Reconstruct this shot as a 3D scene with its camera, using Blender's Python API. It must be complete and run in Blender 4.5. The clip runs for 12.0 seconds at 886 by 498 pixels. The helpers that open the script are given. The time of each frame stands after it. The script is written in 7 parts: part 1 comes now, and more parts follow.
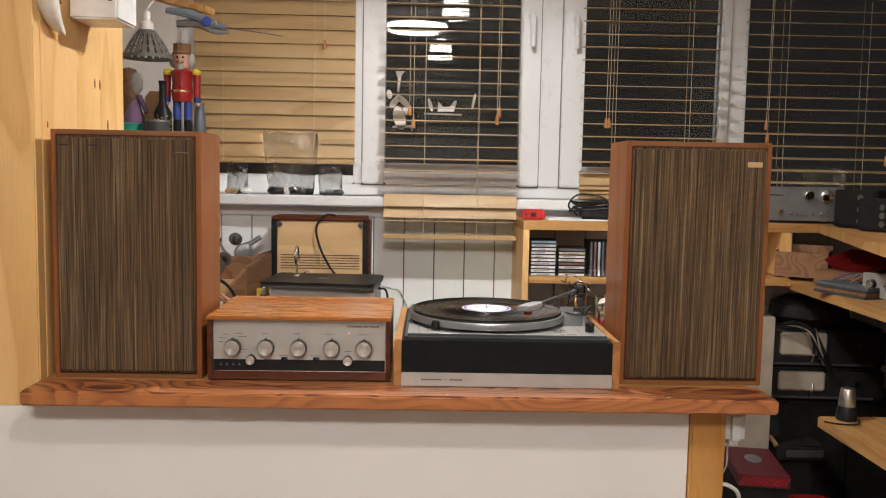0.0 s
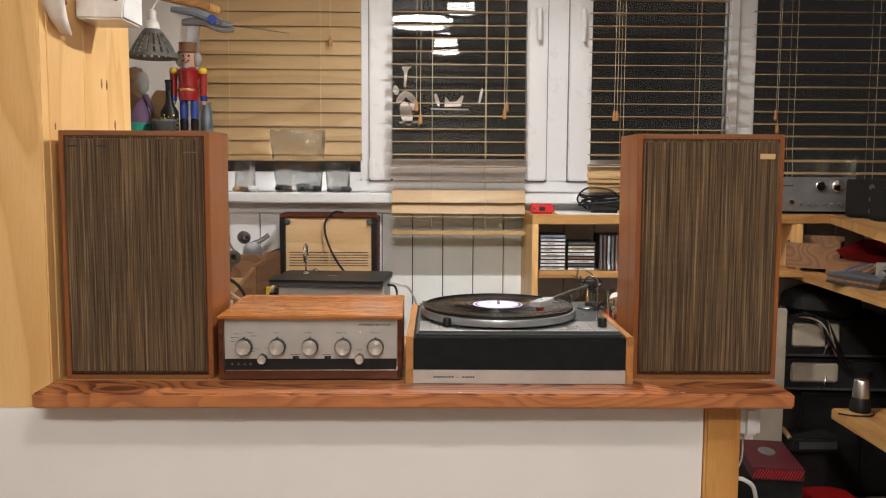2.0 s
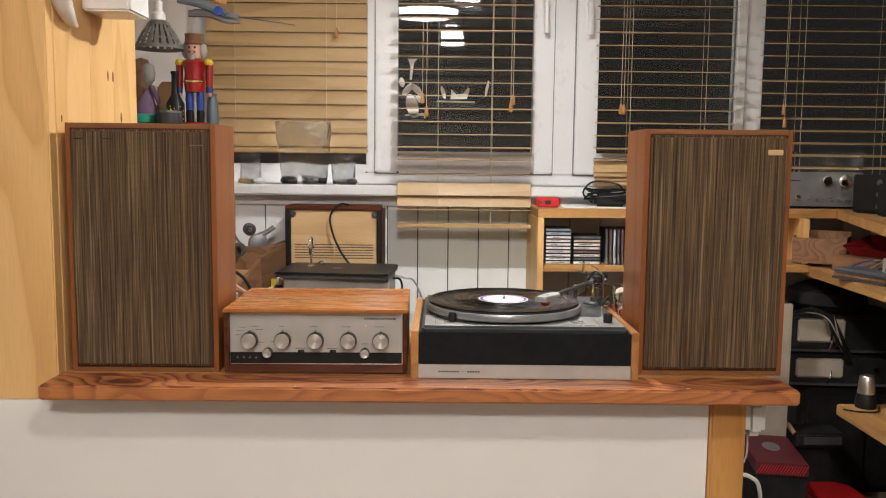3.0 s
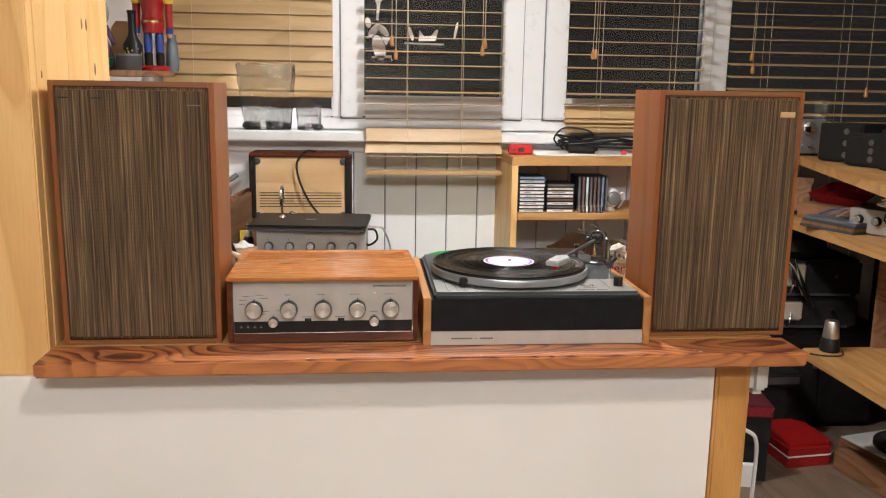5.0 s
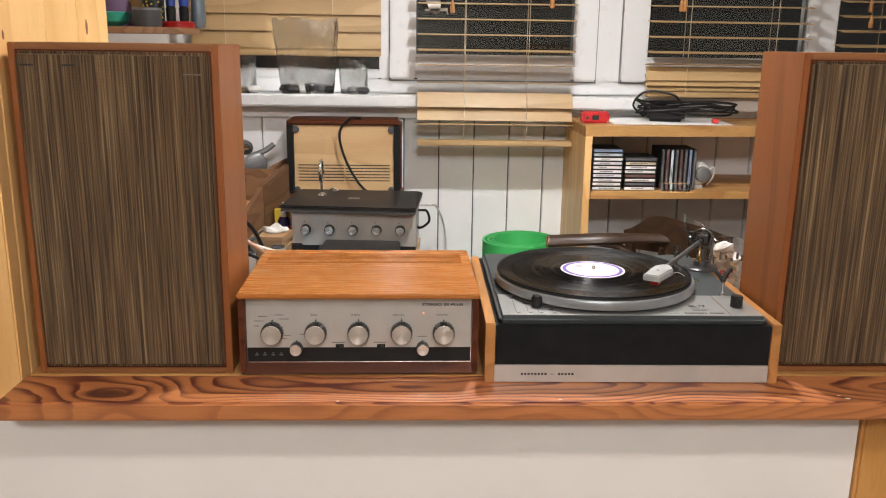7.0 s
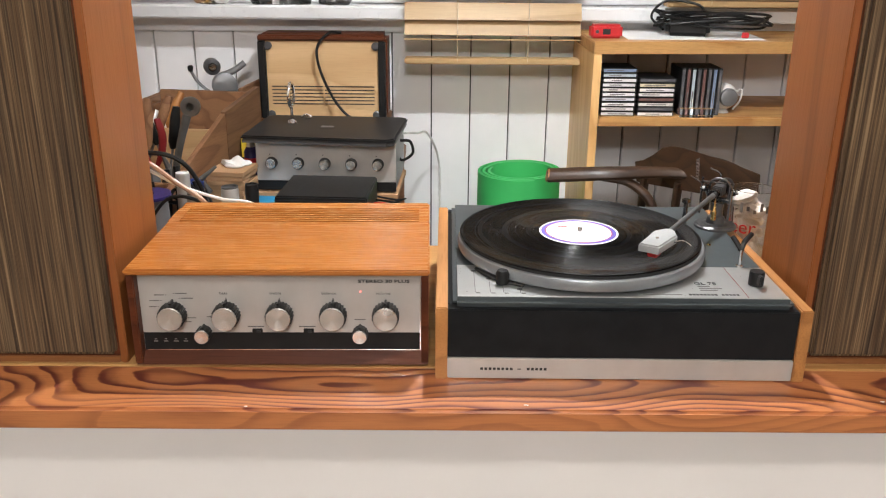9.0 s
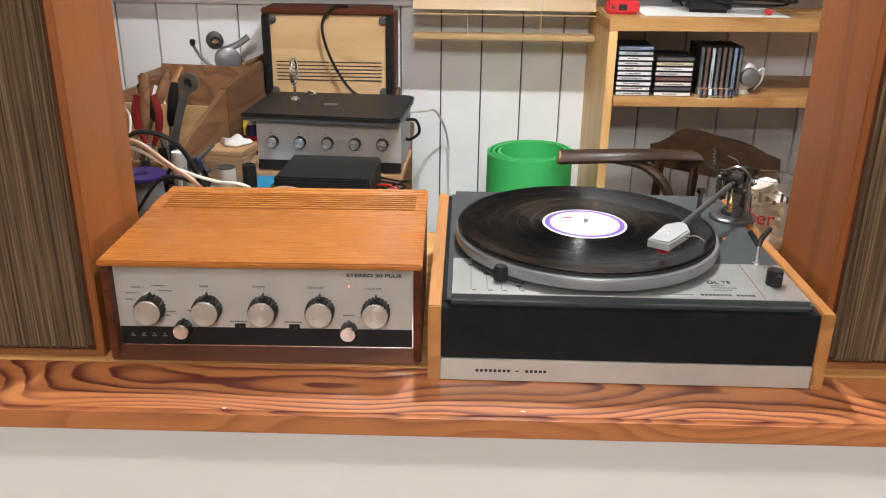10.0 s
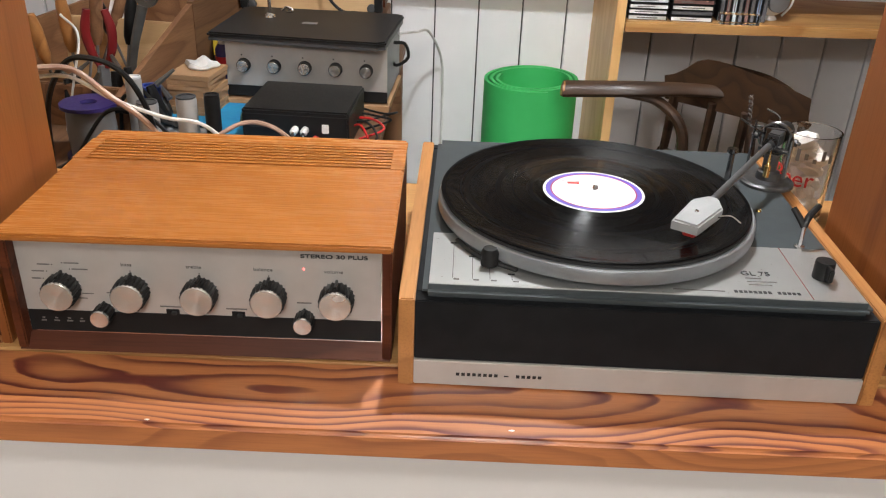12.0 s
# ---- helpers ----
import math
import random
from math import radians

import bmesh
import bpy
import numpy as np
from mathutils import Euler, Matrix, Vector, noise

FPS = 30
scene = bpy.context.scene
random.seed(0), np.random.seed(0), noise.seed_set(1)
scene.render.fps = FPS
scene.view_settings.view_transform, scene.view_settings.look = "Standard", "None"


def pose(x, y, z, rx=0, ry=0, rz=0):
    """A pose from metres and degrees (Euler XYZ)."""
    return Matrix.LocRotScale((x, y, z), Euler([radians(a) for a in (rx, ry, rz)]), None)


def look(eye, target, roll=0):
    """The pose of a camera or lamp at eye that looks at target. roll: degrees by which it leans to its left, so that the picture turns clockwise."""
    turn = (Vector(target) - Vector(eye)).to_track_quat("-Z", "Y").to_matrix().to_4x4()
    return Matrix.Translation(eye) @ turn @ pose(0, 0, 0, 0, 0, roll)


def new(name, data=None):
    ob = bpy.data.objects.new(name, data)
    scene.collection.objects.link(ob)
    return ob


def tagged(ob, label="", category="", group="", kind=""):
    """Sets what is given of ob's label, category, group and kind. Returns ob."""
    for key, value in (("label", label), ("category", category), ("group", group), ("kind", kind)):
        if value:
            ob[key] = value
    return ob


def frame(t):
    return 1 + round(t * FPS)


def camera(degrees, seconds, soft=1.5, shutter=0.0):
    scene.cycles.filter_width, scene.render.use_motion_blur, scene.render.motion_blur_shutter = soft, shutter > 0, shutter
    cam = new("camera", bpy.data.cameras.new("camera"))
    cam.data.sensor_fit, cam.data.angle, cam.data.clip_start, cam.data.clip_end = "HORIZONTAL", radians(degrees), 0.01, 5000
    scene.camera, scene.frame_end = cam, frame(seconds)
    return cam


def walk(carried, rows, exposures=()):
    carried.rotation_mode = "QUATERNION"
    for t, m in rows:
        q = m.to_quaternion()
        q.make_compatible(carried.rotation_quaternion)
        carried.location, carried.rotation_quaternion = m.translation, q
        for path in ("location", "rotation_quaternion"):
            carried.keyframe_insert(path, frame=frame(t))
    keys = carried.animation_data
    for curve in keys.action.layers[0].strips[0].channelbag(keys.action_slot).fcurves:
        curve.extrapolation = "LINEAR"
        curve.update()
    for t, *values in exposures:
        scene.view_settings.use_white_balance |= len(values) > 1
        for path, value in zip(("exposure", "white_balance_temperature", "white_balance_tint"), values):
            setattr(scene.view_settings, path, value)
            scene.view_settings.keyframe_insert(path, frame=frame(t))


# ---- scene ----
cam = camera(55.4, 12.0, soft=1.15)
PATH = [
    (0, (0.054, -1.534, 1.142), (0.099, 0.458, 0.965), 1.1),
    (0.5, (0.05, -1.528, 1.143), (0.092, 0.463, 0.96), 0.7),
    (1, (0.047, -1.524, 1.144), (0.087, 0.466, 0.957), 0.2),
    (1.5, (0.049, -1.527, 1.146), (0.08, 0.463, 0.957), 0.1),
    (2, (0.047, -1.524, 1.145), (0.076, 0.466, 0.955), 0.3),
    (2.5, (0.049, -1.526, 1.147), (0.072, 0.465, 0.955), 0.4),
    (3, (0.045, -1.521, 1.151), (0.063, 0.468, 0.94), 0.6),
    (3.5, (0.038, -1.511, 1.198), (0.064, 0.471, 0.932), 0.9),
    (5.3, (-0.119, -1.426, 1.207), (0.086, 0.528, 0.83), 0.9),
    (5.5, (-0.112, -1.384, 1.208), (0.087, 0.57, 0.832), 0.9),
    (5.8, (-0.101, -1.33, 1.216), (0.079, 0.624, 0.826), 0.8),
    (6, (-0.098, -1.277, 1.212), (0.063, 0.676, 0.812), 0.9),
    (6.5, (-0.101, -1.187, 1.212), (0.004, 0.761, 0.768), 0.9),
    (7, (-0.098, -1.116, 1.219), (-0.031, 0.825, 0.741), 0.8),
    (7.2, (-0.078, -1.07, 1.214), (-0.027, 0.868, 0.721), 0.6),
    (8.8, (-0.001, -0.873, 1.218), (0.019, 1.015, 0.559), 0.5),
    (9, (0.006, -0.856, 1.216), (0.014, 1.024, 0.536), 0.5),
    (9.5, (0.025, -0.825, 1.22), (0.011, 1.045, 0.509), 0.7),
    (10, (0.029, -0.79, 1.213), (0.0, 1.069, 0.477), 0.8),
    (10.5, (0.036, -0.752, 1.206), (0.011, 1.095, 0.44), 1.2),
    (11, (0.049, -0.702, 1.203), (0.037, 1.127, 0.394), 1.5),
    (11.5, (0.051, -0.645, 1.201), (0.04, 1.156, 0.329), 1.9),
    (12, (0.043, -0.61, 1.203), (0.027, 1.164, 0.279), 2.2),
]
EXPOSURES = [(0.0, 0.08, 6500, 10), (3.5, 0.11, 6500, 10), (5.5, 0.37, 6420, 10), (6.0, 0.36, 6420, 10), (7.0, 0.26, 6400, 10), (9.0, 0.39, 6150, 9), (10.5, 0.37, 6150, 9), (12.0, 0.18, 6150, 9)]
walk(cam, [(t, look(eye, target, roll)) for t, eye, target, roll in PATH], EXPOSURES)

# ---- world, lights, exposure ----
world = bpy.data.worlds.new("night")
scene.world = world
world.use_nodes = True
world.node_tree.nodes["Background"].inputs[0].default_value = (0.012, 0.0112, 0.0105, 1)
world.node_tree.nodes["Background"].inputs[1].default_value = 1.0


# ---- building helpers ----
def thing(name, at=(0, 0, 0), rz=0.0, label="", category="", group="", kind=""):
    ob = new(name)
    ob.matrix_basis = pose(*at, 0, 0, rz)
    ob.empty_display_size = 0.05
    return tagged(ob, label, category, group, kind)


def mesh_from(bm, name, material):
    bmesh.ops.recalc_face_normals(bm, faces=bm.faces)
    for f in bm.faces:
        f.smooth = True
    for e in bm.edges:
        if len(e.link_faces) == 2 and e.calc_face_angle(0) > 0.55:
            e.smooth = False
    me = bpy.data.meshes.new(name)
    bm.to_mesh(me)
    bm.free()
    for m in (material if isinstance(material, (list, tuple)) else [material]):
        me.materials.append(m)
    return me


def part(name, bm, material, parent=None, label="", m=None):
    ob = new(name, mesh_from(bm, name, material))
    if parent is not None:
        ob.parent = parent
    if m is not None:
        ob.matrix_basis = m
    return tagged(ob, label)


def whole(name, bm, material, label, category, at=(0, 0, 0), rz=0.0, group="", kind=""):
    """A thing that is one plain mesh."""
    ob = new(name, mesh_from(bm, name, material))
    ob.matrix_basis = pose(*at, 0, 0, rz)
    return tagged(ob, label, category, group, kind)


def B(*spans, bevel=0.0, seg=2, bm=None):
    """A box x0 x1 y0 y1 z0 z1 in a bmesh, with rounded edges."""
    x0, x1, y0, y1, z0, z1 = spans
    bm = bm or bmesh.new()
    vs = [bm.verts.new((x, y, z)) for x in (x0, x1) for y in (y0, y1) for z in (z0, z1)]
    fs = [bm.faces.new([vs[i] for i in q]) for q in
          ((0, 1, 3, 2), (4, 6, 7, 5), (0, 4, 5, 1), (2, 3, 7, 6), (0, 2, 6, 4), (1, 5, 7, 3))]
    if bevel:
        es = list({e for f in fs for e in f.edges})
        bmesh.ops.bevel(bm, geom=es, offset=bevel, segments=seg, affect="EDGES", clamp_overlap=True)
    return bm


def L(profile, seg=32, at=(0, 0, 0), axis="z", bm=None, mat=0):
    """A turned body: (radius, height) from bottom to top, about z, or pointing along -y or x."""
    bm = bm or bmesh.new()
    turn = {"z": Matrix(), "-y": Matrix.Rotation(radians(90), 4, "X"), "x": Matrix.Rotation(radians(90), 4, "Y"),
            "-z": Matrix.Rotation(radians(180), 4, "X")}[axis]
    m = Matrix.Translation(at) @ turn
    rings = []
    for r, h in profile:
        if r <= 1e-6:
            rings.append([bm.verts.new(m @ Vector((0, 0, h)))])
        else:
            rings.append([bm.verts.new(m @ Vector((r * math.cos(a), r * math.sin(a), h)))
                          for a in (2 * math.pi * i / seg for i in range(seg))])
    for a, b in zip(rings, rings[1:]):
        for i in range(seg):
            j = (i + 1) % seg
            q = [a[i % len(a)], a[j % len(a)], b[j % len(b)], b[i % len(b)]]
            q = list(dict.fromkeys(q))
            if len(q) > 2:
                bm.faces.new(q).material_index = mat
    if len(rings[0]) > 1:
        bm.faces.new(rings[0][::-1]).material_index = mat
    if len(rings[-1]) > 1:
        bm.faces.new(rings[-1]).material_index = mat
    return bm


def smooth_line(points, n=8):
    """Points on a Catmull-Rom curve through the given ones."""
    p = [Vector(q) for q in points]
    p = [p[0] * 2 - p[1]] + p + [p[-1] * 2 - p[-2]]
    out = []
    for i in range(1, len(p) - 2):
        for k in range(n):
            t = k / n
            out.append(0.5 * ((2 * p[i]) + (p[i + 1] - p[i - 1]) * t
                              + (2 * p[i - 1] - 5 * p[i] + 4 * p[i + 1] - p[i + 2]) * t * t
                              + (3 * p[i] - p[i - 1] - 3 * p[i + 1] + p[i + 2]) * t ** 3))
    return out + [p[-2]]


def T(points, r, seg=8, n=8, bm=None, flat=1.0, curve=True):
    """A tube along points; r a number or one per given point; flat squeezes it."""
    bm = bm or bmesh.new()
    pts = smooth_line(points, n) if curve else [Vector(p) for p in points]
    rs = [r] * len(pts) if not isinstance(r, (list, tuple)) else [float(q) for q in np.interp(np.linspace(0, len(r) - 1, len(pts)), range(len(r)), r)]
    side = None
    rings = []
    for i, p in enumerate(pts):
        d = (pts[min(i + 1, len(pts) - 1)] - pts[max(i - 1, 0)]).normalized()
        if side is None:
            side = d.orthogonal().normalized()
        side = (side - d * side.dot(d)).normalized()
        up = d.cross(side)
        rings.append([bm.verts.new(p + rs[i] * (side * math.cos(a) + up * flat * math.sin(a)))
                      for a in (2 * math.pi * k / seg for k in range(seg))])
    for a, b in zip(rings, rings[1:]):
        for k in range(seg):
            bm.faces.new((a[k], a[(k + 1) % seg], b[(k + 1) % seg], b[k]))
    bm.faces.new(rings[0][::-1])
    bm.faces.new(rings[-1])
    return bm


def P(outline, h, bm=None, m=None, bevel=0.0):
    """A flat outline in x, y, raised by h."""
    bm = bm or bmesh.new()
    m = m or Matrix()
    lo = [bm.verts.new(m @ Vector((x, y, 0))) for x, y in outline]
    hi = [bm.verts.new(m @ Vector((x, y, h))) for x, y in outline]
    fs = [bm.faces.new(lo[::-1]), bm.faces.new(hi)]
    for i in range(len(lo)):
        j = (i + 1) % len(lo)
        fs.append(bm.faces.new((lo[i], lo[j], hi[j], hi[i])))
    if bevel:
        bmesh.ops.bevel(bm, geom=list(fs[1].edges), offset=bevel, segments=2, affect="EDGES", clamp_overlap=True)
    return bm


def moved(bm, m):
    bm.transform(m)
    return bm


def words(text, size, m, material, parent, name="lettering", extrude=0.0003, stretch=1.0, bold=0.0):
    """Letters in the built-in font as a mesh part; lie in x, y of m, start at its origin."""
    cu = bpy.data.curves.new(name, "FONT")
    cu.body, cu.size, cu.extrude, cu.offset = text, size, extrude, bold
    tmp = bpy.data.objects.new(name, cu)
    scene.collection.objects.link(tmp)
    me = bpy.data.meshes.new_from_object(tmp.evaluated_get(bpy.context.evaluated_depsgraph_get()))
    bpy.data.objects.remove(tmp)
    bpy.data.curves.remove(cu)
    me.transform(m @ Matrix.Diagonal((stretch, 1, 1, 1)))
    me.materials.clear()
    me.materials.append(material)
    ob = new(name, me)
    ob.parent = parent
    return ob


FRONT = Matrix.Rotation(radians(90), 4, "X")  # stands a flat drawing up, facing -y


# ---- materials ----
def nodes_of(name):
    m = bpy.data.materials.new(name)
    m.use_nodes = True
    nt = m.node_tree
    return m, nt, nt.nodes["Principled BSDF"]


def link(nt, a, b):
    nt.links.new(a, b)


def add(nt, kind, **props):
    n = nt.nodes.new(kind)
    for k, v in props.items():
        if k == "operation":
            n.operation = v
        elif k == "data_type":
            n.data_type = v
    return n


def coords(nt, scale=(1, 1, 1), offset=(0, 0, 0), space="Object", wander=True):
    tc = nt.nodes.new("ShaderNodeTexCoord")
    mp = nt.nodes.new("ShaderNodeMapping")
    mp.inputs["Scale"].default_value = scale
    link(nt, tc.outputs[space], mp.inputs["Vector"])
    if wander:  # alike pieces differ
        oi = nt.nodes.new("ShaderNodeObjectInfo")
        mul = add(nt, "ShaderNodeMath", operation="MULTIPLY")
        mul.inputs[1].default_value = 37.0
        link(nt, oi.outputs["Random"], mul.inputs[0])
        link(nt, mul.outputs[0], mp.inputs["Location"])
    else:
        mp.inputs["Location"].default_value = offset
    return mp.outputs["Vector"]


def noise_tex(nt, vec, scale, detail=4.0, rough=0.55, dist=0.0):
    n = nt.nodes.new("ShaderNodeTexNoise")
    n.inputs["Scale"].default_value = scale
    n.inputs["Detail"].default_value = detail
    n.inputs["Roughness"].default_value = rough
    n.inputs["Distortion"].default_value = dist
    link(nt, vec, n.inputs["Vector"])
    return n.outputs["Fac"]


def ramp(nt, fac, stops):
    r = nt.nodes.new("ShaderNodeValToRGB")
    el = r.color_ramp.elements
    while len(el) < len(stops):
        el.new(0.5)
    for e, (p, c) in zip(el, stops):
        e.position = p
        e.color = (*c, 1) if len(c) == 3 else c
    link(nt, fac, r.inputs[0])
    return r.outputs[0]


def blend(nt, fac, a, b, mode="MIX"):
    n = nt.nodes.new("ShaderNodeMix")
    n.data_type = "RGBA"
    n.blend_type = mode
    for sock, v in ((n.inputs[0], fac), (n.inputs[6], a), (n.inputs[7], b)):
        if isinstance(v, (int, float)):
            sock.default_value = v
        elif isinstance(v, tuple):
            sock.default_value = (*v, 1)
        else:
            link(nt, v, sock)
    return n.outputs[2]


def bump(nt, bsdf, height, strength=0.2, distance=0.001):
    b = nt.nodes.new("ShaderNodeBump")
    b.inputs["Strength"].default_value = strength
    b.inputs["Distance"].default_value = distance
    link(nt, height, b.inputs["Height"])
    link(nt, b.outputs[0], bsdf.inputs["Normal"])


def rough_of(nt, bsdf, fac, lo, hi):
    mr = nt.nodes.new("ShaderNodeMapRange")
    mr.inputs["To Min"].default_value, mr.inputs["To Max"].default_value = lo, hi
    link(nt, fac, mr.inputs["Value"])
    link(nt, mr.outputs[0], bsdf.inputs["Roughness"])


def plain(name, a, b=None, scale=18.0, rough=0.5, metal=0.0, bumps=0.1, coat=0.0, spread=0.12):
    """A surface with faint stains at one scale and grain at another."""
    m, nt, bs = nodes_of(name)
    v = coords(nt)
    big = noise_tex(nt, v, scale, 3.0)
    fine = noise_tex(nt, v, scale * 14, 2.0)
    b = b or tuple(c * (1 - spread * 2) for c in a)
    col = blend(nt, ramp(nt, big, [(0.35, (0, 0, 0)), (0.7, (1, 1, 1))]), a, b)
    link(nt, col, bs.inputs["Base Color"])
    bs.inputs["Metallic"].default_value = metal
    rough_of(nt, bs, fine, max(rough - 0.1, 0.02), min(rough + 0.1, 1))
    bs.inputs["Coat Weight"].default_value = coat
    if bumps:
        bump(nt, bs, fine, bumps, 0.0006)
    return m


def wood(name, light, dark, along="x", ring=60.0, run=0.9, wave=9.0, rough=0.42, contrast=(0.35, 0.75), coat=0.0, knots=False, wide=1.0, mottled=0.25):
    """Sawn or veneered wood: rings bent by slow noise, fine pores along the grain."""
    m, nt, bs = nodes_of(name)
    k = {"x": 0, "y": 1, "z": 2}[along]
    s = [6.0 * wide] * 3
    s[k] = run * wide
    v = coords(nt, tuple(s))
    slow = noise_tex(nt, v, 1.0, 2.0, 0.45, 0.25)
    mul = add(nt, "ShaderNodeMath", operation="MULTIPLY")
    mul.inputs[1].default_value = wave * 2.0
    link(nt, slow, mul.inputs[0])
    mr = add(nt, "ShaderNodeMath", operation="FRACT")
    link(nt, mul.outputs[0], mr.inputs[0])
    p = [ring * 8] * 3
    p[k] = ring * 0.35
    pores = noise_tex(nt, coords(nt, tuple(p)), 1.0, 3.0)
    rings = ramp(nt, mr.outputs[0], [(0.0, (0.35,) * 3), (0.10, (0, 0, 0)), (contrast[0], (0.04,) * 3), (contrast[1], (0.6,) * 3), (0.95, (1, 1, 1)), (1.0, (0.35,) * 3)])
    col = blend(nt, rings, light, dark)
    col = blend(nt, ramp(nt, pores, [(0.45, (0, 0, 0)), (0.8, (mottled * 2,) * 3)]), col, tuple(c * 0.55 for c in dark))
    tone = noise_tex(nt, coords(nt, (2.2, 2.2, 2.2)), 1.0, 2.0)
    col = blend(nt, ramp(nt, tone, [(0.3, (0, 0, 0)), (0.75, (0.28,) * 3)]), col, tuple(min(1, c * 1.25) for c in light))
    if knots:
        vor = nt.nodes.new("ShaderNodeTexVoronoi")
        vor.inputs["Scale"].default_value = 1.0
        q = [5.2] * 3
        q[k] = 2.1
        link(nt, coords(nt, tuple(q)), vor.inputs["Vector"])
        kn = ramp(nt, vor.outputs["Distance"], [(0.035, (0.85,) * 3), (0.075, (0, 0, 0))])
        col = blend(nt, kn, col, tuple(c * 0.35 for c in dark))
    link(nt, col, bs.inputs["Base Color"])
    rough_of(nt, bs, pores, rough - 0.08, rough + 0.12)
    bs.inputs["Coat Weight"].default_value = coat
    bs.inputs["Coat Roughness"].default_value = 0.2
    bump(nt, bs, pores, 0.12, 0.0004)
    return m


def flame_pine():
    """Plain-sawn red pine: wide dark late-wood flames, closed rings round a knot, plain edges."""
    m, nt, bs = nodes_of("red_pine")
    tc = nt.nodes.new("ShaderNodeTexCoord")
    sep = nt.nodes.new("ShaderNodeSeparateXYZ")
    link(nt, tc.outputs["Object"], sep.inputs[0])

    def calc(op, a, b=None):
        n = add(nt, "ShaderNodeMath", operation=op)
        for sock, v in zip(n.inputs, (a, b)):
            if isinstance(v, (int, float)):
                sock.default_value = v
            elif v is not None:
                link(nt, v, sock)
        return n.outputs[0]

    x, y, z = sep.outputs
    dy = calc("ADD", y, 0.012)
    dz = calc("ADD", z, 0.040)
    across = calc("SQRT", calc("ADD", calc("MULTIPLY", calc("MULTIPLY", dy, dy), 0.75), calc("MULTIPLY", dz, dz)))
    slow = noise_tex(nt, coords(nt, (2.6, 7.0, 7.0), (0.7, 0.3, 0.0), wander=False), 1.0, 1.5, 0.4)
    fast = noise_tex(nt, coords(nt, (14.0, 45.0, 45.0), (0.2, 0.5, 0.0), wander=False), 1.0, 2.0, 0.5)
    field = calc("ADD", across, calc("MULTIPLY", calc("SUBTRACT", slow, 0.5), 0.19))
    field = calc("ADD", field, calc("MULTIPLY", calc("SUBTRACT", fast, 0.5), 0.0065))
    kx, ky = calc("ADD", x, 0.515), calc("MULTIPLY", calc("ADD", y, 0.040), 2.2)
    reach = calc("SQRT", calc("ADD", calc("MULTIPLY", kx, kx), calc("MULTIPLY", ky, ky)))
    mr = nt.nodes.new("ShaderNodeMapRange")
    mr.interpolation_type = "SMOOTHSTEP"
    for k, v in (("From Min", 0.0), ("From Max", 0.15), ("To Min", 0.050), ("To Max", 0.0)):
        mr.inputs[k].default_value = v
    link(nt, reach, mr.inputs["Value"])
    field = calc("ADD", field, mr.outputs[0])
    turn = calc("FRACT", calc("MULTIPLY", field, 84.0))
    late = ramp(nt, turn, [(0.0, (0.75,) * 3), (0.05, (0, 0, 0)), (0.42, (0.04,) * 3), (0.64, (0.42,) * 3), (0.84, (0.95,) * 3), (0.95, (1, 1, 1)), (1.0, (0.75,) * 3)])
    strength = ramp(nt, noise_tex(nt, coords(nt, (4.0, 22.0, 22.0), (0.1, 0.9, 0.0), wander=False), 1.0, 2.0), [(0.30, (0.40,) * 3), (0.52, (1, 1, 1))])
    edge = nt.nodes.new("ShaderNodeMapRange")  # the sawn front edge shows little figure
    for k, v in (("From Min", -0.005), ("From Max", -0.001), ("To Min", 0.40), ("To Max", 1.0)):
        edge.inputs[k].default_value = v
    link(nt, z, edge.inputs["Value"])
    dark = calc("MULTIPLY", calc("MULTIPLY", late, strength), edge.outputs[0])
    ground = blend(nt, noise_tex(nt, coords(nt, (1.7, 9.0, 9.0), wander=False), 1.0, 2.0), (0.56, 0.225, 0.078), (0.42, 0.145, 0.048))
    col = blend(nt, dark, ground, (0.115, 0.020, 0.016))
    heart = ramp(nt, reach, [(0.0, (1, 1, 1)), (0.022, (0.9,) * 3), (0.04, (0, 0, 0))])
    col = blend(nt, heart, col, (0.075, 0.022, 0.014))
    pores = noise_tex(nt, coords(nt, (26.0, 560.0, 560.0), wander=False), 1.0, 3.0)
    col = blend(nt, ramp(nt, pores, [(0.45, (0, 0, 0)), (0.85, (0.35,) * 3)]), col, (0.20, 0.06, 0.03))
    link(nt, col, bs.inputs["Base Color"])
    rough_of(nt, bs, pores, 0.30, 0.46)
    bs.inputs["Coat Weight"].default_value = 0.18
    bs.inputs["Coat Roughness"].default_value = 0.22
    bump(nt, bs, pores, 0.10, 0.0004)
    return m


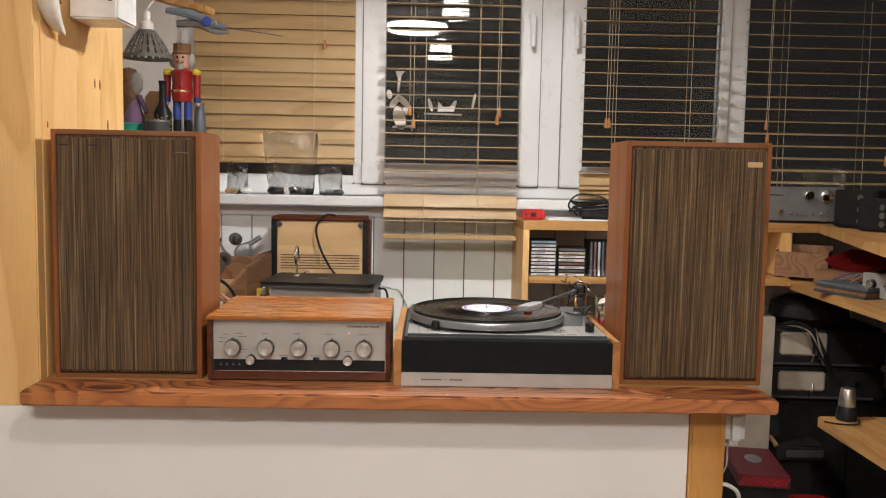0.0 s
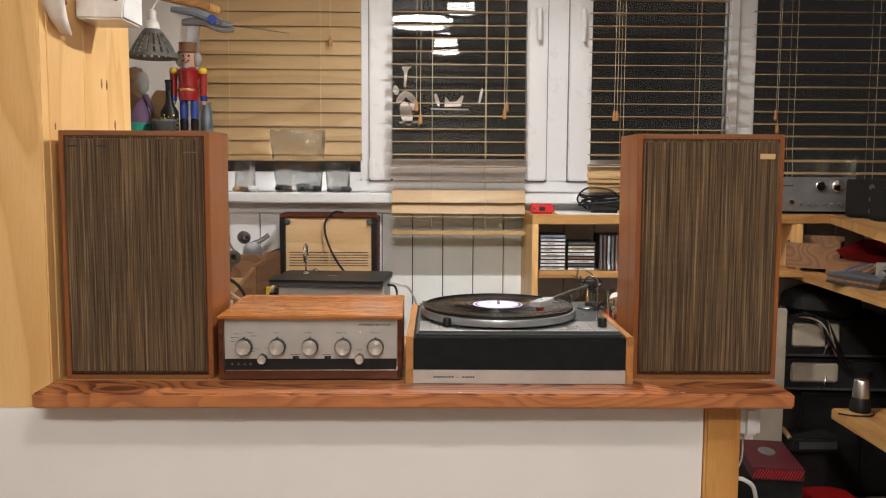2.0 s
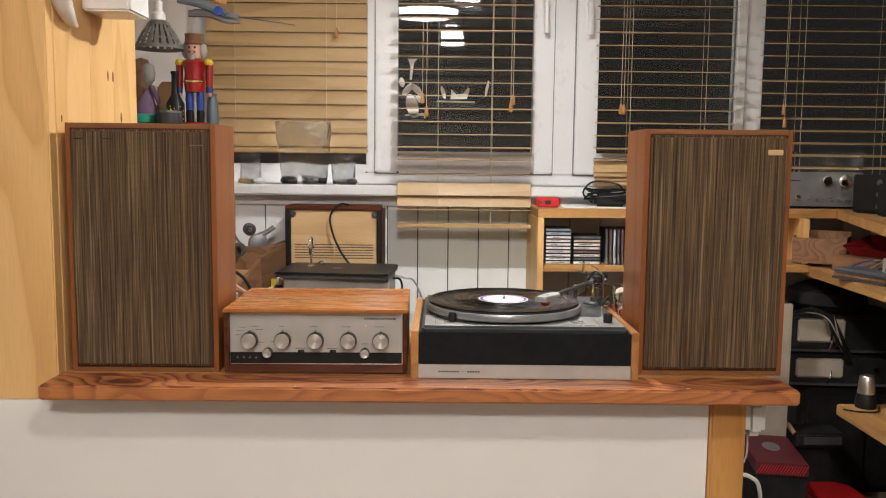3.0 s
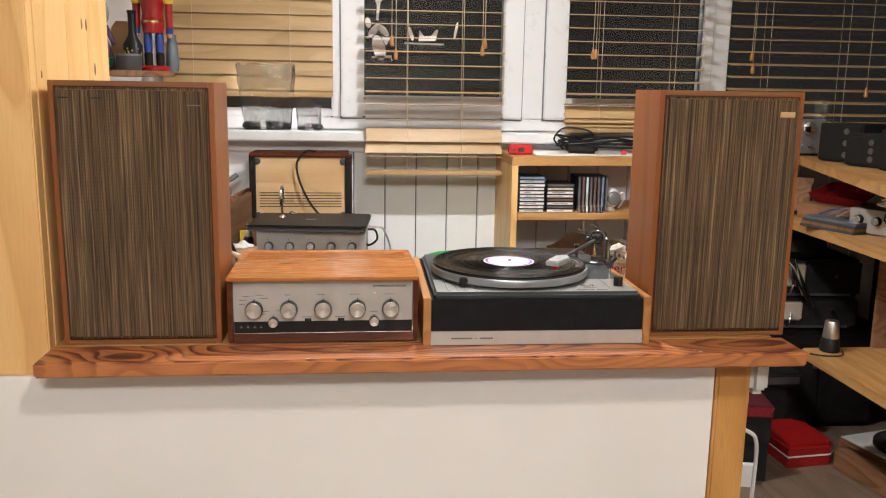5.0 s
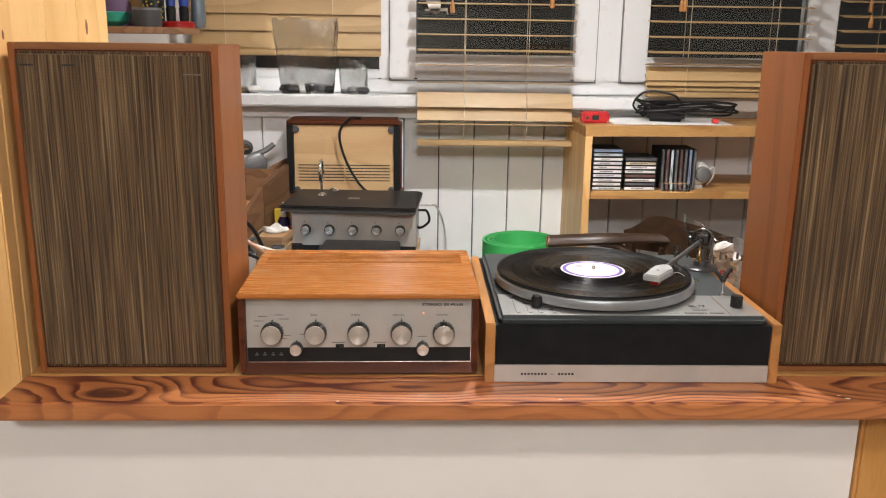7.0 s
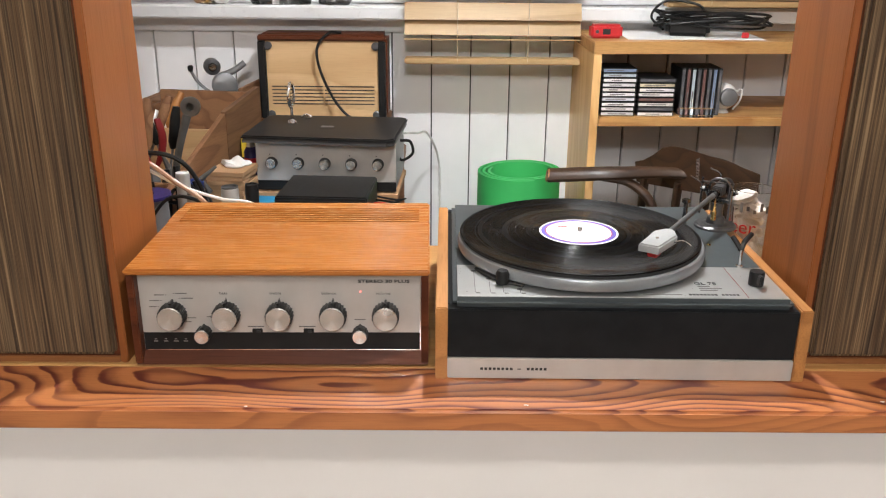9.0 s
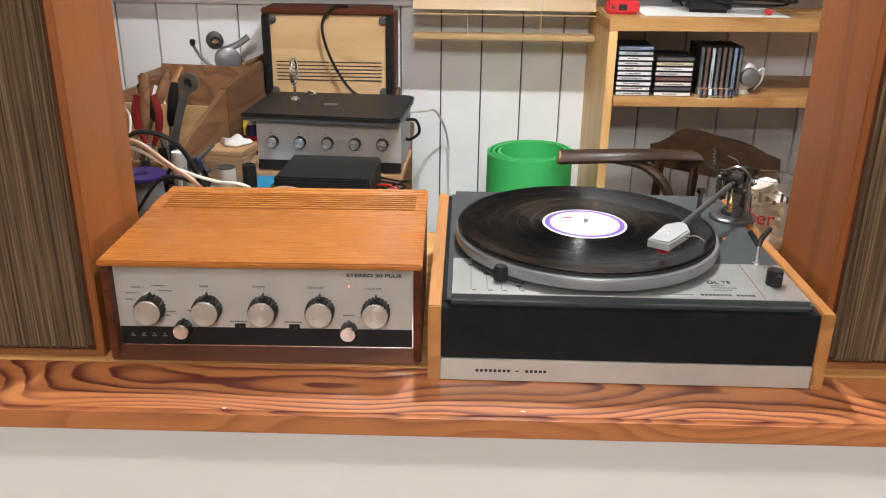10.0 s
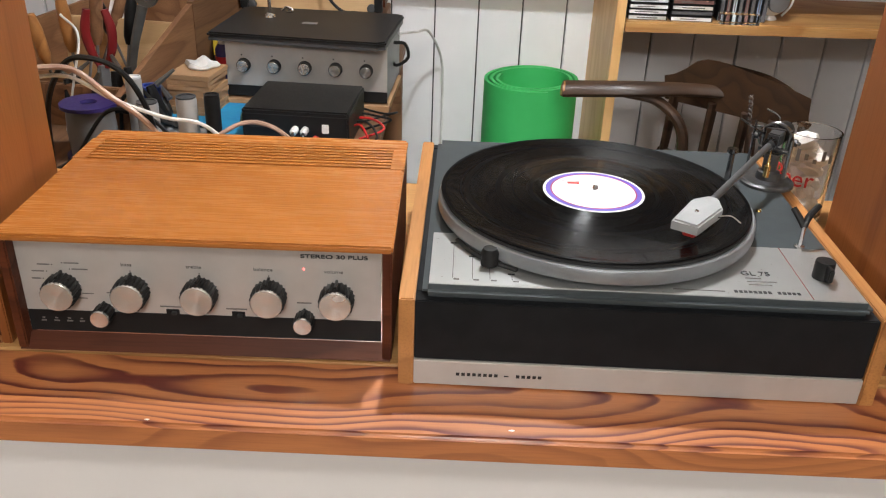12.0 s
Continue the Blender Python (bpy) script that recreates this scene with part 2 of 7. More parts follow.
def grille_cloth():
    """Woven speaker cloth: upright threads in browns, greys and cream, of uneven width."""
    m, nt, bs = nodes_of("striped_cloth")
    v = coords(nt, (1, 1, 0.010))
    a = noise_tex(nt, v, 185.0, 2.0, 0.75)
    b = noise_tex(nt, v, 430.0, 1.0, 0.5)
    col = ramp(nt, a, [(0.34, (0.020, 0.011, 0.006)), (0.44, (0.108, 0.062, 0.028)), (0.49, (0.225, 0.148, 0.074)),
                       (0.535, (0.050, 0.032, 0.018)), (0.58, (0.17, 0.108, 0.052)), (0.66, (0.38, 0.275, 0.16))])
    col2 = ramp(nt, b, [(0.36, (0.023, 0.012, 0.006)), (0.5, (0.135, 0.081, 0.039)), (0.64, (0.30, 0.22, 0.13))])
    col = blend(nt, 0.42, col, col2)
    slub = noise_tex(nt, coords(nt, (1, 1, 0.022)), 300.0, 2.0, 0.6)
    col = blend(nt, ramp(nt, slub, [(0.40, (0.5,) * 3), (0.52, (0, 0, 0))]), col, (0.040, 0.026, 0.016))
    # the weave across
    w = nt.nodes.new("ShaderNodeTexWave")
    w.bands_direction = "Z"
    w.inputs["Scale"].default_value = 320.0
    w.inputs["Distortion"].default_value = 1.5
    link(nt, coords(nt, (1, 1, 1)), w.inputs["Vector"])
    col = blend(nt, 0.05, col, w.outputs["Color"], "MULTIPLY")
    stain = noise_tex(nt, coords(nt, (1, 1, 1)), 7.0, 3.0)
    col = blend(nt, ramp(nt, stain, [(0.4, (0, 0, 0)), (0.8, (0.2,) * 3)]), col, (0.10, 0.075, 0.05))
    col = blend(nt, 1.0, col, (0.88, 0.82, 0.74), "MULTIPLY")
    link(nt, col, bs.inputs["Base Color"])
    bs.inputs["Roughness"].default_value = 0.9
    hsum = add(nt, "ShaderNodeMath", operation="ADD")
    link(nt, b, hsum.inputs[0])
    link(nt, w.outputs["Fac"], hsum.inputs[1])
    bump(nt, bs, hsum.outputs[0], 0.5, 0.001)
    return m


def brushed(name, colour, rough=0.3, stretch=(1, 40, 40), spun=False):
    m, nt, bs = nodes_of(name)
    if spun:  # turned metal: gloss wanders round the centre
        bs.inputs["Anisotropic"].default_value = 0.85
        bs.inputs["Anisotropic Rotation"].default_value = 0.25
        tan = nt.nodes.new("ShaderNodeTangent")
        tan.direction_type = "RADIAL"
        tan.axis = "Y"
        link(nt, tan.outputs[0], bs.inputs["Tangent"])
    v = coords(nt, stretch)
    n = noise_tex(nt, v, 25.0, 3.0)
    col = blend(nt, n, colour, tuple(c * 0.8 for c in colour))
    link(nt, col, bs.inputs["Base Color"])
    bs.inputs["Metallic"].default_value = 0.85 if spun else 1.0
    rough_of(nt, bs, n, rough - 0.06, rough + 0.08)
    bump(nt, bs, n, 0.04, 0.0003)
    return m


def vinyl():
    """Pressed grooves: rings about the object's own z."""
    m, nt, bs = nodes_of("vinyl")
    tc = nt.nodes.new("ShaderNodeTexCoord")
    ln = nt.nodes.new("ShaderNodeVectorMath")
    ln.operation = "LENGTH"
    link(nt, tc.outputs["Object"], ln.inputs[0])
    cmb = nt.nodes.new("ShaderNodeCombineXYZ")
    link(nt, ln.outputs["Value"], cmb.inputs[0])
    band = noise_tex(nt, cmb.outputs[0], 90.0, 3.0)
    fine = noise_tex(nt, cmb.outputs[0], 2200.0, 1.0)
    link(nt, ramp(nt, band, [(0.3, (0.0020, 0.0020, 0.0023)), (0.8, (0.0035, 0.0035, 0.0038))]), bs.inputs["Base Color"])
    rough_of(nt, bs, band, 0.22, 0.32)
    bs.inputs["Specular IOR Level"].default_value = 0.07
    bs.inputs["Coat Weight"].default_value = 0.20
    bs.inputs["Coat Roughness"].default_value = 0.035
    bs.inputs["Anisotropic"].default_value = 0.9
    bs.inputs["Anisotropic Rotation"].default_value = 0.25
    tan = nt.nodes.new("ShaderNodeTangent")
    tan.direction_type = "RADIAL"
    tan.axis = "Z"
    link(nt, tan.outputs[0], bs.inputs["Tangent"])
    bump(nt, bs, fine, 0.03, 0.0001)
    return m


def glass(name, tint=(1, 1, 1), rough=0.0, ior=1.45):
    m, nt, bs = nodes_of(name)
    bs.inputs["Base Color"].default_value = (*tint, 1)
    bs.inputs["Transmission Weight"].default_value = 1.0
    bs.inputs["Roughness"].default_value = rough
    bs.inputs["IOR"].default_value = ior
    return m


def glow(name, colour, strength):
    m, nt, bs = nodes_of(name)
    bs.inputs["Base Color"].default_value = (0.8, 0.8, 0.8, 1)
    bs.inputs["Emission Color"].default_value = (*colour, 1)
    bs.inputs["Emission Strength"].default_value = strength
    return m


M_pine = flame_pine()
M_pine_light = wood("light_pine", (0.50, 0.28, 0.10), (0.36, 0.16, 0.045), "x", wave=5.0, rough=0.45, knots=True)
M_pine_up = wood("upright_pine", (0.78, 0.49, 0.205), (0.65, 0.36, 0.125), "z", wave=3.0, rough=0.42, knots=False, mottled=0.12)
M_pine_y = wood("deep_pine", (0.50, 0.28, 0.10), (0.34, 0.16, 0.05), "y", wave=4.0, rough=0.45, knots=True)
M_pine_post = wood("post_pine", (0.62, 0.315, 0.095), (0.47, 0.205, 0.050), "z", wave=3.0, rough=0.42, knots=False, mottled=0.2)
M_teak = wood("teak_veneer", (0.365, 0.126, 0.023), (0.315, 0.102, 0.018), "x", wave=1.6, rough=0.25, contrast=(0.5, 0.9), coat=0.15, wide=0.6, mottled=0.035)
M_teak.node_tree.nodes["Bump"].inputs["Strength"].default_value = 0.03
M_teak_up = wood("speaker_veneer", (0.265, 0.086, 0.022), (0.170, 0.050, 0.012), "z", wave=2.6, rough=0.34, contrast=(0.35, 0.9), coat=0.08, mottled=0.14, wide=0.9)
M_teak_flat = wood("speaker_veneer_flat", (0.235, 0.093, 0.030), (0.170, 0.060, 0.019), "x", wave=4.0, rough=0.42, contrast=(0.5, 0.95), coat=0.1, mottled=0.18)
M_walnut = wood("dark_walnut", (0.105, 0.030, 0.012), (0.050, 0.013, 0.006), "x", wave=5.0, rough=0.42, coat=0.0)
M_cheek = wood("oak_cheek", (0.44, 0.20, 0.060), (0.28, 0.115, 0.032), "y", wave=5.0, rough=0.4, coat=0.2)
M_ply = wood("plywood", (0.62, 0.42, 0.22), (0.50, 0.31, 0.14), "x", wave=3.0, rough=0.6, mottled=0.1)
M_bent = wood("dark_bentwood", (0.055, 0.027, 0.013), (0.024, 0.012, 0.007), "x", wave=5.0, rough=0.42, coat=0.1)
M_crate = wood("crate_wood", (0.26, 0.13, 0.06), (0.15, 0.065, 0.028), "y", wave=6.0, rough=0.6)
M_slat = wood("bamboo_slat", (0.46, 0.310, 0.150), (0.37, 0.235, 0.102), "x", wave=3.0, rough=0.45, mottled=0.15)
M_floor = wood("floor_boards", (0.185, 0.135, 0.095), (0.125, 0.085, 0.055), "y", wave=4.0, rough=0.4, coat=0.15)
M_cloth = grille_cloth()
M_plaster = plain("white_plaster", (0.86, 0.83, 0.80), (0.81, 0.78, 0.745), 3.0, 0.75, bumps=0.15)
M_whitewood = plain("white_paint", (0.87, 0.87, 0.88), (0.81, 0.81, 0.82), 6.0, 0.42, bumps=0.08)
M_pvc = plain("white_pvc", (0.71, 0.715, 0.725), (0.69, 0.695, 0.705), 2.0, 0.30, bumps=0.0)
M_roomwall = plain("cream_wall", (0.42, 0.385, 0.35), (0.36, 0.33, 0.30), 2.0, 0.8)
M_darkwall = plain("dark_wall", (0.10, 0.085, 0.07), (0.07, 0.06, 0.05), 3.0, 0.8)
M_alu = brushed("brushed_aluminium", (0.74, 0.70, 0.66), 0.36)
M_alu_soft = plain("satin_aluminium", (0.52, 0.495, 0.465), (0.47, 0.445, 0.415), 30.0, 0.40, metal=0.4, bumps=0.03)
M_spun = brushed("spun_aluminium", (0.88, 0.875, 0.85), 0.24, (1, 1, 1), spun=True)
M_chrome = plain("chrome", (0.82, 0.82, 0.82), (0.76, 0.76, 0.76), 20.0, 0.14, metal=1.0, bumps=0.0)
M_brass = plain("brass", (0.72, 0.52, 0.20), None, 20.0, 0.25, metal=1.0, bumps=0.0)
M_black = plain("black_plastic", (0.010, 0.010, 0.0105), (0.015, 0.0145, 0.014), 25.0, 0.42)
M_blackmatt = plain("matt_black", (0.012, 0.012, 0.012), (0.022, 0.021, 0.020), 20.0, 0.7)
M_blackknob = plain("black_bakelite", (0.011, 0.011, 0.011), (0.016, 0.016, 0.016), 30.0, 0.30, bumps=0.0)
M_charcoal = plain("charcoal_vinyl", (0.009, 0.010, 0.0112), (0.013, 0.014, 0.0152), 40.0, 0.42, bumps=0.12)
M_deck = plain("grey_enamel", (0.050, 0.060, 0.064), (0.042, 0.050, 0.054), 70.0, 0.33, bumps=0.0)
M_silverplate = plain("silver_plate", (0.60, 0.605, 0.59), (0.54, 0.545, 0.53), 20.0, 0.32, metal=0.8, bumps=0.03)
M_cast = plain("cast_aluminium", (0.34, 0.365, 0.385), (0.28, 0.30, 0.32), 30.0, 0.34, metal=0.6)
M_headshell = plain("grey_headshell", (0.40, 0.41, 0.41), (0.34, 0.35, 0.35), 30.0, 0.4, metal=0.2)
M_grey_arm = plain("arm_metal", (0.15, 0.15, 0.15), (0.11, 0.11, 0.11), 30.0, 0.35, metal=0.6)
M_darkgrey_arm = plain("dark_arm_parts", (0.05, 0.05, 0.052), None, 20.0, 0.35)
M_rubber = plain("rubber", (0.02, 0.02, 0.02), None, 20.0, 0.8)
M_vinyl = vinyl()
M_arm_steel = plain("arm_steel", (0.30, 0.30, 0.31), (0.22, 0.22, 0.23), 20.0, 0.2, metal=1.0, bumps=0.0)
for mat_, gloss in ((M_charcoal, 0.14), (M_blackmatt, 0.15), (M_walnut, 0.18), (M_black, 0.22), (M_blackknob, 0.3)):
    mat_.node_tree.nodes["Principled BSDF"].inputs["Specular IOR Level"].default_value = gloss
M_paper = plain("white_paper", (0.82, 0.81, 0.80), (0.76, 0.75, 0.73), 10.0, 0.8)
M_ink = plain("printed_black", (0.02, 0.02, 0.02), None, 40.0, 0.6, bumps=0)
M_inkgrey = plain("printed_grey", (0.16, 0.15, 0.14), None, 40.0, 0.6, bumps=0)
M_red = plain("red_paint", (0.55, 0.02, 0.02), None, 20.0, 0.4)
M_blue = plain("blue_paint", (0.06, 0.08, 0.42), None, 20.0, 0.5)
M_purple = plain("violet_print", (0.12, 0.07, 0.45), None, 20.0, 0.6)
M_pliers_red = plain("dark_red_print", (0.28, 0.03, 0.02), None, 20.0, 0.6)
M_redprint = plain("red_print", (0.34, 0.03, 0.10), None, 20.0, 0.6)
M_led = glow("red_lamp", (1.0, 0.03, 0.02), 2.2)

# ---- lamps ----
M_shade = glow("opal_glass_lit", (1.0, 0.92, 0.83), 62.0)
M_shade_work = glow("work_room_glass_lit", (1.0, 0.95, 0.87), 30.0)
M_bulb = glow("bulb_lit", (1.0, 0.99, 0.97), 1550.0)
M_bulb_soft = glow("soft_bulb_lit", (1.0, 0.94, 0.86), 400.0)
M_disc = glow("ceiling_diffuser_lit", (1.0, 0.95, 0.89), 84.0)


def pendant(x, y, z, drop, s=1.0, lit=None):
    t = thing("pendant_lamp", (x, y, z), 0, "lit white opal glass pendant lamp hanging on a thin cord", "pendant lamp", "opal pendant lamps")
    part("bulb", L([(0.0, 0.004), (0.030, 0.006), (0.034, 0.010), (0.020, 0.03)], 24), M_bulb if lit else M_bulb_soft, t)
    part("shade", L([(0.078 * s, 0.012), (0.087 * s, 0), (0.087 * s, 0.012), (0.084 * s, 0.014), (0.083 * s, 0.045), (0.080 * s, 0.047), (0.073 * s, 0.085), (0.070 * s, 0.087), (0.052 * s, 0.118), (0.03, 0.132), (0.02, 0.135)], 32), lit or M_shade, t)
    part("socket", L([(0.022, 0.133), (0.022, 0.17), (0.008, 0.185)], 16), M_pvc, t)
    part("cord", L([(0.003, 0.185), (0.003, drop)], 8), M_pvc, t)
    part("ceiling_rose", L([(0.05, drop - 0.02), (0.045, drop)], 24), M_pvc, t)
    return t


CEIL = 2.50
pendant(0.19, 0.55, 1.90, CEIL - 1.90, 0.78, M_shade_work)
pendant(0.145, -1.12, 1.93, CEIL - 1.93)
lamp = thing("ceiling_lamp", (-0.05, -3.0, CEIL), 0, "round lit white ceiling lamp with a flat diffuser", "ceiling lamp")
part("diffuser", L([(0.0, -0.085), (0.25, -0.08), (0.28, -0.06), (0.285, -0.03)][::1], 40), M_disc, lamp)
part("ring", L([(0.30, -0.03), (0.30, 0.0)], 40), M_pvc, lamp)

# ---- the setting ----
XL, XR, YB, YF = -1.25, 1.95, 1.64, -4.2


def wall(name, *spans, material=None, label="plain painted wall"):
    return whole(name, B(*spans), material or M_plaster, label, "wall", kind="structure")


floor = whole("floor", B(-2.6, 2.6, YF, YB + 0.1, -0.06, -0.006), M_floor, "worn brown wooden floor boards", "floor", kind="structure")
whole("ceiling", B(-2.6, 2.6, YF, YB + 0.2, CEIL, CEIL + 0.06), M_plaster, "plain white ceiling", "ceiling", kind="structure")
wall("wall_south", -2.6, 2.6, YF - 0.1, YF, 0, CEIL, material=M_roomwall, label="cream wall of the front room")
wall("wall_west", -2.6, -2.5, YF, 0.42, 0, CEIL, material=M_roomwall, label="cream wall of the front room")
wall("wall_east", 2.5, 2.6, YF, -0.6, 0, CEIL, material=M_roomwall, label="cream wall of the front room")
wall("wall_east_step", XR, 2.6, -0.6, -0.5, 0, CEIL, material=M_roomwall, label="cream wall end beside the work room")
# this wall's dark colour stands in for the dimness of the crowded end
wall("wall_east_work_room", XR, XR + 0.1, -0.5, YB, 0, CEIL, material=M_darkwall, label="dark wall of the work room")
wall("wall_west_work_room", XL - 0.1, XL, 0.52, YB, 0, CEIL, label="white wall of the work room")
wall("wall_west_step", -2.5, -1.052, 0.42, 0.52, 0, CEIL, label="white wall beside the wooden pillar")
# half wall under the counter board
wall("half_wall", -2.5, 0.559, 0.012, 0.105, 0, 0.699, label="white plastered half wall under the counter")
wall("half_wall_cap", -0.650, 0.559, 0.012, 0.105, 0.6992, 0.7195, label="white plastered top of the half wall under the counter")
post = whole("wall_post", B(0.5605, 0.627, 0.002, 0.10, 0, 0.7195, bevel=0.004), M_pine_post, "upright pine post ending the half wall", "post", kind="structure")

# counter: two boards
counter = thing("counter", (0, 0, 0.75), 0, "varnished red pine counter board with bold dark grain", "counter")


def board(x0, x1, y0, y1, z0, z1, bev):
    return B(x0, x1, y0, y1, z0, z1, bevel=bev, seg=3)


part("front_board", board(-0.650, 0.693, -0.072, 0.0255, -0.0265, 0.0, 0.0035), M_pine, counter)
part("back_board", board(-0.650, 0.678, 0.0275, 0.455, -0.0290, -0.0012, 0.003), M_pine_light, counter)

for cx_, cy_, s_ in ((0.497, -0.058, 1.0), (0.49, -0.048, 0.6), (0.10, -0.060, 0.6), (-0.20, -0.066, 0.5)):
    part("chip", P([(cx_ - 0.004 * s_, cy_), (cx_ + 0.002 * s_, cy_ - 0.002 * s_), (cx_ + 0.005 * s_, cy_ + 0.001 * s_), (cx_, cy_ + 0.002 * s_)], 0.0004, m=Matrix.Translation((0, 0, 0.0))), M_paper, counter, "pale chip in the varnish")

# wooden pillar at the counter's end
pillar = thing("wooden_pillar", (-0.86, 0.27, 0.6995), 0, "tall varnished pine boarded pillar with dark knots", "pillar", kind="structure")
for i, (y0, y1) in enumerate(((-0.2215, -0.0615), (-0.0612, 0.0600), (0.0603, 0.200))):
    part("board", B(0.178, 0.208, y0, y1, 0.003, CEIL - 0.70, bevel=0.0008, seg=1), M_pine_up, pillar)
for x0, x1 in ((-0.19, 0.012), (0.014, 0.207)):
    part("board", B(x0, x1, -0.252, -0.222, 0.0, CEIL - 0.70, bevel=0.0025), M_pine_up, pillar)
part("core", B(-0.19, 0.176, -0.2205, 0.198, 0.0, CEIL - 0.70), M_pine_up, pillar)
knot = L([(0.0045, 0.0), (0.003, 0.0012), (0, 0.0014)], 14, axis="x")
for y, z, s in ((0.03, 0.62, 1.1), (0.058, 0.62, 1.2), (0.10, 0.535, 1.3), (-0.20, 0.52, 0.7)):
    part("knot", moved(knot.copy(), Matrix.Translation((0.2075, y, z)) @ Matrix.Diagonal((1, s, s * 2.6, 1))), M_crate, pillar)
knot.free()

# ---- loudspeakers ----
SW, SHH, SD = 0.273, 0.462, 0.144


def speaker(x, y, rz, badge):
    t = thing("loudspeaker", (x, y, 0.7489), rz, "teak loudspeaker with a striped woven grille"
              + (" and a small pale badge" if badge else ", beside the wooden pillar"), "loudspeaker", "pair of loudspeakers")
    w, h, d, k = SW / 2, SHH, SD, 0.009
    for x0_, x1_ in ((-w, -w + k), (w - k, w)):
        part("side_panel", B(x0_, x1_, 0, d, 0, h, bevel=0.0012), M_teak_up, t)
    part("top_panel", B(-w + k, w - k, 0, d, h - k, h, bevel=0.0012), M_teak_flat, t)
    part("bottom_panel", B(-w + k, w - k, 0, d, 0, k, bevel=0.0012), M_teak_flat, t)
    part("back_panel", B(-w + k, w - k, d - 0.012, d - 0.002, k, h - k), M_ply, t)
    bm = bmesh.new()
    for s in ((-w + k, -w + k + 0.006, 0.0005, 0.02, k, h - k), (w - k - 0.006, w - k, 0.0005, 0.02, k, h - k),
              (-w + k, w - k, 0.0006, 0.02, h - k - 0.006, h - k), (-w + k, w - k, 0.0006, 0.02, k, k + 0.006)):
        B(*s, bm=bm)
    part("rebate", bm, M_walnut, t)
    g = part("grille", B(-w + k + 0.002, w - k - 0.002, -0.0085, 0.010, k + 0.004, h - k - 0.002, bevel=0.0045, seg=3), M_cloth, t)
    if badge:
        part("badge", B(w - k - 0.040, w - k - 0.012, -0.0105, -0.008, h - 0.046, h - 0.036, bevel=0.0008), M_ply, g, "small pale badge")
    else:
        for dx in (0.018, 0.072):
            part("staple", B(-w + dx, -w + dx + 0.018, -0.0096, -0.008, h - 0.030, h - 0.0275, bevel=0.0006), M_ink, g)
        part("staple", B(w - 0.045, w - 0.020, -0.0092, -0.008, h - 0.040, h - 0.038, bevel=0.0006), M_inkgrey, g)
    return t


speaker(-0.4955, 0.034, 0.0, False)
speaker(0.5665, 0.042, 0.0, True)

# ---- the amplifier on the counter ----
amp = thing("amplifier", (-0.176, 0.02, 0.75), 0.8, "vintage teak cased amplifier with silver front on the counter", "amplifier")
aw, ah, ad = 0.171, 0.1225, 0.262
top = bmesh.new()  # lid with slots cut between its bars
y_s = 0.176
B(-aw, aw, 0.0, y_s, ah - 0.007, ah, bevel=0.0018, bm=top)
for i in range(7):
    part("vent_bar", B(-aw + 0.0141, aw - 0.0141, y_s + i * 0.0082 + 0.0036, y_s + (i + 1) * 0.0082 - 0.0001, ah - 0.0066, ah - 0.0002), M_teak, amp)
B(-aw, aw, y_s + 7 * 0.0082, ad, ah - 0.007, ah, bevel=0.0018, bm=top)
B(-aw, -aw + 0.014, y_s, y_s + 7 * 0.0082, ah - 0.0068, ah - 0.0001, bm=top)
B(aw - 0.014, aw, y_s, y_s + 7 * 0.0082, ah - 0.0068, ah - 0.0001, bm=top)
part("lid", top, M_teak, amp, "teak veneered lid with seven vent slots")
part("vent_screen", B(-aw + 0.012, aw - 0.012, y_s - 0.002, y_s + 0.06, ah - 0.0105, ah - 0.0075), M_blackmatt, amp)
for s in (-1, 1):
    xs = sorted((s * (aw - 0.001), s * (aw - 0.0095)))
    part("side_panel", B(xs[0], xs[1], 0.004, ad - 0.004, 0.004, ah - 0.0072, bevel=0.0012), M_walnut, amp)
bm = bmesh.new()  # the sloping lower frame
vs = [bm.verts.new(v) for v in ((-aw + 0.002, 0.004, 0.003), (aw - 0.002, 0.004, 0.003), (aw - 0.0095, 0.016, 0.016), (-aw + 0.0095, 0.016, 0.016),
                                (-aw + 0.002, 0.05, 0.003), (aw - 0.002, 0.05, 0.003), (aw - 0.0095, 0.05, 0.016), (-aw + 0.0095, 0.05, 0.016))]
for q in ((0, 1, 2, 3), (5, 4, 7, 6), (0, 4, 5, 1), (3, 2, 6, 7), (0, 3, 7, 4), (1, 5, 6, 2)):
    bm.faces.new([vs[i] for i in q])
part("lower_frame", bm, M_walnut, amp)
part("chassis", B(-aw + 0.011, aw - 0.011, 0.03, ad - 0.006, 0.004, ah - 0.05), M_blackmatt, amp)
fy = 0.0165  # the front plate's face
plate = part("front_panel", B(-aw + 0.0098, aw - 0.0098, fy, fy + 0.003, 0.0165, ah - 0.0073), M_alu_soft, amp, "satin silver front panel")
part("black_band", B(-aw + 0.0102, aw - 0.0102, fy - 0.0006, fy + 0.001, 0.0168, 0.0385), M_black, plate)
part("bright_edge", B(-aw + 0.0102, aw - 0.0102, fy - 0.0012, fy + 0.001, 0.0162, 0.0172), M_chrome, plate)
part("bright_edge", B(aw - 0.0112, aw - 0.0102, fy - 0.0012, fy + 0.001, 0.0173, ah - 0.0075), M_chrome, plate)


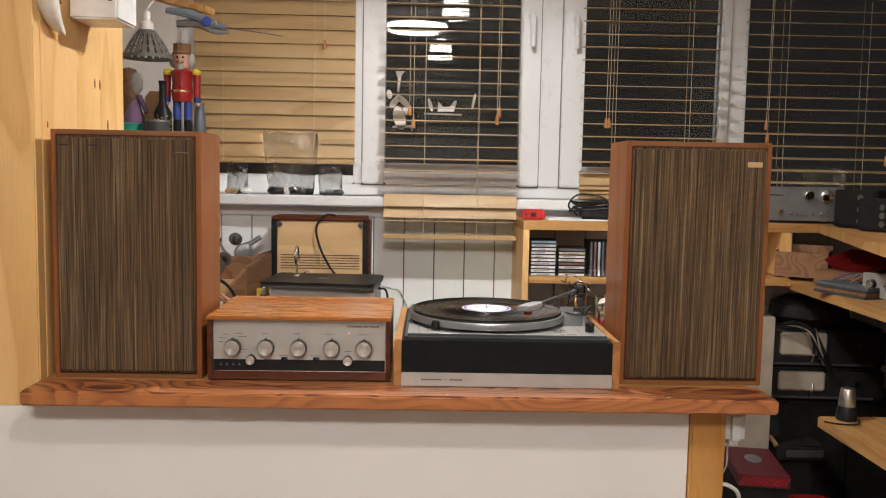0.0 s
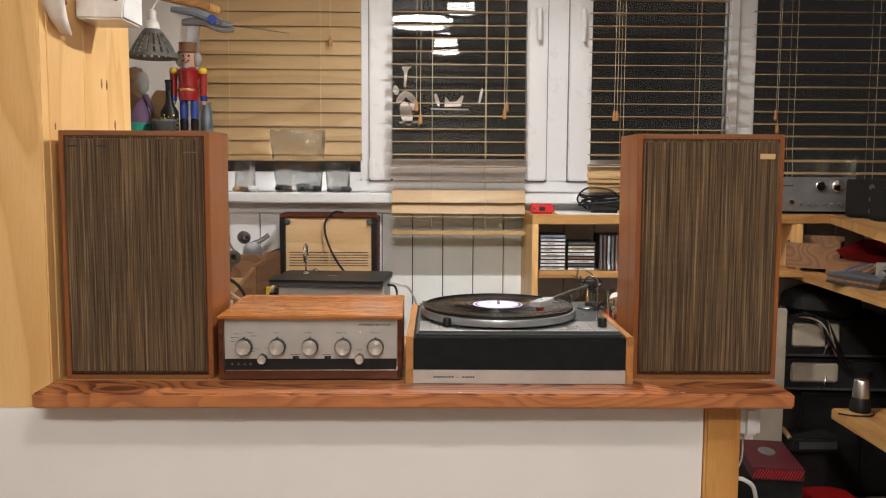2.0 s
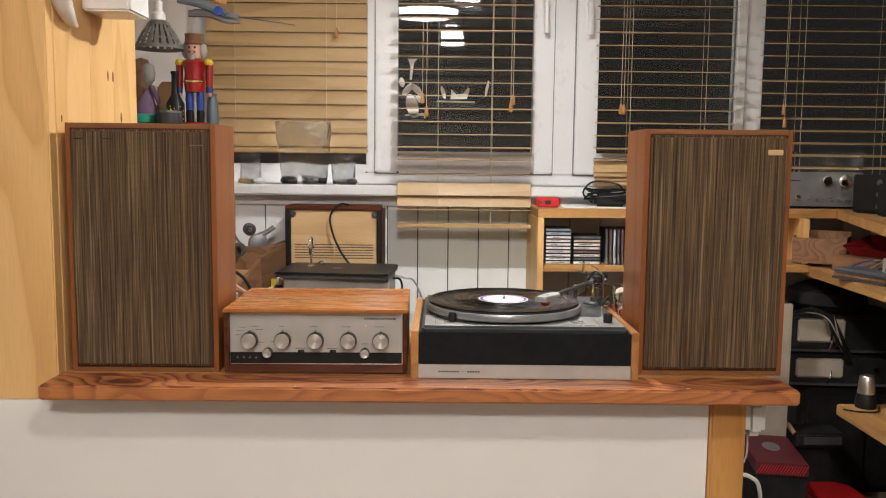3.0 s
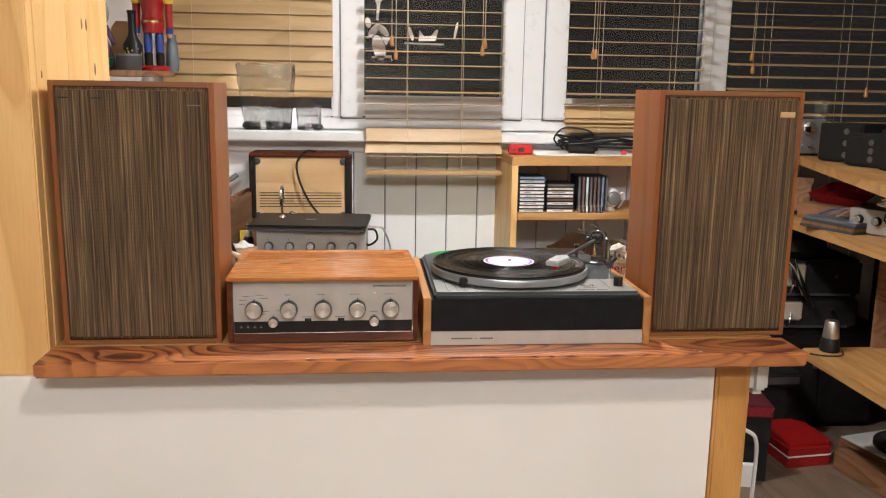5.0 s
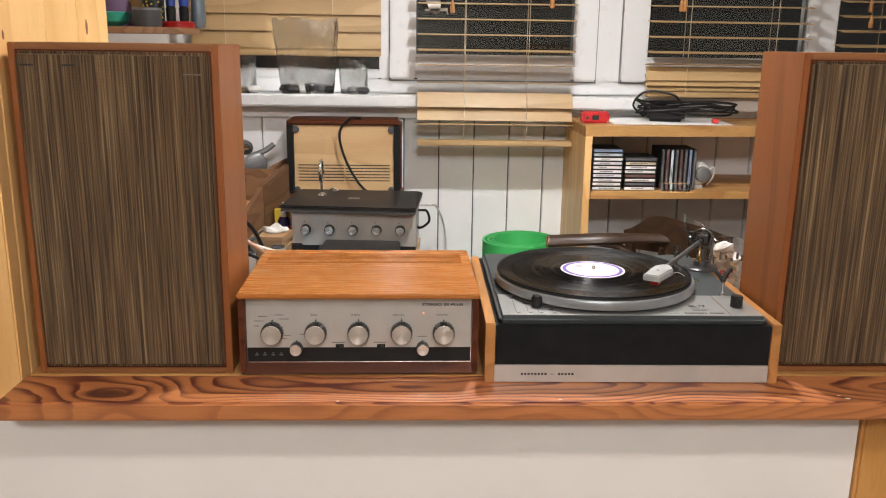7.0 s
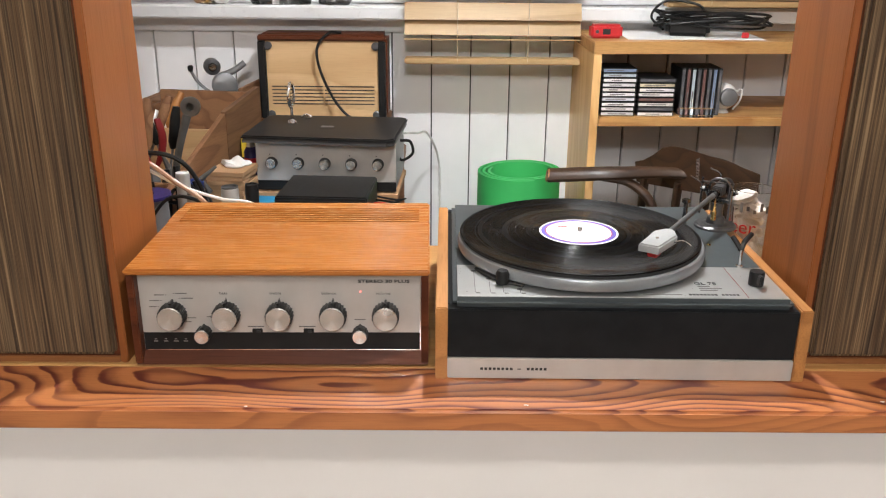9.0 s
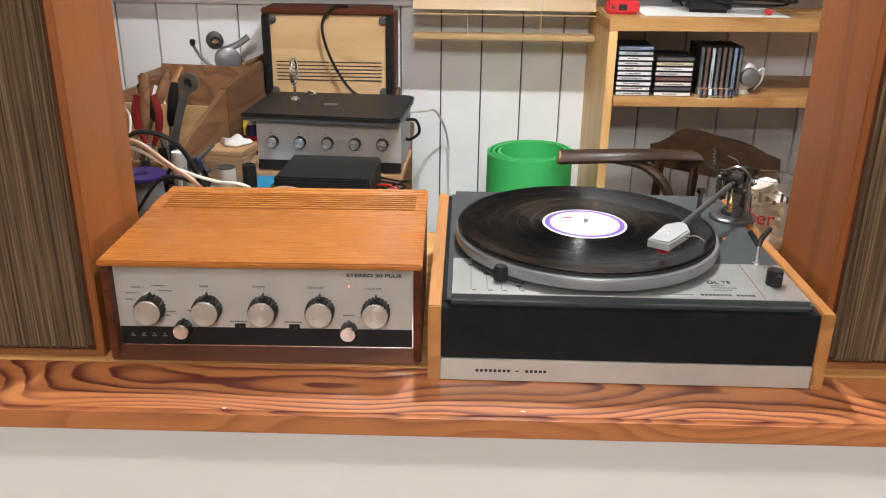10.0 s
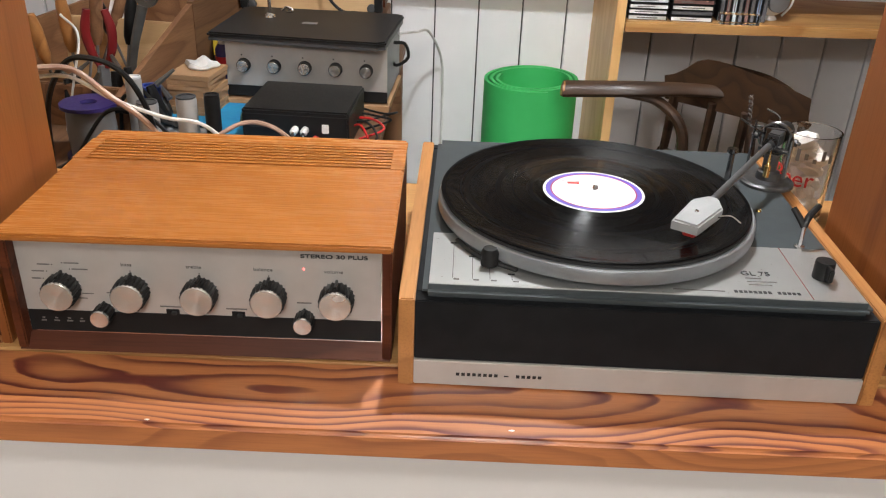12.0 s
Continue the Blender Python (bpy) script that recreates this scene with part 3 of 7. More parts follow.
def knurled(r, depth, x, z, name="knob", pointer=True, parent=amp, y=fy, ridges=22):
    bm = bmesh.new()
    n = ridges * 2
    prof = [(1.0, 0.0), (1.0, depth * 0.80), (0.95, depth * 0.86)]
    rings = []
    for rr, h in prof:
        rings.append([bm.verts.new((r * rr * (1.0 if k % 2 else 0.90) * math.cos(2 * math.pi * k / n), -h,
                                    r * rr * (1.0 if k % 2 else 0.90) * math.sin(2 * math.pi * k / n))) for k in range(n)])
    for a, b in zip(rings, rings[1:]):
        for k in range(n):
            bm.faces.new((a[k], a[(k + 1) % n], b[(k + 1) % n], b[k]))
    bm.faces.new(rings[-1])
    bm.faces.new(rings[0][::-1])
    base = part(name, bm, M_blackknob, parent, "black fluted knob with a spun metal cap", pose(x, y, z))
    part("cap", L([(r * 0.89, depth * 0.7), (r * 0.89, depth * 0.97), (r * 0.86, depth), (r * 0.2, depth * 0.985), (0, depth * 0.97)], 36, axis="-y"), M_spun, base)
    if pointer:
        part("pointer", B(-0.0012, 0.0012, -depth * 0.72, 0, r * 0.97, r * 1.13, bevel=0.0004, seg=1), M_blackknob, base)
    return base


for kx in (-0.124, -0.0625, -0.0015, 0.0600, 0.1205):
    knurled(0.0158, 0.0185, kx, 0.0625)
knurled(0.0092, 0.0160, -0.0905, 0.0390, "small_knob", ridges=16)
knurled(0.0092, 0.0160, 0.0905, 0.0390, "small_knob", ridges=16)
for kx in (-0.029, 0.0305):
    sw = part("slide_switch", B(kx - 0.006, kx + 0.006, fy - 0.001, fy + 0.001, 0.0375, 0.0435, bevel=0.0005), M_black, amp, "black slide switch")
    part("slider", B(kx - 0.0008, kx + 0.004, fy - 0.004, fy - 0.0005, 0.039, 0.042, bevel=0.0005), M_ink, sw)
    part("caption", B(kx - 0.011, kx + 0.008, fy - 0.0005, fy, 0.0455, 0.0467), M_inkgrey, plate)
part("pilot_lamp", L([(0.0011, 0), (0.0009, 0.0012), (0, 0.0015)], 10, (0.0915, fy, 0.0900), "-y"), M_led, amp, "small red pilot light")


def on_front(x, z, y=fy - 0.0004):
    return Matrix.Translation((x, y, z)) @ FRONT


words("STEREO 30 PLUS", 0.0052, on_front(0.0890, 0.1012), M_ink, plate, stretch=1.58, bold=0.00010)
for text, kx in (("bass", -0.0625), ("treble", -0.0015), ("balance", 0.060), ("volume", 0.1205)):
    words(text, 0.0046, on_front(kx - 0.0030 * len(text) * 0.5 * 1.25, 0.0865), M_inkgrey, plate, stretch=1.25)
for kx in (-0.0625, -0.0015, 0.060):
    part("dot", L([(0.0006, 0), (0.0005, 0.0004)], 8, (kx, fy, 0.0815), "-y"), M_ink, plate)
for i, (dx, dz, ln) in enumerate(((-0.020, 0.0235, 0.011), (-0.026, 0.0165, 0.011), (-0.027, 0.009, 0.008), (0.004, 0.0255, 0.013), (0.010, 0.0195, 0.014))):
    part("caption", B(-0.124 + dx, -0.124 + dx + ln, fy - 0.0005, fy, 0.0615 + dz, 0.0626 + dz), M_inkgrey, plate)
    ex = -0.124 + (dx + ln + 0.002 if dx < 0 else dx - 0.002)
    part("dot", L([(0.0006, 0), (0.0005, 0.0004)], 8, (ex, fy, 0.062 + dz), "-y"), M_ink, plate)
for dx, dz, ln in ((-0.018, 0.014, 0.010), (-0.022, 0.009, 0.008), (0.004, 0.0155, 0.007)):
    part("caption", B(-0.0905 + dx, -0.0905 + dx + ln, fy - 0.0005, fy, 0.0425 + dz, 0.0434 + dz), M_inkgrey, plate)
part("caption", B(0.084, 0.097, fy - 0.0005, fy, 0.0545, 0.0556), M_inkgrey, plate)
for i, ln in enumerate((0.0045, 0.0048, 0.0052, 0.0048)):  # maker's mark as plain bars
    x = -0.150 + i * 0.0115
    part("mark", B(x, x + ln, fy - 0.001, fy - 0.0005, 0.0268, 0.0282), M_inkgrey, plate)
    part("mark", B(x + ln * 0.25, x + ln * 0.75, fy - 0.001, fy - 0.0005, 0.0297, 0.0310), M_inkgrey, plate)
for sx in (-0.15, 0.15):
    for sy in (0.04, 0.23):
        part("foot", L([(0.008, 0.0), (0.008, 0.006)], 14, (sx, sy, 0.0)), M_rubber, amp)

# ---- the record player ----
deck = thing("record_player", (0.002, -0.003, 0.75), -0.4, "vintage record player with teak cheeks, black front and silver plate", "record player")
dw, dd = 0.418, 0.378
for x0, x1 in ((0.0, 0.0135), (dw - 0.0135, dw)):
    part("cheek", B(x0, x1, 0.0, dd, 0.0, 0.0885, bevel=0.0012), M_cheek, deck, "oiled teak cheek")
part("front_panel", B(0.0137, dw - 0.0137, 0.003, 0.02, 0.0265, 0.0855, bevel=0.001), M_charcoal, deck, "black leatherette front")
strip = part("trim_strip", B(0.0137, dw - 0.0137, 0.001, 0.02, 0.001, 0.0262, bevel=0.0008), M_alu_soft, deck, "brushed aluminium strip")
part("back_panel", B(0.0137, dw - 0.0137, dd - 0.014, dd - 0.002, 0.001, 0.0855), M_charcoal, deck)
part("top_board", B(0.0137, dw - 0.0137, 0.021, dd - 0.015, 0.070, 0.0850), M_charcoal, deck)
for i in range(16):  # maker's mark as plain bars
    if i in (8, 10):
        continue
    x = 0.051 + i * 0.0048
    if i == 9:
        part("mark", B(x - 0.001, x + 0.003, 0.0003, 0.0012, 0.0130, 0.0138), M_ink, strip)
    else:
        part("mark", B(x, x + 0.0031, 0.0003, 0.0012, 0.0121, 0.0149), M_ink, strip)
part("chassis", B(0.019, dw - 0.019, 0.006, dd - 0.012, 0.0855, 0.0975, bevel=0.005, seg=4), M_deck, deck, "dark grey enamelled chassis")
zt = 0.0975
plate2 = part("control_plate", P([(0.0245, 0.012), (dw - 0.0245, 0.012), (dw - 0.0245, 0.108), (0.0245, 0.108)], 0.0008,
                                 m=Matrix.Translation((0, 0, zt)), bevel=0.0004), M_silverplate, deck, "satin silver control plate")
CX, CY = 0.181, 0.166
pl = part("platter", L([(0.146, 0.0045), (0.1535, 0.006), (0.1545, 0.008), (0.1545, 0.016), (0.1535, 0.0185), (0.152, 0.0195)], 96), M_cast, deck,
          "cast aluminium platter", pose(CX, CY, zt))
part("mat", L([(0.1495, 0.0195), (0.1495, 0.0225)], 96), M_rubber, pl)
rec = thing("record", (0.002 + CX, -0.003 + CY, 0.75 + zt + 0.0228), 0, "black vinyl record with a white, blue and red label", "record")
part("disc", L([(0.1505, 0.0006), (0.151, 0.0012), (0.1505, 0.0018), (0.146, 0.0017), (0.1455, 0.0015), (0.062, 0.0015), (0.0615, 0.0018), (0.0, 0.0018)], 128), M_vinyl, rec)
lab = part("label", L([(0.050, 0.0018), (0.050, 0.0021)], 64), M_paper, rec, "white paper label")
bm = bmesh.new()
for r0, r1, mi in ((0.0412, 0.0428, 1), (0.0428, 0.0475, 0)):
    ra = [bm.verts.new((r0 * math.cos(2 * math.pi * k / 64), r0 * math.sin(2 * math.pi * k / 64), 0.0022)) for k in range(64)]
    rb = [bm.verts.new((r1 * math.cos(2 * math.pi * k / 64), r1 * math.sin(2 * math.pi * k / 64), 0.0022)) for k in range(64)]
    for k in range(64):
        bm.faces.new((ra[k], rb[k], rb[(k + 1) % 64], ra[(k + 1) % 64])).material_index = mi
part("printed_ring", bm, [M_purple, M_redprint], lab)
part("printed_mark", B(-0.024, -0.012, 0.016, 0.021, 0.0021, 0.00225), M_red, lab)
part("printed_mark", B(-0.030, -0.010, 0.0225, 0.0235, 0.0021, 0.00225), M_inkgrey, lab)
part("spindle", L([(0.0035, 0.018), (0.0035, 0.028), (0.0025, 0.031), (0, 0.0315)], 16), M_chrome, pl)

# speed lever with its scale
lev = part("speed_lever", B(0.071, 0.081, 0.046, 0.075, zt + 0.004, zt + 0.014, bevel=0.002), M_black, deck, "black speed lever")
part("knob", L([(0.0075, 0), (0.008, 0.012), (0.006, 0.016), (0, 0.0165)], 18, (0.076, 0.047, zt + 0.002)), M_black, lev)
bm = T([(0.047, 0.092, zt + 0.0022), (0.060, 0.069, zt + 0.0022), (0.077, 0.052, zt + 0.0022), (0.100, 0.038, zt + 0.0022)], 0.0022, 6)
part("speed_slot", bm, M_ink, plate2)
for sx, y1 in ((0.044, 0.085), (0.061, 0.060), (0.076, 0.043), (0.095, 0.030)):
    part("scale_line", B(sx, sx + 0.0006, 0.022, y1, zt + 0.0008, zt + 0.0011), M_inkgrey, plate2)
    part("caption", B(sx + 0.001, sx + 0.006, 0.019, 0.021, zt + 0.0008, zt + 0.0011), M_inkgrey, plate2)
    part("caption", B(sx - 0.003, sx + 0.003, y1 + 0.001, y1 + 0.0035, zt + 0.0008, zt + 0.0011), M_ink, plate2)
flat = Matrix.Translation((0.0, 0.0, zt + 0.0010))
words("GL 75", 0.0105, flat @ Matrix.Translation((0.298, 0.0505, 0)), M_ink, plate2)
for i, ln in enumerate((0.014, 0.026, 0.020)):
    part("caption", B(0.300, 0.300 + ln, 0.0445 - i * 0.0058, 0.0462 - i * 0.0058, zt + 0.0008, zt + 0.0011), M_inkgrey, plate2)
for i in range(14):
    if i == 8:
        continue
    x = 0.284 + i * 0.0041
    part("mark", B(x, x + 0.0029, 0.0190, 0.0230, zt + 0.0008, zt + 0.0011), M_ink, plate2)
part("caption", B(0.232, 0.276, 0.0195, 0.0209, zt + 0.0008, zt + 0.0011), M_inkgrey, plate2)
part("red_line", moved(B(-0.0003, 0.0003, -0.047, 0.047, zt + 0.0008, zt + 0.0011), pose(0.3485, 0.060, 0, 0, 0, 0)), M_pliers_red, plate2)
kb = part("start_knob", L([(0.0086, 0.0008), (0.0086, 0.016), (0.008, 0.0175), (0, 0.0178)], 28, (0.3695, 0.053, zt)), M_black, deck, "round black start knob")
part("wing", B(0.3672, 0.3718, 0.036, 0.062, zt + 0.004, zt + 0.0165, bevel=0.001), M_black, kb)
part("screw", L([(0.003, 0), (0.0025, 0.001), (0, 0.0012)], 14, (0.3555, 0.192, zt)), M_brass, deck)

# arm lift
lf = part("arm_lift", L([(0.0048, 0), (0.0048, 0.002), (0.0022, 0.003), (0.002, 0.022)], 14, (0.3695, 0.112, zt)), M_chrome, deck)
part("lift_lever", T([(0.3695, 0.112, zt + 0.021), (0.374, 0.117, zt + 0.030), (0.385, 0.126, zt + 0.038)], [0.003, 0.0034, 0.003], 8), M_black, lf)
part("lift_lever", T([(0.3695, 0.112, zt + 0.021), (0.366, 0.118, zt + 0.028), (0.362, 0.126, zt + 0.034)], [0.003, 0.0034, 0.003], 8), M_black, lf)

# tonearm: head, tube, bearings, weight
ang = math.atan2(0.190, 0.128)
hx, hy, hz = 0.263, 0.087, zt + 0.0435
hm = Matrix.Translation((hx, hy, hz)) @ Matrix.Rotation(ang, 4, "Z") @ Matrix.Rotation(radians(-1.0), 4, "Y")
arm = thing("tonearm", (0, 0, 0), 0, "grey tonearm with a flat angular head, resting on the record", "tonearm")
arm.parent = deck
del arm["label"], arm["category"]
head = part("head", P([(-0.038, -0.0125), (0.012, -0.0165), (0.030, -0.006), (0.030, 0.004), (0.014, 0.0135), (-0.038, 0.0115)], 0.0095,
                      m=hm @ Matrix.Translation((0, 0, -0.005)), bevel=0.0018), M_headshell, arm, "flat grey metal head")
part("screw", moved(L([(0.002, 0.0045), (0.0016, 0.0054), (0, 0.0056)], 12, (-0.010, 0.0, 0)), hm), M_chrome, head)
part("finger_lift", moved(T([(0.004, -0.015, -0.002), (0.006, -0.026, 0.001), (0.004, -0.036, -0.002)], 0.0011, 6), hm), M_chrome, head)
part("cartridge", moved(B(-0.026, -0.012, -0.007, 0.005, -0.0145, -0.0052, bevel=0.0012), hm), M_red, head, "red cartridge")
pv = hm @ Vector((0.222, 0, 0.004))
part("arm_tube", T([hm @ Vector((0.026, 0, 0)), hm @ Vector((0.12, 0, 0.002)), pv], 0.0034, 12), M_grey_arm, arm)
part("weight_shaft", T([pv, hm @ Vector((0.255, 0, 0.005))], 0.0030, 10), M_black, arm)
part("counterweight", moved(L([(0.0095, 0.0), (0.0105, 0.003), (0.0105, 0.020), (0.0095, 0.023)], 24, (0.236, 0, 0.0045), "x"), hm), M_black, arm)
base = part("arm_base", L([(0.024, 0.0), (0.024, 0.004), (0.013, 0.006), (0.012, 0.014), (0.008, 0.016), (0.008, 0.034)], 28, (pv.x, pv.y, zt)), M_darkgrey_arm, arm)
bm = bmesh.new()
for s in (-1, 1):
    T([Vector((pv.x, pv.y, pv.z - 0.016)) + Vector((s * 0.014 * math.sin(ang), -s * 0.014 * math.cos(ang), 0)),
       Vector((pv.x, pv.y, pv.z + 0.008)) + Vector((s * 0.014 * math.sin(ang), -s * 0.014 * math.cos(ang), 0))], 0.0022, 8, bm=bm)
part("bearing_yoke", bm, M_arm_steel, arm)
part("yoke_bar", T([Vector((pv.x + 0.016 * math.sin(ang), pv.y - 0.016 * math.cos(ang), pv.z - 0.012)),
                    Vector((pv.x - 0.016 * math.sin(ang), pv.y + 0.016 * math.cos(ang), pv.z - 0.012))], 0.003, 8), M_arm_steel, arm)
part("bias_wire", T([Vector((pv.x - 0.012, pv.y + 0.006, pv.z + 0.004)), Vector((pv.x - 0.026, pv.y + 0.000, pv.z + 0.012)), Vector((pv.x - 0.040, pv.y + 0.004, pv.z + 0.020))], 0.0010, 6), M_arm_steel, arm)
part("bias_wire", T([Vector((pv.x + 0.002, pv.y + 0.010, pv.z)), Vector((pv.x + 0.004, pv.y + 0.012, pv.z + 0.02)), Vector((pv.x - 0.010, pv.y + 0.016, pv.z + 0.028))], 0.0010, 6), M_arm_steel, arm)
part("bias_weight", L([(0.0035, -0.034), (0.0035, -0.022), (0.002, -0.020), (0.0005, -0.004)], 12, (pv.x - 0.012, pv.y - 0.026, pv.z)), M_brass, arm)
part("bias_arm", T([Vector((pv.x - 0.002, pv.y - 0.004, pv.z - 0.006)), Vector((pv.x - 0.012, pv.y - 0.026, pv.z - 0.004))], 0.0014, 6), M_arm_steel, arm)
part("arm_rest", L([(0.006, 0), (0.0035, 0.002), (0.003, 0.034), (0.006, 0.036), (0.006, 0.040)], 12, (pv.x - 0.045, pv.y - 0.005, zt)), M_arm_steel, arm)

up = Vector((0, 0, 1))
fw = (hm.to_3x3() @ Vector((1, 0, 0))).normalized()
sd_ = fw.cross(up).normalized()
ring_pts = [pv + sd_ * (0.017 * math.cos(k * math.pi / 10)) + up * (0.017 * math.sin(k * math.pi / 10)) for k in range(21)]
part("gimbal_ring", T(ring_pts, 0.0022, 8, n=2), M_arm_steel, arm)
part("bearing_block", moved(B(-0.010, 0.010, -0.007, 0.007, -0.006, 0.008, bevel=0.0015), hm @ Matrix.Translation((0.222, 0, 0.004))), M_darkgrey_arm, arm)
for s in (-1, 1):
    part("bearing_screw", T([pv + sd_ * s * 0.012, pv + sd_ * s * 0.026], 0.0018, 8), M_arm_steel, arm)
    part("bearing_nut", T([pv + sd_ * s * 0.019, pv + sd_ * s * 0.0225], 0.0042, 10, curve=False), M_arm_steel, arm)
spring = [pv + fw * (-0.012 + 0.0016 * k) * 1.0 - sd_ * (0.028 + 0.0006 * k) + up * (0.012 + 0.0011 * k) + (sd_ * 0.0024 * math.cos(k * 2.1) + up * 0.0024 * math.sin(k * 2.1)) for k in range(22)]
part("coil_spring", T(spring, 0.0006, 5, n=3), M_arm_steel, arm)
part("guide_post", T([pv - sd_ * 0.024 - up * 0.036, pv - sd_ * 0.024 + up * 0.016], 0.0016, 8), M_arm_steel, arm)
part("guide_post", T([pv + sd_ * 0.020 - fw * 0.012 - up * 0.036, pv + sd_ * 0.020 - fw * 0.012 + up * 0.006], 0.0022, 8), M_arm_steel, arm)
part("cross_bar", T([pv - sd_ * 0.024 + up * 0.010, pv + sd_ * 0.016 + up * 0.012], 0.0014, 8), M_arm_steel, arm)
part("base_disc", L([(0.029, 0.0), (0.029, 0.003), (0.026, 0.005), (0, 0.005)], 36, (pv.x, pv.y, zt)), M_darkgrey_arm, arm)
part("tracking_weight", moved(L([(0.0070, 0.0), (0.0070, 0.010)], 20, (0.196, 0, 0.0035), "x"), hm), M_arm_steel, arm)

# ---- more materials ----
M_crate_dark = wood("dark_crate_wood", (0.17, 0.085, 0.04), (0.10, 0.045, 0.02), "y", wave=6.0, rough=0.6)
M_green = plain("green_foam", (0.06, 0.50, 0.13), (0.05, 0.44, 0.11), 8.0, 0.6, bumps=0.2)
M_bluemat = plain("blue_mat", (0.02, 0.24, 0.45), (0.015, 0.18, 0.36), 20.0, 0.55)
M_card = plain("brown_card", (0.42, 0.25, 0.13), (0.34, 0.19, 0.09), 15.0, 0.8)
M_cream = plain("cream_plastic", (0.46, 0.40, 0.32), None, 12.0, 0.45)
M_maroon = plain("maroon_card", (0.10, 0.011, 0.019), None, 12.0, 0.5)
M_redgloss = plain("red_case", (0.33, 0.010, 0.010), None, 10.0, 0.32, coat=0.3)
M_redtray = plain("dull_red_plastic", (0.36, 0.016, 0.022), None, 14.0, 0.45)
M_redcloth = plain("red_plastic", (0.55, 0.02, 0.025), None, 14.0, 0.5, bumps=0.3)
M_grey = plain("grey_metal", (0.22, 0.22, 0.225), None, 14.0, 0.4, metal=0.4)
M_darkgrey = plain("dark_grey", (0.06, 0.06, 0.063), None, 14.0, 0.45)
M_darkmetal = plain("dark_metal", (0.17, 0.165, 0.155), (0.12, 0.115, 0.105), 20.0, 0.42, metal=0.7)
M_pewter = plain("pewter", (0.30, 0.29, 0.265), (0.22, 0.21, 0.19), 40.0, 0.5, metal=0.15)
M_cobalt = plain("cobalt_plastic", (0.02, 0.05, 0.26), None, 14.0, 0.4)
M_violet = plain("violet_dark", (0.03, 0.02, 0.13), None, 14.0, 0.4)
M_yellow = plain("yellow_paint", (0.65, 0.45, 0.03), None, 14.0, 0.5)
M_pliers = plain("dark_red_grip", (0.20, 0.010, 0.012), None, 14.0, 0.4)
M_skin = plain("painted_pink", (0.62, 0.34, 0.24), None, 14.0, 0.5)
M_greyfur = plain("grey_wool", (0.32, 0.31, 0.28), None, 30.0, 0.9, bumps=0.5)
M_lilac = plain("lilac_felt", (0.17, 0.10, 0.18), None, 14.0, 0.8)
M_teal = plain("teal_glaze", (0.04, 0.36, 0.26), None, 14.0, 0.35)
M_white = plain("white_plastic", (0.78, 0.77, 0.75), None, 14.0, 0.4)
M_bone = plain("white_bone", (0.78, 0.74, 0.68), (0.62, 0.54, 0.44), 25.0, 0.45)
M_copper = plain("pinkish_wire", (0.42, 0.26, 0.19), None, 14.0, 0.4)
M_cordtan = plain("blind_cord", (0.62, 0.52, 0.36), None, 14.0, 0.8)
M_steelblue = plain("blue_grey_steel", (0.16, 0.19, 0.22), None, 14.0, 0.4, metal=0.3)
M_pane = glass("window_glass", (0.93, 0.96, 0.96))
M_cotton = plain("cotton_wool", (0.78, 0.75, 0.70), (0.55, 0.50, 0.46), 70.0, 0.9)
M_clear = glass("clear_glass", (1, 1, 1))
M_bag = glass("clear_film", (1, 1, 1), 0.0, 1.06)
film_ = M_bag.node_tree.nodes["Principled BSDF"]
film_.inputs["Base Color"].default_value = (0.95, 0.95, 0.95, 1)
film_.inputs["Roughness"].default_value = 0.03
film_.inputs["IOR"].default_value = 1.32
bump(M_bag.node_tree, film_, noise_tex(M_bag.node_tree, coords(M_bag.node_tree, (1, 1, 0.6)), 40.0, 3.0, 0.6, 0.8), 0.7, 0.006)
M_acrylic = glass("clear_case", (0.95, 0.97, 0.97), 0.05, 1.3)

# ---- window wall ----
WT = 2.26
wall("wall_north_low", XL, XR, YB, YB + 0.12, 0, 1.018, label="wall behind the white boards")
wall("wall_north_top", XL, XR, YB, YB + 0.12, WT, CEIL, label="white wall over the window")
wall("wall_north_left", XL, -0.841, YB, YB + 0.12, 1.0181, WT, label="white wall beside the window")

sill = whole("window_sill", B(-0.995, XR - 0.003, 1.518, YB + 0.13, 1.0185, 1.056, bevel=0.005, seg=3), M_pvc, "white window sill board", "window sill", kind="structure")
trim = whole("trim_rail", B(XL + 0.003, XR - 0.003, 1.600, YB - 0.002, 0.979, 1.0150, bevel=0.003), M_whitewood, "white painted wooden rail under the sill", "trim", kind="structure")

win = thing("window_1", (0, 1.60, 1.058), 0, "white plastic window with dark night outside", "window", kind="structure")


def bar(x0, x1, y0, y1, z0, z1, parent=win, name="frame_bar", b=0.004):
    return part(name, B(x0, x1, y0 - 1.60, y1 - 1.60, z0 - 1.058, z1 - 1.058, bevel=b), M_pvc, parent)


bar(-0.840, XR - 0.004, 1.603, 1.665, 1.0585, 1.099)
bar(-0.840, XR - 0.004, 1.603, 1.665, WT - 0.05, WT - 0.001)
bar(-0.840, -0.790, 1.602, 1.666, 1.0995, WT - 0.0505)
bar(-0.2125, -0.179, 1.602, 1.666, 1.0995, WT - 0.0505)
bar(0.470, 0.550, 1.602, 1.666, 1.0995, WT - 0.0505)
bar(1.168, 1.236, 1.602, 1.666, 1.0995, WT - 0.0505)
bar(-0.789, -0.2130, 1.612, 1.655, 1.0995, 1.130)


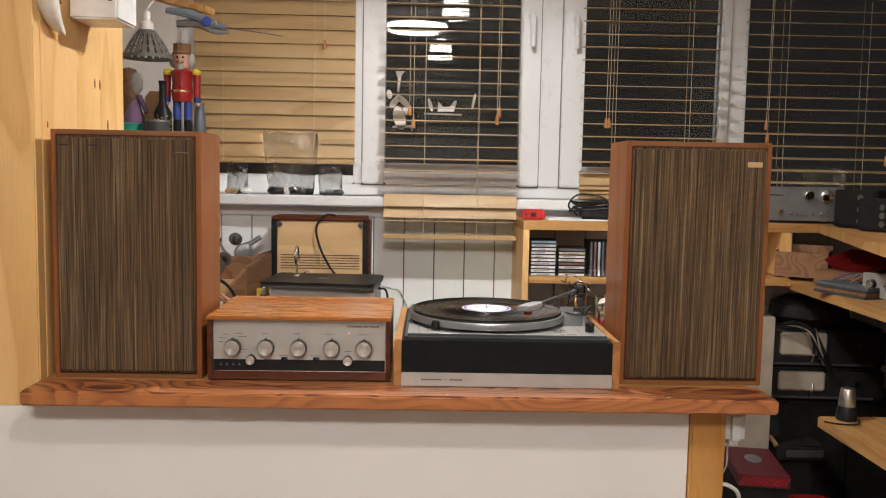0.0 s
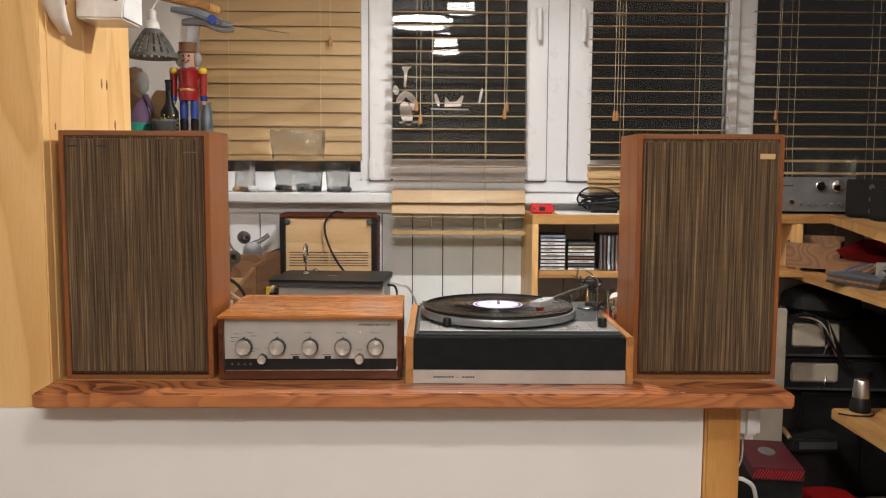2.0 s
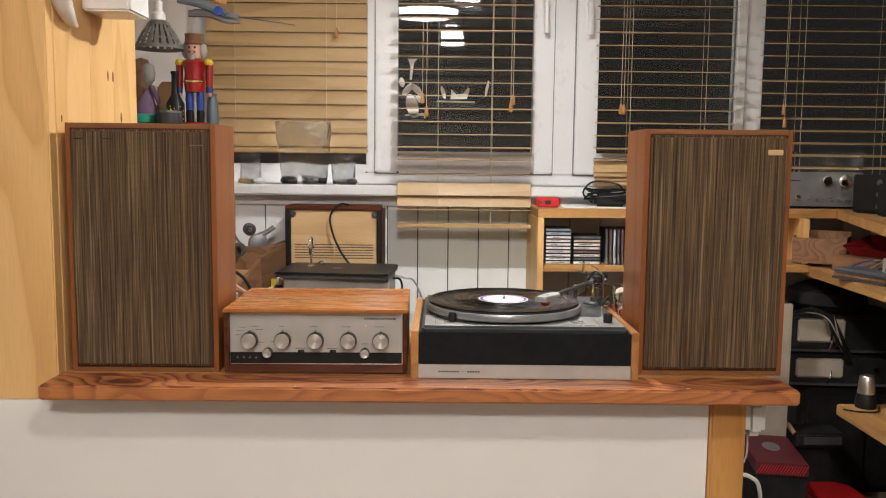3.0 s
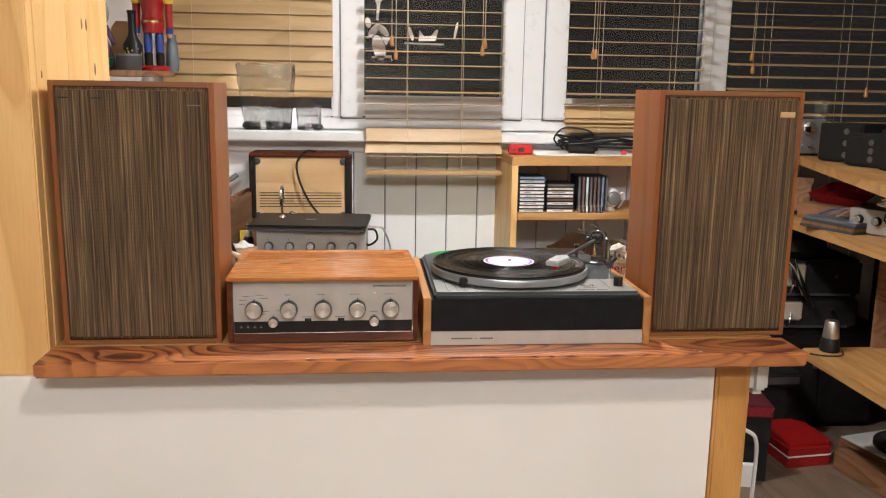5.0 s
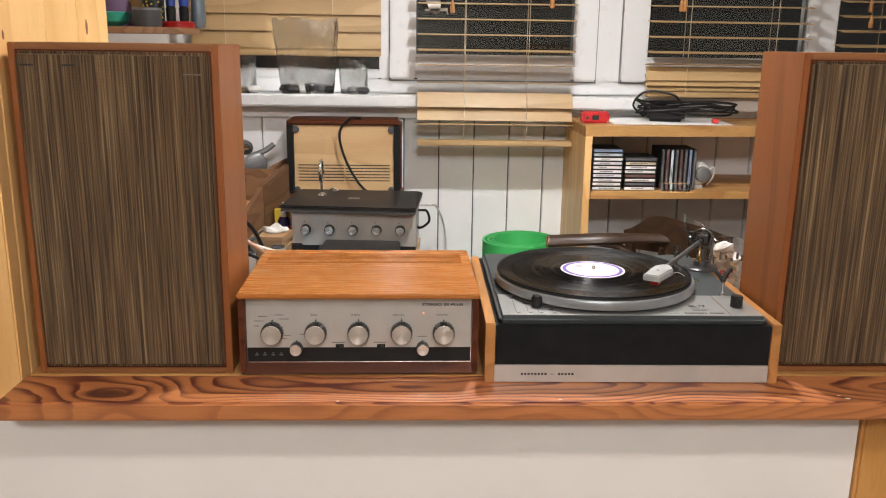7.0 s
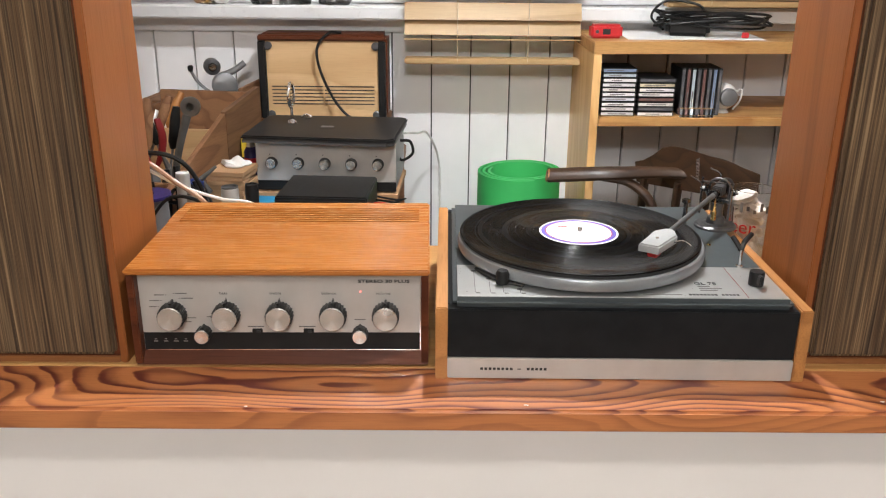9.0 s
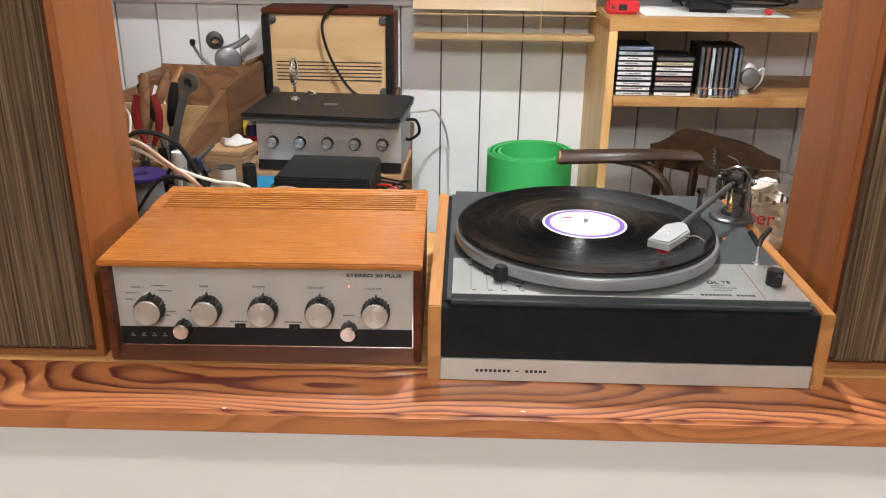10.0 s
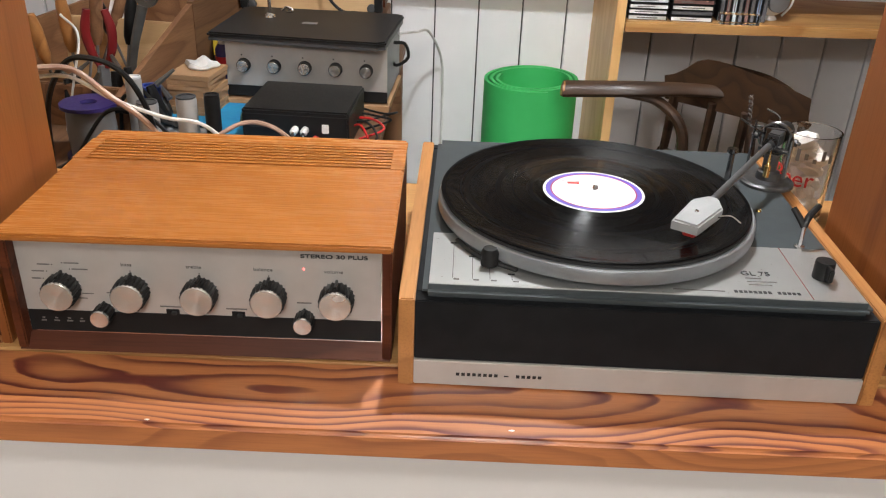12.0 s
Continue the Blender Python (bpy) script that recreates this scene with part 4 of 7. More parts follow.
def sash(x0, x1, gx0, gx1, gz0):
    s = part("sash", bmesh.new(), M_pvc, win)
    for q in ((x0, gx0, 1.101, WT - 0.052), (gx1, x1, 1.101, WT - 0.052)):
        bar(q[0], q[1], 1.584, 1.650, q[2], q[3], s, "stile", 0.005)
    bar(gx0 + 0.0004, gx1 - 0.0004, 1.585, 1.649, 1.101, gz0, s, "rail", 0.005)
    bar(gx0 + 0.0004, gx1 - 0.0004, 1.585, 1.649, WT - 0.12, WT - 0.053, s, "rail", 0.005)
    bar(gx0 - 0.001, gx1 + 0.001, 1.6, 1.612, gz0 - 0.001, gz0 + 0.008, s, "glazing_bead", 0.002)
    # grey strips added to draw the shaded gaps round sash and glass
    for q in ((x0 - 0.0045, x0 - 0.0004, 1.095, WT - 0.052), (x1 + 0.0004, x1 + 0.0045, 1.095, WT - 0.052), (x0, x1, 1.0955, 1.1004)):
        part("gasket", B(q[0], q[1], -0.0015, 0.0018, q[2] - 1.058, q[3] - 1.058), M_grey, s, "thin grey strip added to draw the gap line")
    for gx in (gx0, gx1 - 0.003):
        part("gasket", B(gx, gx + 0.003, 0.0, 0.012, gz0 - 1.05, WT - 0.122 - 1.058), M_grey, s, "thin grey strip added to draw the gap line")
    return s


s1 = sash(-0.178, 0.469, -0.098, 0.396, 1.171)
s2 = sash(0.551, 1.1675, 0.631, 1.131, 1.171)
bar(-0.1795, -0.160, 1.572, 1.584, 1.103, 1.185, s1, "hinge", 0.004)


def pane(x0, x1, z0, z1, y=1.614):
    p = part("pane", B(x0, x1, y - 1.60, y + 0.004 - 1.60, z0 - 1.058, z1 - 1.058), M_pane, win, "dark window pane")
    p.visible_shadow = False


pane(-0.789, -0.2135, 1.1305, WT - 0.051, 1.626)
pane(-0.0975, 0.3955, 1.179, WT - 0.121)
pane(0.6315, 1.1305, 1.179, WT - 0.121)
pane(1.2365, XR - 0.005, 1.0995, WT - 0.051, 1.626)
for s, hx_ in ((s1, 0.432), (s2, 0.590)):  # handles
    h = part("window_handle", B(hx_ - 0.014, hx_ + 0.014, -0.028, -0.016, 0.60, 0.68, bevel=0.004), M_pvc, s, "white window handle")
    part("grip", T([(hx_, -0.03, 0.65), (hx_, -0.055, 0.648), (hx_, -0.06, 0.60), (hx_ + 0.002, -0.058, 0.545)], [0.011, 0.011, 0.010, 0.009], 10), M_pvc, h)

# white paper cut-outs on the middle pane


def cutout(points, label):
    w = whole("paper_cutout", P(points, 0.0006, m=Matrix.Translation((0, 1.6125, 0)) @ FRONT), M_paper, label, "decoration", group="paper shapes on the pane")
    return w


def blob(cx, cz, rx, rz_, n=14, tilt=0.0, wob=0.0):
    out = []
    for k in range(n):
        a = 2 * math.pi * k / n
        r = 1 + wob * math.sin(3 * a)
        x, z = rx * r * math.cos(a), rz_ * r * math.sin(a)
        out.append((cx + x * math.cos(tilt) - z * math.sin(tilt), cz + x * math.sin(tilt) + z * math.cos(tilt)))
    return out


for pts in (blob(-0.045, 1.345, 0.022, 0.045, tilt=0.25), blob(-0.062, 1.405, 0.012, 0.028, tilt=-0.7), blob(-0.030, 1.405, 0.012, 0.026, tilt=0.8),
            blob(-0.083, 1.43, 0.010, 0.018, tilt=0.2), blob(-0.020, 1.372, 0.012, 0.013, wob=0.3),
            [(-0.055, 1.44), (-0.047, 1.44), (-0.040, 1.50), (-0.026, 1.515), (-0.062, 1.515), (-0.052, 1.49)]):
    cutout(pts, "white paper petal shape stuck on the window pane")
cutout([(-0.07, 1.315), (0.0, 1.320), (0.0, 1.31), (0.004, 1.302), (0.0, 1.300), (-0.004, 1.311), (-0.07, 1.309)], "thin white paper strip stuck on the window pane")
cutout([(0.095, 1.370), (0.155, 1.372), (0.166, 1.41), (0.158, 1.412), (0.140, 1.390), (0.115, 1.388), (0.098, 1.408)], "white paper bowl shape stuck on the window pane")
cutout([(0.045, 1.366), (0.185, 1.364), (0.185, 1.358), (0.045, 1.360)], "thin white paper strip stuck on the window pane")
cutout(blob(0.068, 1.395, 0.007, 0.025, tilt=0.3), "white paper leaf shape stuck on the window pane")
cutout(blob(0.228, 1.41, 0.005, 0.030, tilt=-0.2), "white paper leaf shape stuck on the window pane")


# ---- blinds ----
def blind(x0, x1, slats, y, label, cords, tassels, rail_z, half=0.0245):
    """slats: (height, tilt in degrees)."""
    t = thing("venetian_blind", (x0, y, 1.0), 0, label, "blind", "wooden window blinds")
    w = x1 - x0
    made = {}
    for z, tilt in slats:
        if not made:
            bm = bmesh.new()  # slightly cupped slat
            prof = [(-half, 0.0), (-half / 2, 0.0007), (0.0, 0.0010), (half / 2, 0.0007), (half, 0.0)]
            top_ = [[bm.verts.new((xx, py, pz + 0.0009)) for py, pz in prof] for xx in (0, w)]
            low_ = [[bm.verts.new((xx, py, pz - 0.0009)) for py, pz in prof] for xx in (0, w)]
            for k in range(4):
                bm.faces.new((top_[0][k], top_[1][k], top_[1][k + 1], top_[0][k + 1]))
                bm.faces.new((low_[0][k + 1], low_[1][k + 1], low_[1][k], low_[0][k]))
            for e in (0, 1):
                for k in range(4):
                    bm.faces.new((top_[e][k], top_[e][k + 1], low_[e][k + 1], low_[e][k]))
            for k in (0, 4):
                bm.faces.new((top_[0][k], top_[1][k], low_[1][k], low_[0][k]))
            made["me"] = mesh_from(bm, "slat", M_slat)
        ob = new("slat", made["me"])
        ob.parent = t
        ob.matrix_basis = pose(0, 0, z - 1.0, tilt, random.uniform(-0.12, 0.12), 0)
    part("bottom_rail", B(0, w, -0.026, 0.026, rail_z - 1.0 - 0.008, rail_z - 1.0 + 0.008, bevel=0.003), M_slat, t)
    zt_ = slats[-1][0] + 0.03
    for cx in cords:
        for dy in (-0.026, 0.026):
            part("ladder_cord", T([(cx - x0, dy, rail_z - 1.0), (cx - x0 + 0.001, dy, zt_ - 1.0)], 0.0009, 5, curve=False), M_cordtan, t)
    for cx, tz in tassels:
        c = part("pull_cord", T([(cx - x0, -0.034, tz - 1.0 + 0.03), (cx - x0 + 0.004, -0.034, zt_ - 1.0)], 0.0009, 5, curve=False), M_cordtan, t)
        part("tassel", L([(0.0055, 0.0), (0.0075, 0.006), (0.006, 0.022), (0.0035, 0.034), (0.002, 0.036)], 12, (cx - x0, -0.034, tz - 1.0)), M_cheek, c, "turned wooden tassel")
    part("head_rail", B(0, w, -0.028, 0.028, zt_ - 1.0, zt_ - 1.0 + 0.045, bevel=0.002), M_slat, t)
    return t


def run(z0, z1, pitch, tilt):
    n = int((z1 - z0) / pitch)
    return [(z0 + i * pitch, tilt + random.uniform(-1.5, 1.5)) for i in range(n + 1)]


YBL = 1.500
blind(-0.785, -0.2055, [(1.190, 20)] + run(1.218, WT - 0.09, 0.0509, 77), 1.572, "closed pale wooden venetian blind over the window", (-0.676, -0.35), ((-0.313, 1.575),), 1.178, 0.0262)
blind(-0.093, 0.383, [(0.972, -4), (1.006, 60), (1.046, 64), (1.098, -4), (1.150, -3)] + run(1.194, WT - 0.09, 0.0450, 4.5), 1.492,
      "open pale wooden blind, its end hanging below the sill", (0.050, 0.240), ((-0.005, 1.345), (0.009, 1.300), (0.303, 1.318), (0.311, 1.343)), 0.916)
blind(0.608, 1.098, [(1.092, 25), (1.112, 40), (1.132, 55), (1.160, -5)] + run(1.196, WT - 0.09, 0.0450, 5), YBL,
      "open pale wooden blind, its lowest slats stacked on the sill", (0.725, 0.99), ((0.690, 1.315), (0.700, 1.315)), 1.070)
blind(1.192, 1.90, [(1.105, -12)] + run(1.135, WT - 0.09, 0.0435, 9), YBL, "open brownish wooden venetian blind before a dark window", (1.33, 1.62), ((1.262, 1.320), (1.268, 1.275), (1.70, 1.2)), 1.080)

# ---- clear bags on the sill ----


def bag(x0, x1, y, z1, fill, label, wide_top=1.0, seed=0):
    rnd = random.Random(seed)
    cx, hw, h = (x0 + x1) / 2, (x1 - x0) / 2, z1 - 1.058
    t = thing("plastic_bag", (cx, y, 1.057), 0, label, "plastic bag", "clear bags on the sill")
    bm = bmesh.new()
    nz, na = 9, 28
    rings = []
    for k in range(nz):
        f = k / (nz - 1)
        ring = []
        for j in range(na):
            a = 2 * math.pi * j / na
            w_ = hw * (0.86 + (wide_top - 0.86) * f) * (1 + 0.05 * math.sin(5 * a + 3 * f + seed) + rnd.uniform(-0.03, 0.03))
            d_ = 0.024 * (1 - 0.45 * f) * (1 + 0.25 * math.sin(3 * a + 7 * f) + rnd.uniform(-0.2, 0.2))
            ring.append(bm.verts.new((w_ * math.copysign(abs(math.cos(a)) ** 0.6, math.cos(a)), d_ * math.sin(a),
                                      h * f * (1 + (0.03 * math.sin(7 * a + seed) if k == nz - 1 else 0)) + rnd.uniform(-0.001, 0.001))))
        rings.append(ring)
    for a_, b_ in zip(rings, rings[1:]):
        for j in range(na):
            bm.faces.new((a_[j], a_[(j + 1) % na], b_[(j + 1) % na], b_[j]))
    bm.faces.new(rings[0][::-1])
    bmesh.ops.solidify(bm, geom=bm.faces[:], thickness=0.0006)
    b = part("film", bm, M_bag, t)
    b.visible_shadow = False
    for i, m_ in enumerate(fill):
        px = -hw * 0.62 + i * (1.24 * hw / max(1, len(fill) - 1))
        r_ = min(0.026, hw * 0.42) * rnd.uniform(0.75, 1.25)
        part("content", L([(r_ * 0.7, 0), (r_, r_ * 0.35), (r_ * 0.75, r_ * 0.8), (0, r_ * 0.95)], 9, (px, rnd.uniform(-0.008, 0.008), 0.002)), m_, t)
    return t


bag(-0.668, -0.580, 1.548, 1.17, (M_card, M_brass, M_darkgrey, M_paper), "small crumpled clear bag of odds and ends on the sill", 0.8, 3)
bag(-0.527, -0.340, 1.545, 1.280, (M_black, M_darkgrey, M_paper, M_black, M_darkgrey, M_black), "large clear plastic bag with dark parts on the sill", 1.06, 1)
bag(-0.335, -0.244, 1.550, 1.163, (M_darkgrey, M_grey, M_darkgrey), "small clear bag with a few parts on the sill", 1.0, 2)

# ---- left nook: shelf, figures, lamp ----
ns = thing("corner_shelf", (-0.98, 1.20, 1.228), 0, "small wooden corner shelf with a rounded end", "shelf")
out = [(-0.268, -0.16), (0.10, -0.16)] + [(0.15 + 0.16 * math.sin(a), -0.0 - 0.16 * math.cos(a)) for a in np.linspace(0.1, 3.0, 10)] + [(-0.268, 0.16)]
part("board", P([(float(x), float(y)) for x, y in out], 0.016, bevel=0.003), M_crate, ns)
part("bracket", B(-0.265, -0.25, -0.1, 0.1, -0.12, -0.001), M_crate, ns)
NZ = 1.2445


def nutcracker(x, y):
    bm = bmesh.new()
    def lathe(prof, at, mi, seg=14):
        L(prof, seg, at, bm=bm, mat=mi)
    lathe([(0.045, 0), (0.045, 0.012), (0.040, 0.016)], (0, 0, 0), 0)
    for s in (-1, 1):
        lathe([(0.012, 0.016), (0.013, 0.05), (0.010, 0.055)], (s * 0.017, 0, 0), 3)
        lathe([(0.012, 0.055), (0.013, 0.09), (0.012, 0.115)], (s * 0.017, 0, 0), 1)
        lathe([(0.010, 0.125), (0.011, 0.16), (0.012, 0.205), (0.006, 0.212)], (s * 0.047, 0, 0), 0)
        lathe([(0.0105, 0.110), (0.0115, 0.126)], (s * 0.048, -0.004, 0), 1)
        lathe([(0.005, 0.098), (0.008, 0.104), (0.006, 0.111)], (s * 0.048, -0.004, 0), 4)
        lathe([(0.014, 0.196), (0.016, 0.203), (0.012, 0.214)], (s * 0.045, 0, 0), 2)
    lathe([(0.030, 0.112), (0.034, 0.14), (0.030, 0.17), (0.036, 0.205), (0.022, 0.216)], (0, 0, 0), 0, 18)
    lathe([(0.0345, 0.141), (0.0345, 0.147)], (0, 0, 0), 5, 18)
    lathe([(0.016, 0.214), (0.022, 0.224), (0.024, 0.250), (0.022, 0.262)], (0, 0, 0), 4, 18)
    for s in (-1, 1):
        lathe([(0.004, 0.218), (0.012, 0.228), (0.015, 0.245), (0.010, 0.262), (0, 0.266)], (s * 0.027, 0.004, 0), 6)
        lathe([(0.0005, 0.246), (0.0042, 0.250), (0.0005, 0.2545)], (s * 0.009, -0.0215, 0), 3, 10)
        lathe([(0.0005, 0.2325), (0.0050, 0.2350), (0.0005, 0.2375)], (s * 0.008, -0.023, 0), 3, 10)
    lathe([(0.001, 0.237), (0.0045, 0.241), (0.002, 0.248)], (0, -0.026, 0), 4, 10)
    lathe([(0.0005, 0.226), (0.007, 0.229), (0.0005, 0.232)], (0, -0.0205, 0), 5, 10)
    lathe([(0.003, 0.196), (0.010, 0.206), (0.012, 0.218), (0.009, 0.227)], (0, -0.018, 0), 6)
    lathe([(0.029, 0.260), (0.031, 0.264), (0.028, 0.268), (0.027, 0.288), (0.029, 0.292), (0, 0.294)], (0, 0, 0), 7, 18)
    B(-0.010, 0.010, -0.037, -0.030, 0.150, 0.158, bm=bm)
    return whole("nutcracker_figure", bm, [M_redgloss, M_cobalt, M_yellow, M_black, M_skin, M_brass, M_greyfur, M_crate],
                 "painted red and blue wooden soldier figure on the corner shelf", "figurine", (x, y, NZ))


nutcracker(-0.727, 1.215)
bo = thing("bottle", (-0.785, 1.20, NZ), 0, "dark glass bottle with small yellow flecks on the corner shelf", "bottle")
part("glass_body", L([(0.026, 0), (0.028, 0.006), (0.028, 0.075), (0.014, 0.10), (0.011, 0.115), (0.011, 0.165), (0.013, 0.168), (0.013, 0.175)], 24), M_black, bo)
for i in range(26):
    a, z = random.uniform(3.4, 6.0), random.uniform(0.02, 0.07)
    part("fleck", L([(0.003, 0), (0.0015, 0.0012), (0, 0.0014)], 7, (0, 0, 0), "-y"), M_yellow, bo, m=pose(0.0275 * math.cos(a), 0.0275 * math.sin(a), z, 0, 0, math.degrees(a) + 90))
jr = thing("small_jar", (-0.775, 1.11, NZ), 0, "low dark glass jar on the corner shelf", "jar")
part("body", L([(0.034, 0), (0.036, 0.006), (0.036, 0.042), (0.033, 0.045), (0.033, 0.006), (0, 0.006)], 24), M_darkgrey, jr)
part("rim", L([(0.0365, 0.040), (0.0365, 0.046), (0.034, 0.046)], 24), M_grey, jr)
cu = thing("green_dish", (-0.865, 1.13, NZ), 0, "small teal glazed dish on the corner shelf", "dish")
part("bowl", L([(0.018, 0), (0.036, 0.012), (0.042, 0.034), (0.039, 0.036), (0.030, 0.018), (0, 0.008)], 24), M_teal, cu)
pb = thing("wooden_paddle", (-0.838, 1.29, NZ), 0, "small pale wooden paddle board leaning on the wall", "board")
part("blade", moved(P([(-0.030, 0), (0.030, 0), (0.034, 0.09), (0.030, 0.13), (0.015, 0.15), (-0.015, 0.15), (-0.030, 0.13), (-0.034, 0.09)], 0.010, bevel=0.003), FRONT), M_ply, pb)
bm = bmesh.new()  # flat felt doll: lilac dress, long grey hair, pale face
L([(0.044, 0), (0.040, 0.04), (0.026, 0.085), (0.016, 0.125), (0.012, 0.14)], 18, bm=bm, mat=0)
L([(0.010, 0.135), (0.020, 0.15), (0.023, 0.175), (0.016, 0.20), (0, 0.206)], 16, (0.008, -0.006, 0), bm=bm, mat=2)
L([(0.014, 0.045), (0.026, 0.07), (0.032, 0.13), (0.033, 0.18), (0.022, 0.215), (0, 0.222)], 16, (-0.012, 0.010, 0), bm=bm, mat=1)
T([(0.016, -0.015, 0.13), (0.030, -0.020, 0.10), (0.040, -0.022, 0.075)], [0.009, 0.008, 0.006], 8, bm=bm)
fg = whole("felt_figure", bm, [M_lilac, M_crate_dark, M_greyfur], "lilac felt doll with long brown wool hair on the corner shelf", "doll", (-0.893, 1.245, NZ), 20)
bl = thing("blue_vase", (-0.685, 1.265, NZ), 0, "slim pale blue glazed vase on the corner shelf", "vase")
part("body", L([(0.016, 0), (0.020, 0.02), (0.018, 0.07), (0.013, 0.10), (0.015, 0.11), (0.012, 0.11), (0.010, 0.09), (0, 0.01)], 20), M_steelblue, bl)

# high shelf board with the hanging lamp and the clamp
hs = thing("high_shelf", (-0.80, 1.10, 1.66), 0, "narrow pine shelf board fixed high beside the pillar", "shelf")
part("board", moved(B(-0.42, 0.19, -0.035, 0.035, 0.0, 0.022, bevel=0.003), pose(0.02, 0.0, -0.01, 0, 14, -14)), M_pine_light, hs)
part("bracket", B(-0.448, -0.40, -0.10, 0.40, -0.005, 0.022, bevel=0.002), M_pine_y, hs)
ls = thing("hanging_shade", (0, 0, 0), 0, "dark pierced metal lamp shade on a white socket, unlit", "lamp shade")
ls.matrix_basis = pose(-0.768, 1.0, 1.462) @ Matrix.Diagonal((0.9, 0.9, 0.9, 1))
bm = bmesh.new()
rows_ = [(0.080, 0.0), (0.076, 0.012), (0.066, 0.030), (0.063, 0.036), (0.052, 0.056), (0.048, 0.060), (0.038, 0.076), (0.026, 0.092)]
nseg = 60
rg = [[bm.verts.new((r * math.cos(2 * math.pi * k / nseg), r * math.sin(2 * math.pi * k / nseg), h)) for k in range(nseg)] for r, h in rows_]
for i, (a_, b_) in enumerate(zip(rg, rg[1:])):
    for k in range(nseg):
        if i in (1, 3, 5) and k % 3 == 0:
            continue
        bm.faces.new((a_[k], a_[(k + 1) % nseg], b_[(k + 1) % nseg], b_[k]))
bmesh.ops.solidify(bm, geom=bm.faces[:], thickness=0.0012)
part("shade", bm, M_pewter, ls)
part("socket", L([(0.024, 0.088), (0.022, 0.112), (0.014, 0.122), (0.014, 0.150), (0.006, 0.156)], 24), M_white, ls)
part("cord", T([(0, 0, 0.154), (0.004, 0.03, 0.18), (0, 0.08, 0.205)], 0.003, 6), M_white, ls)
cl = thing("spring_clamp", (-0.615, 0.98, 1.545), 0, "blue and grey spring clamp hanging from the shelf board", "clamp")
part("jaw", T([(-0.09, 0, 0.055), (-0.02, 0, 0.045), (0.045, 0.0, 0.018), (0.085, 0, 0.010)], [0.010, 0.016, 0.012, 0.006], 8, flat=0.7), M_steelblue, cl)
part("jaw", T([(-0.06, 0.005, 0.018), (0.0, 0.005, 0.020), (0.05, 0.005, 0.0), (0.088, 0.005, -0.004)], [0.012, 0.016, 0.012, 0.006], 8, flat=0.7), M_grey, cl)
part("pivot", L([(0.013, -0.016), (0.013, 0.016)], 16, (0.030, 0, 0.024), "-y"), M_cobalt, cl)
part("loop", T([(0.03, -0.01, 0.02), (0.05, -0.012, 0.03), (0.058, -0.012, 0.016), (0.045, -0.012, 0.006)], 0.0015, 6), M_chrome, cl)
part("rod", T([(0.08, 0, 0.010), (0.24, 0.05, -0.004)], [0.002, 0.001], 5), M_darkgrey, cl)

# on the pillar's side
wb = thing("wall_box", (-0.6495, 0.225, 1.433), 0, "white plastic box fixed to the wooden pillar", "wall box")
part("body", B(0.0, 0.094, -0.055, 0.057, 0.0, 0.115, bevel=0.004, seg=3), M_white, wb)
part("dial", L([(0.006, 0), (0.006, 0.003)], 14, (0.080, -0.055, 0.040), "-y"), M_darkgrey, wb)
hn = thing("carved_horn", (-0.6495, 0.085, 1.385), 0, "curved white bone horn hung on the wooden pillar", "horn")
part("horn", T([(0.014, -0.035, 0.125), (0.012, -0.045, 0.085), (0.012, -0.030, 0.045), (0.012, 0.000, 0.020), (0.012, 0.030, 0.010)], [0.022, 0.023, 0.018, 0.012, 0.004], 14), M_bone, hn)
part("cord", T([(0.006, -0.03, 0.12), (0.004, 0.01, 0.095), (0.006, 0.03, 0.065)], 0.0035, 6), M_crate, hn)

# ---- the work desk at the left ----
DZ = 0.66
desk = thing("work_desk", (-0.66, 1.08, 0), 0, "cluttered brown wooden work desk under the window", "desk")
part("top", B(-0.585, 0.565, -0.50, 0.515, DZ - 0.028, DZ, bevel=0.003), M_crate_dark, desk)
for sx in (-0.57, 0.51):
    for sy in (-0.46, 0.44):
        part("leg", B(sx, sx + 0.05, sy, sy + 0.05, 0, DZ - 0.0285, bevel=0.003), M_crate, desk)

rs_ = whole("wooden_riser", B(-0.18, 0.18, -0.06, 0.095, 0, 0.096, bevel=0.002), M_crate, "plain wooden block under the radio", "riser", (-0.316, 1.517, DZ))
radio = thing("radio", (-0.316, 1.47, DZ + 0.0965), 0, "old table radio seen from its fibreboard back", "radio")
rz0, rz1 = 0.0, 0.228
part("case", B(-0.176, 0.176, 0.006, 0.125, rz0, rz1, bevel=0.012, seg=4), M_walnut, radio, "rounded dark walnut case")
part("top_lip", B(-0.172, 0.172, -0.010, 0.010, rz1 - 0.016, rz1 - 0.0005, bevel=0.004), M_walnut, radio)
for s in (-1, 1):
    xs = sorted((s * 0.172, s * 0.152))
    part("side_lip", B(xs[0], xs[1], -0.012, 0.007, rz0 + 0.002, rz1 - 0.0165, bevel=0.003), M_black, radio)
bk = part("back_panel", B(-0.1515, 0.1515, 0.0, 0.0075, rz0 + 0.004, rz1 - 0.017), M_ply, radio, "pale fibreboard back with slots")
for i in range(6):
    for x0, x1 in ((-0.140, 0.0), (0.004, 0.140)):
        part("vent_slot", B(x0, x1, -0.0012, 0.0005, 0.040 + i * 0.0095, 0.0428 + i * 0.0095), M_ink, bk)
for sx in (-0.145, 0.145):
    for sz in (0.012, rz1 - 0.030):
        part("back_screw", L([(0.011, 0), (0.011, 0.007), (0.008, 0.009), (0, 0.0092)], 16, (sx, 0.0, sz), "-y"), M_darkgrey, bk)
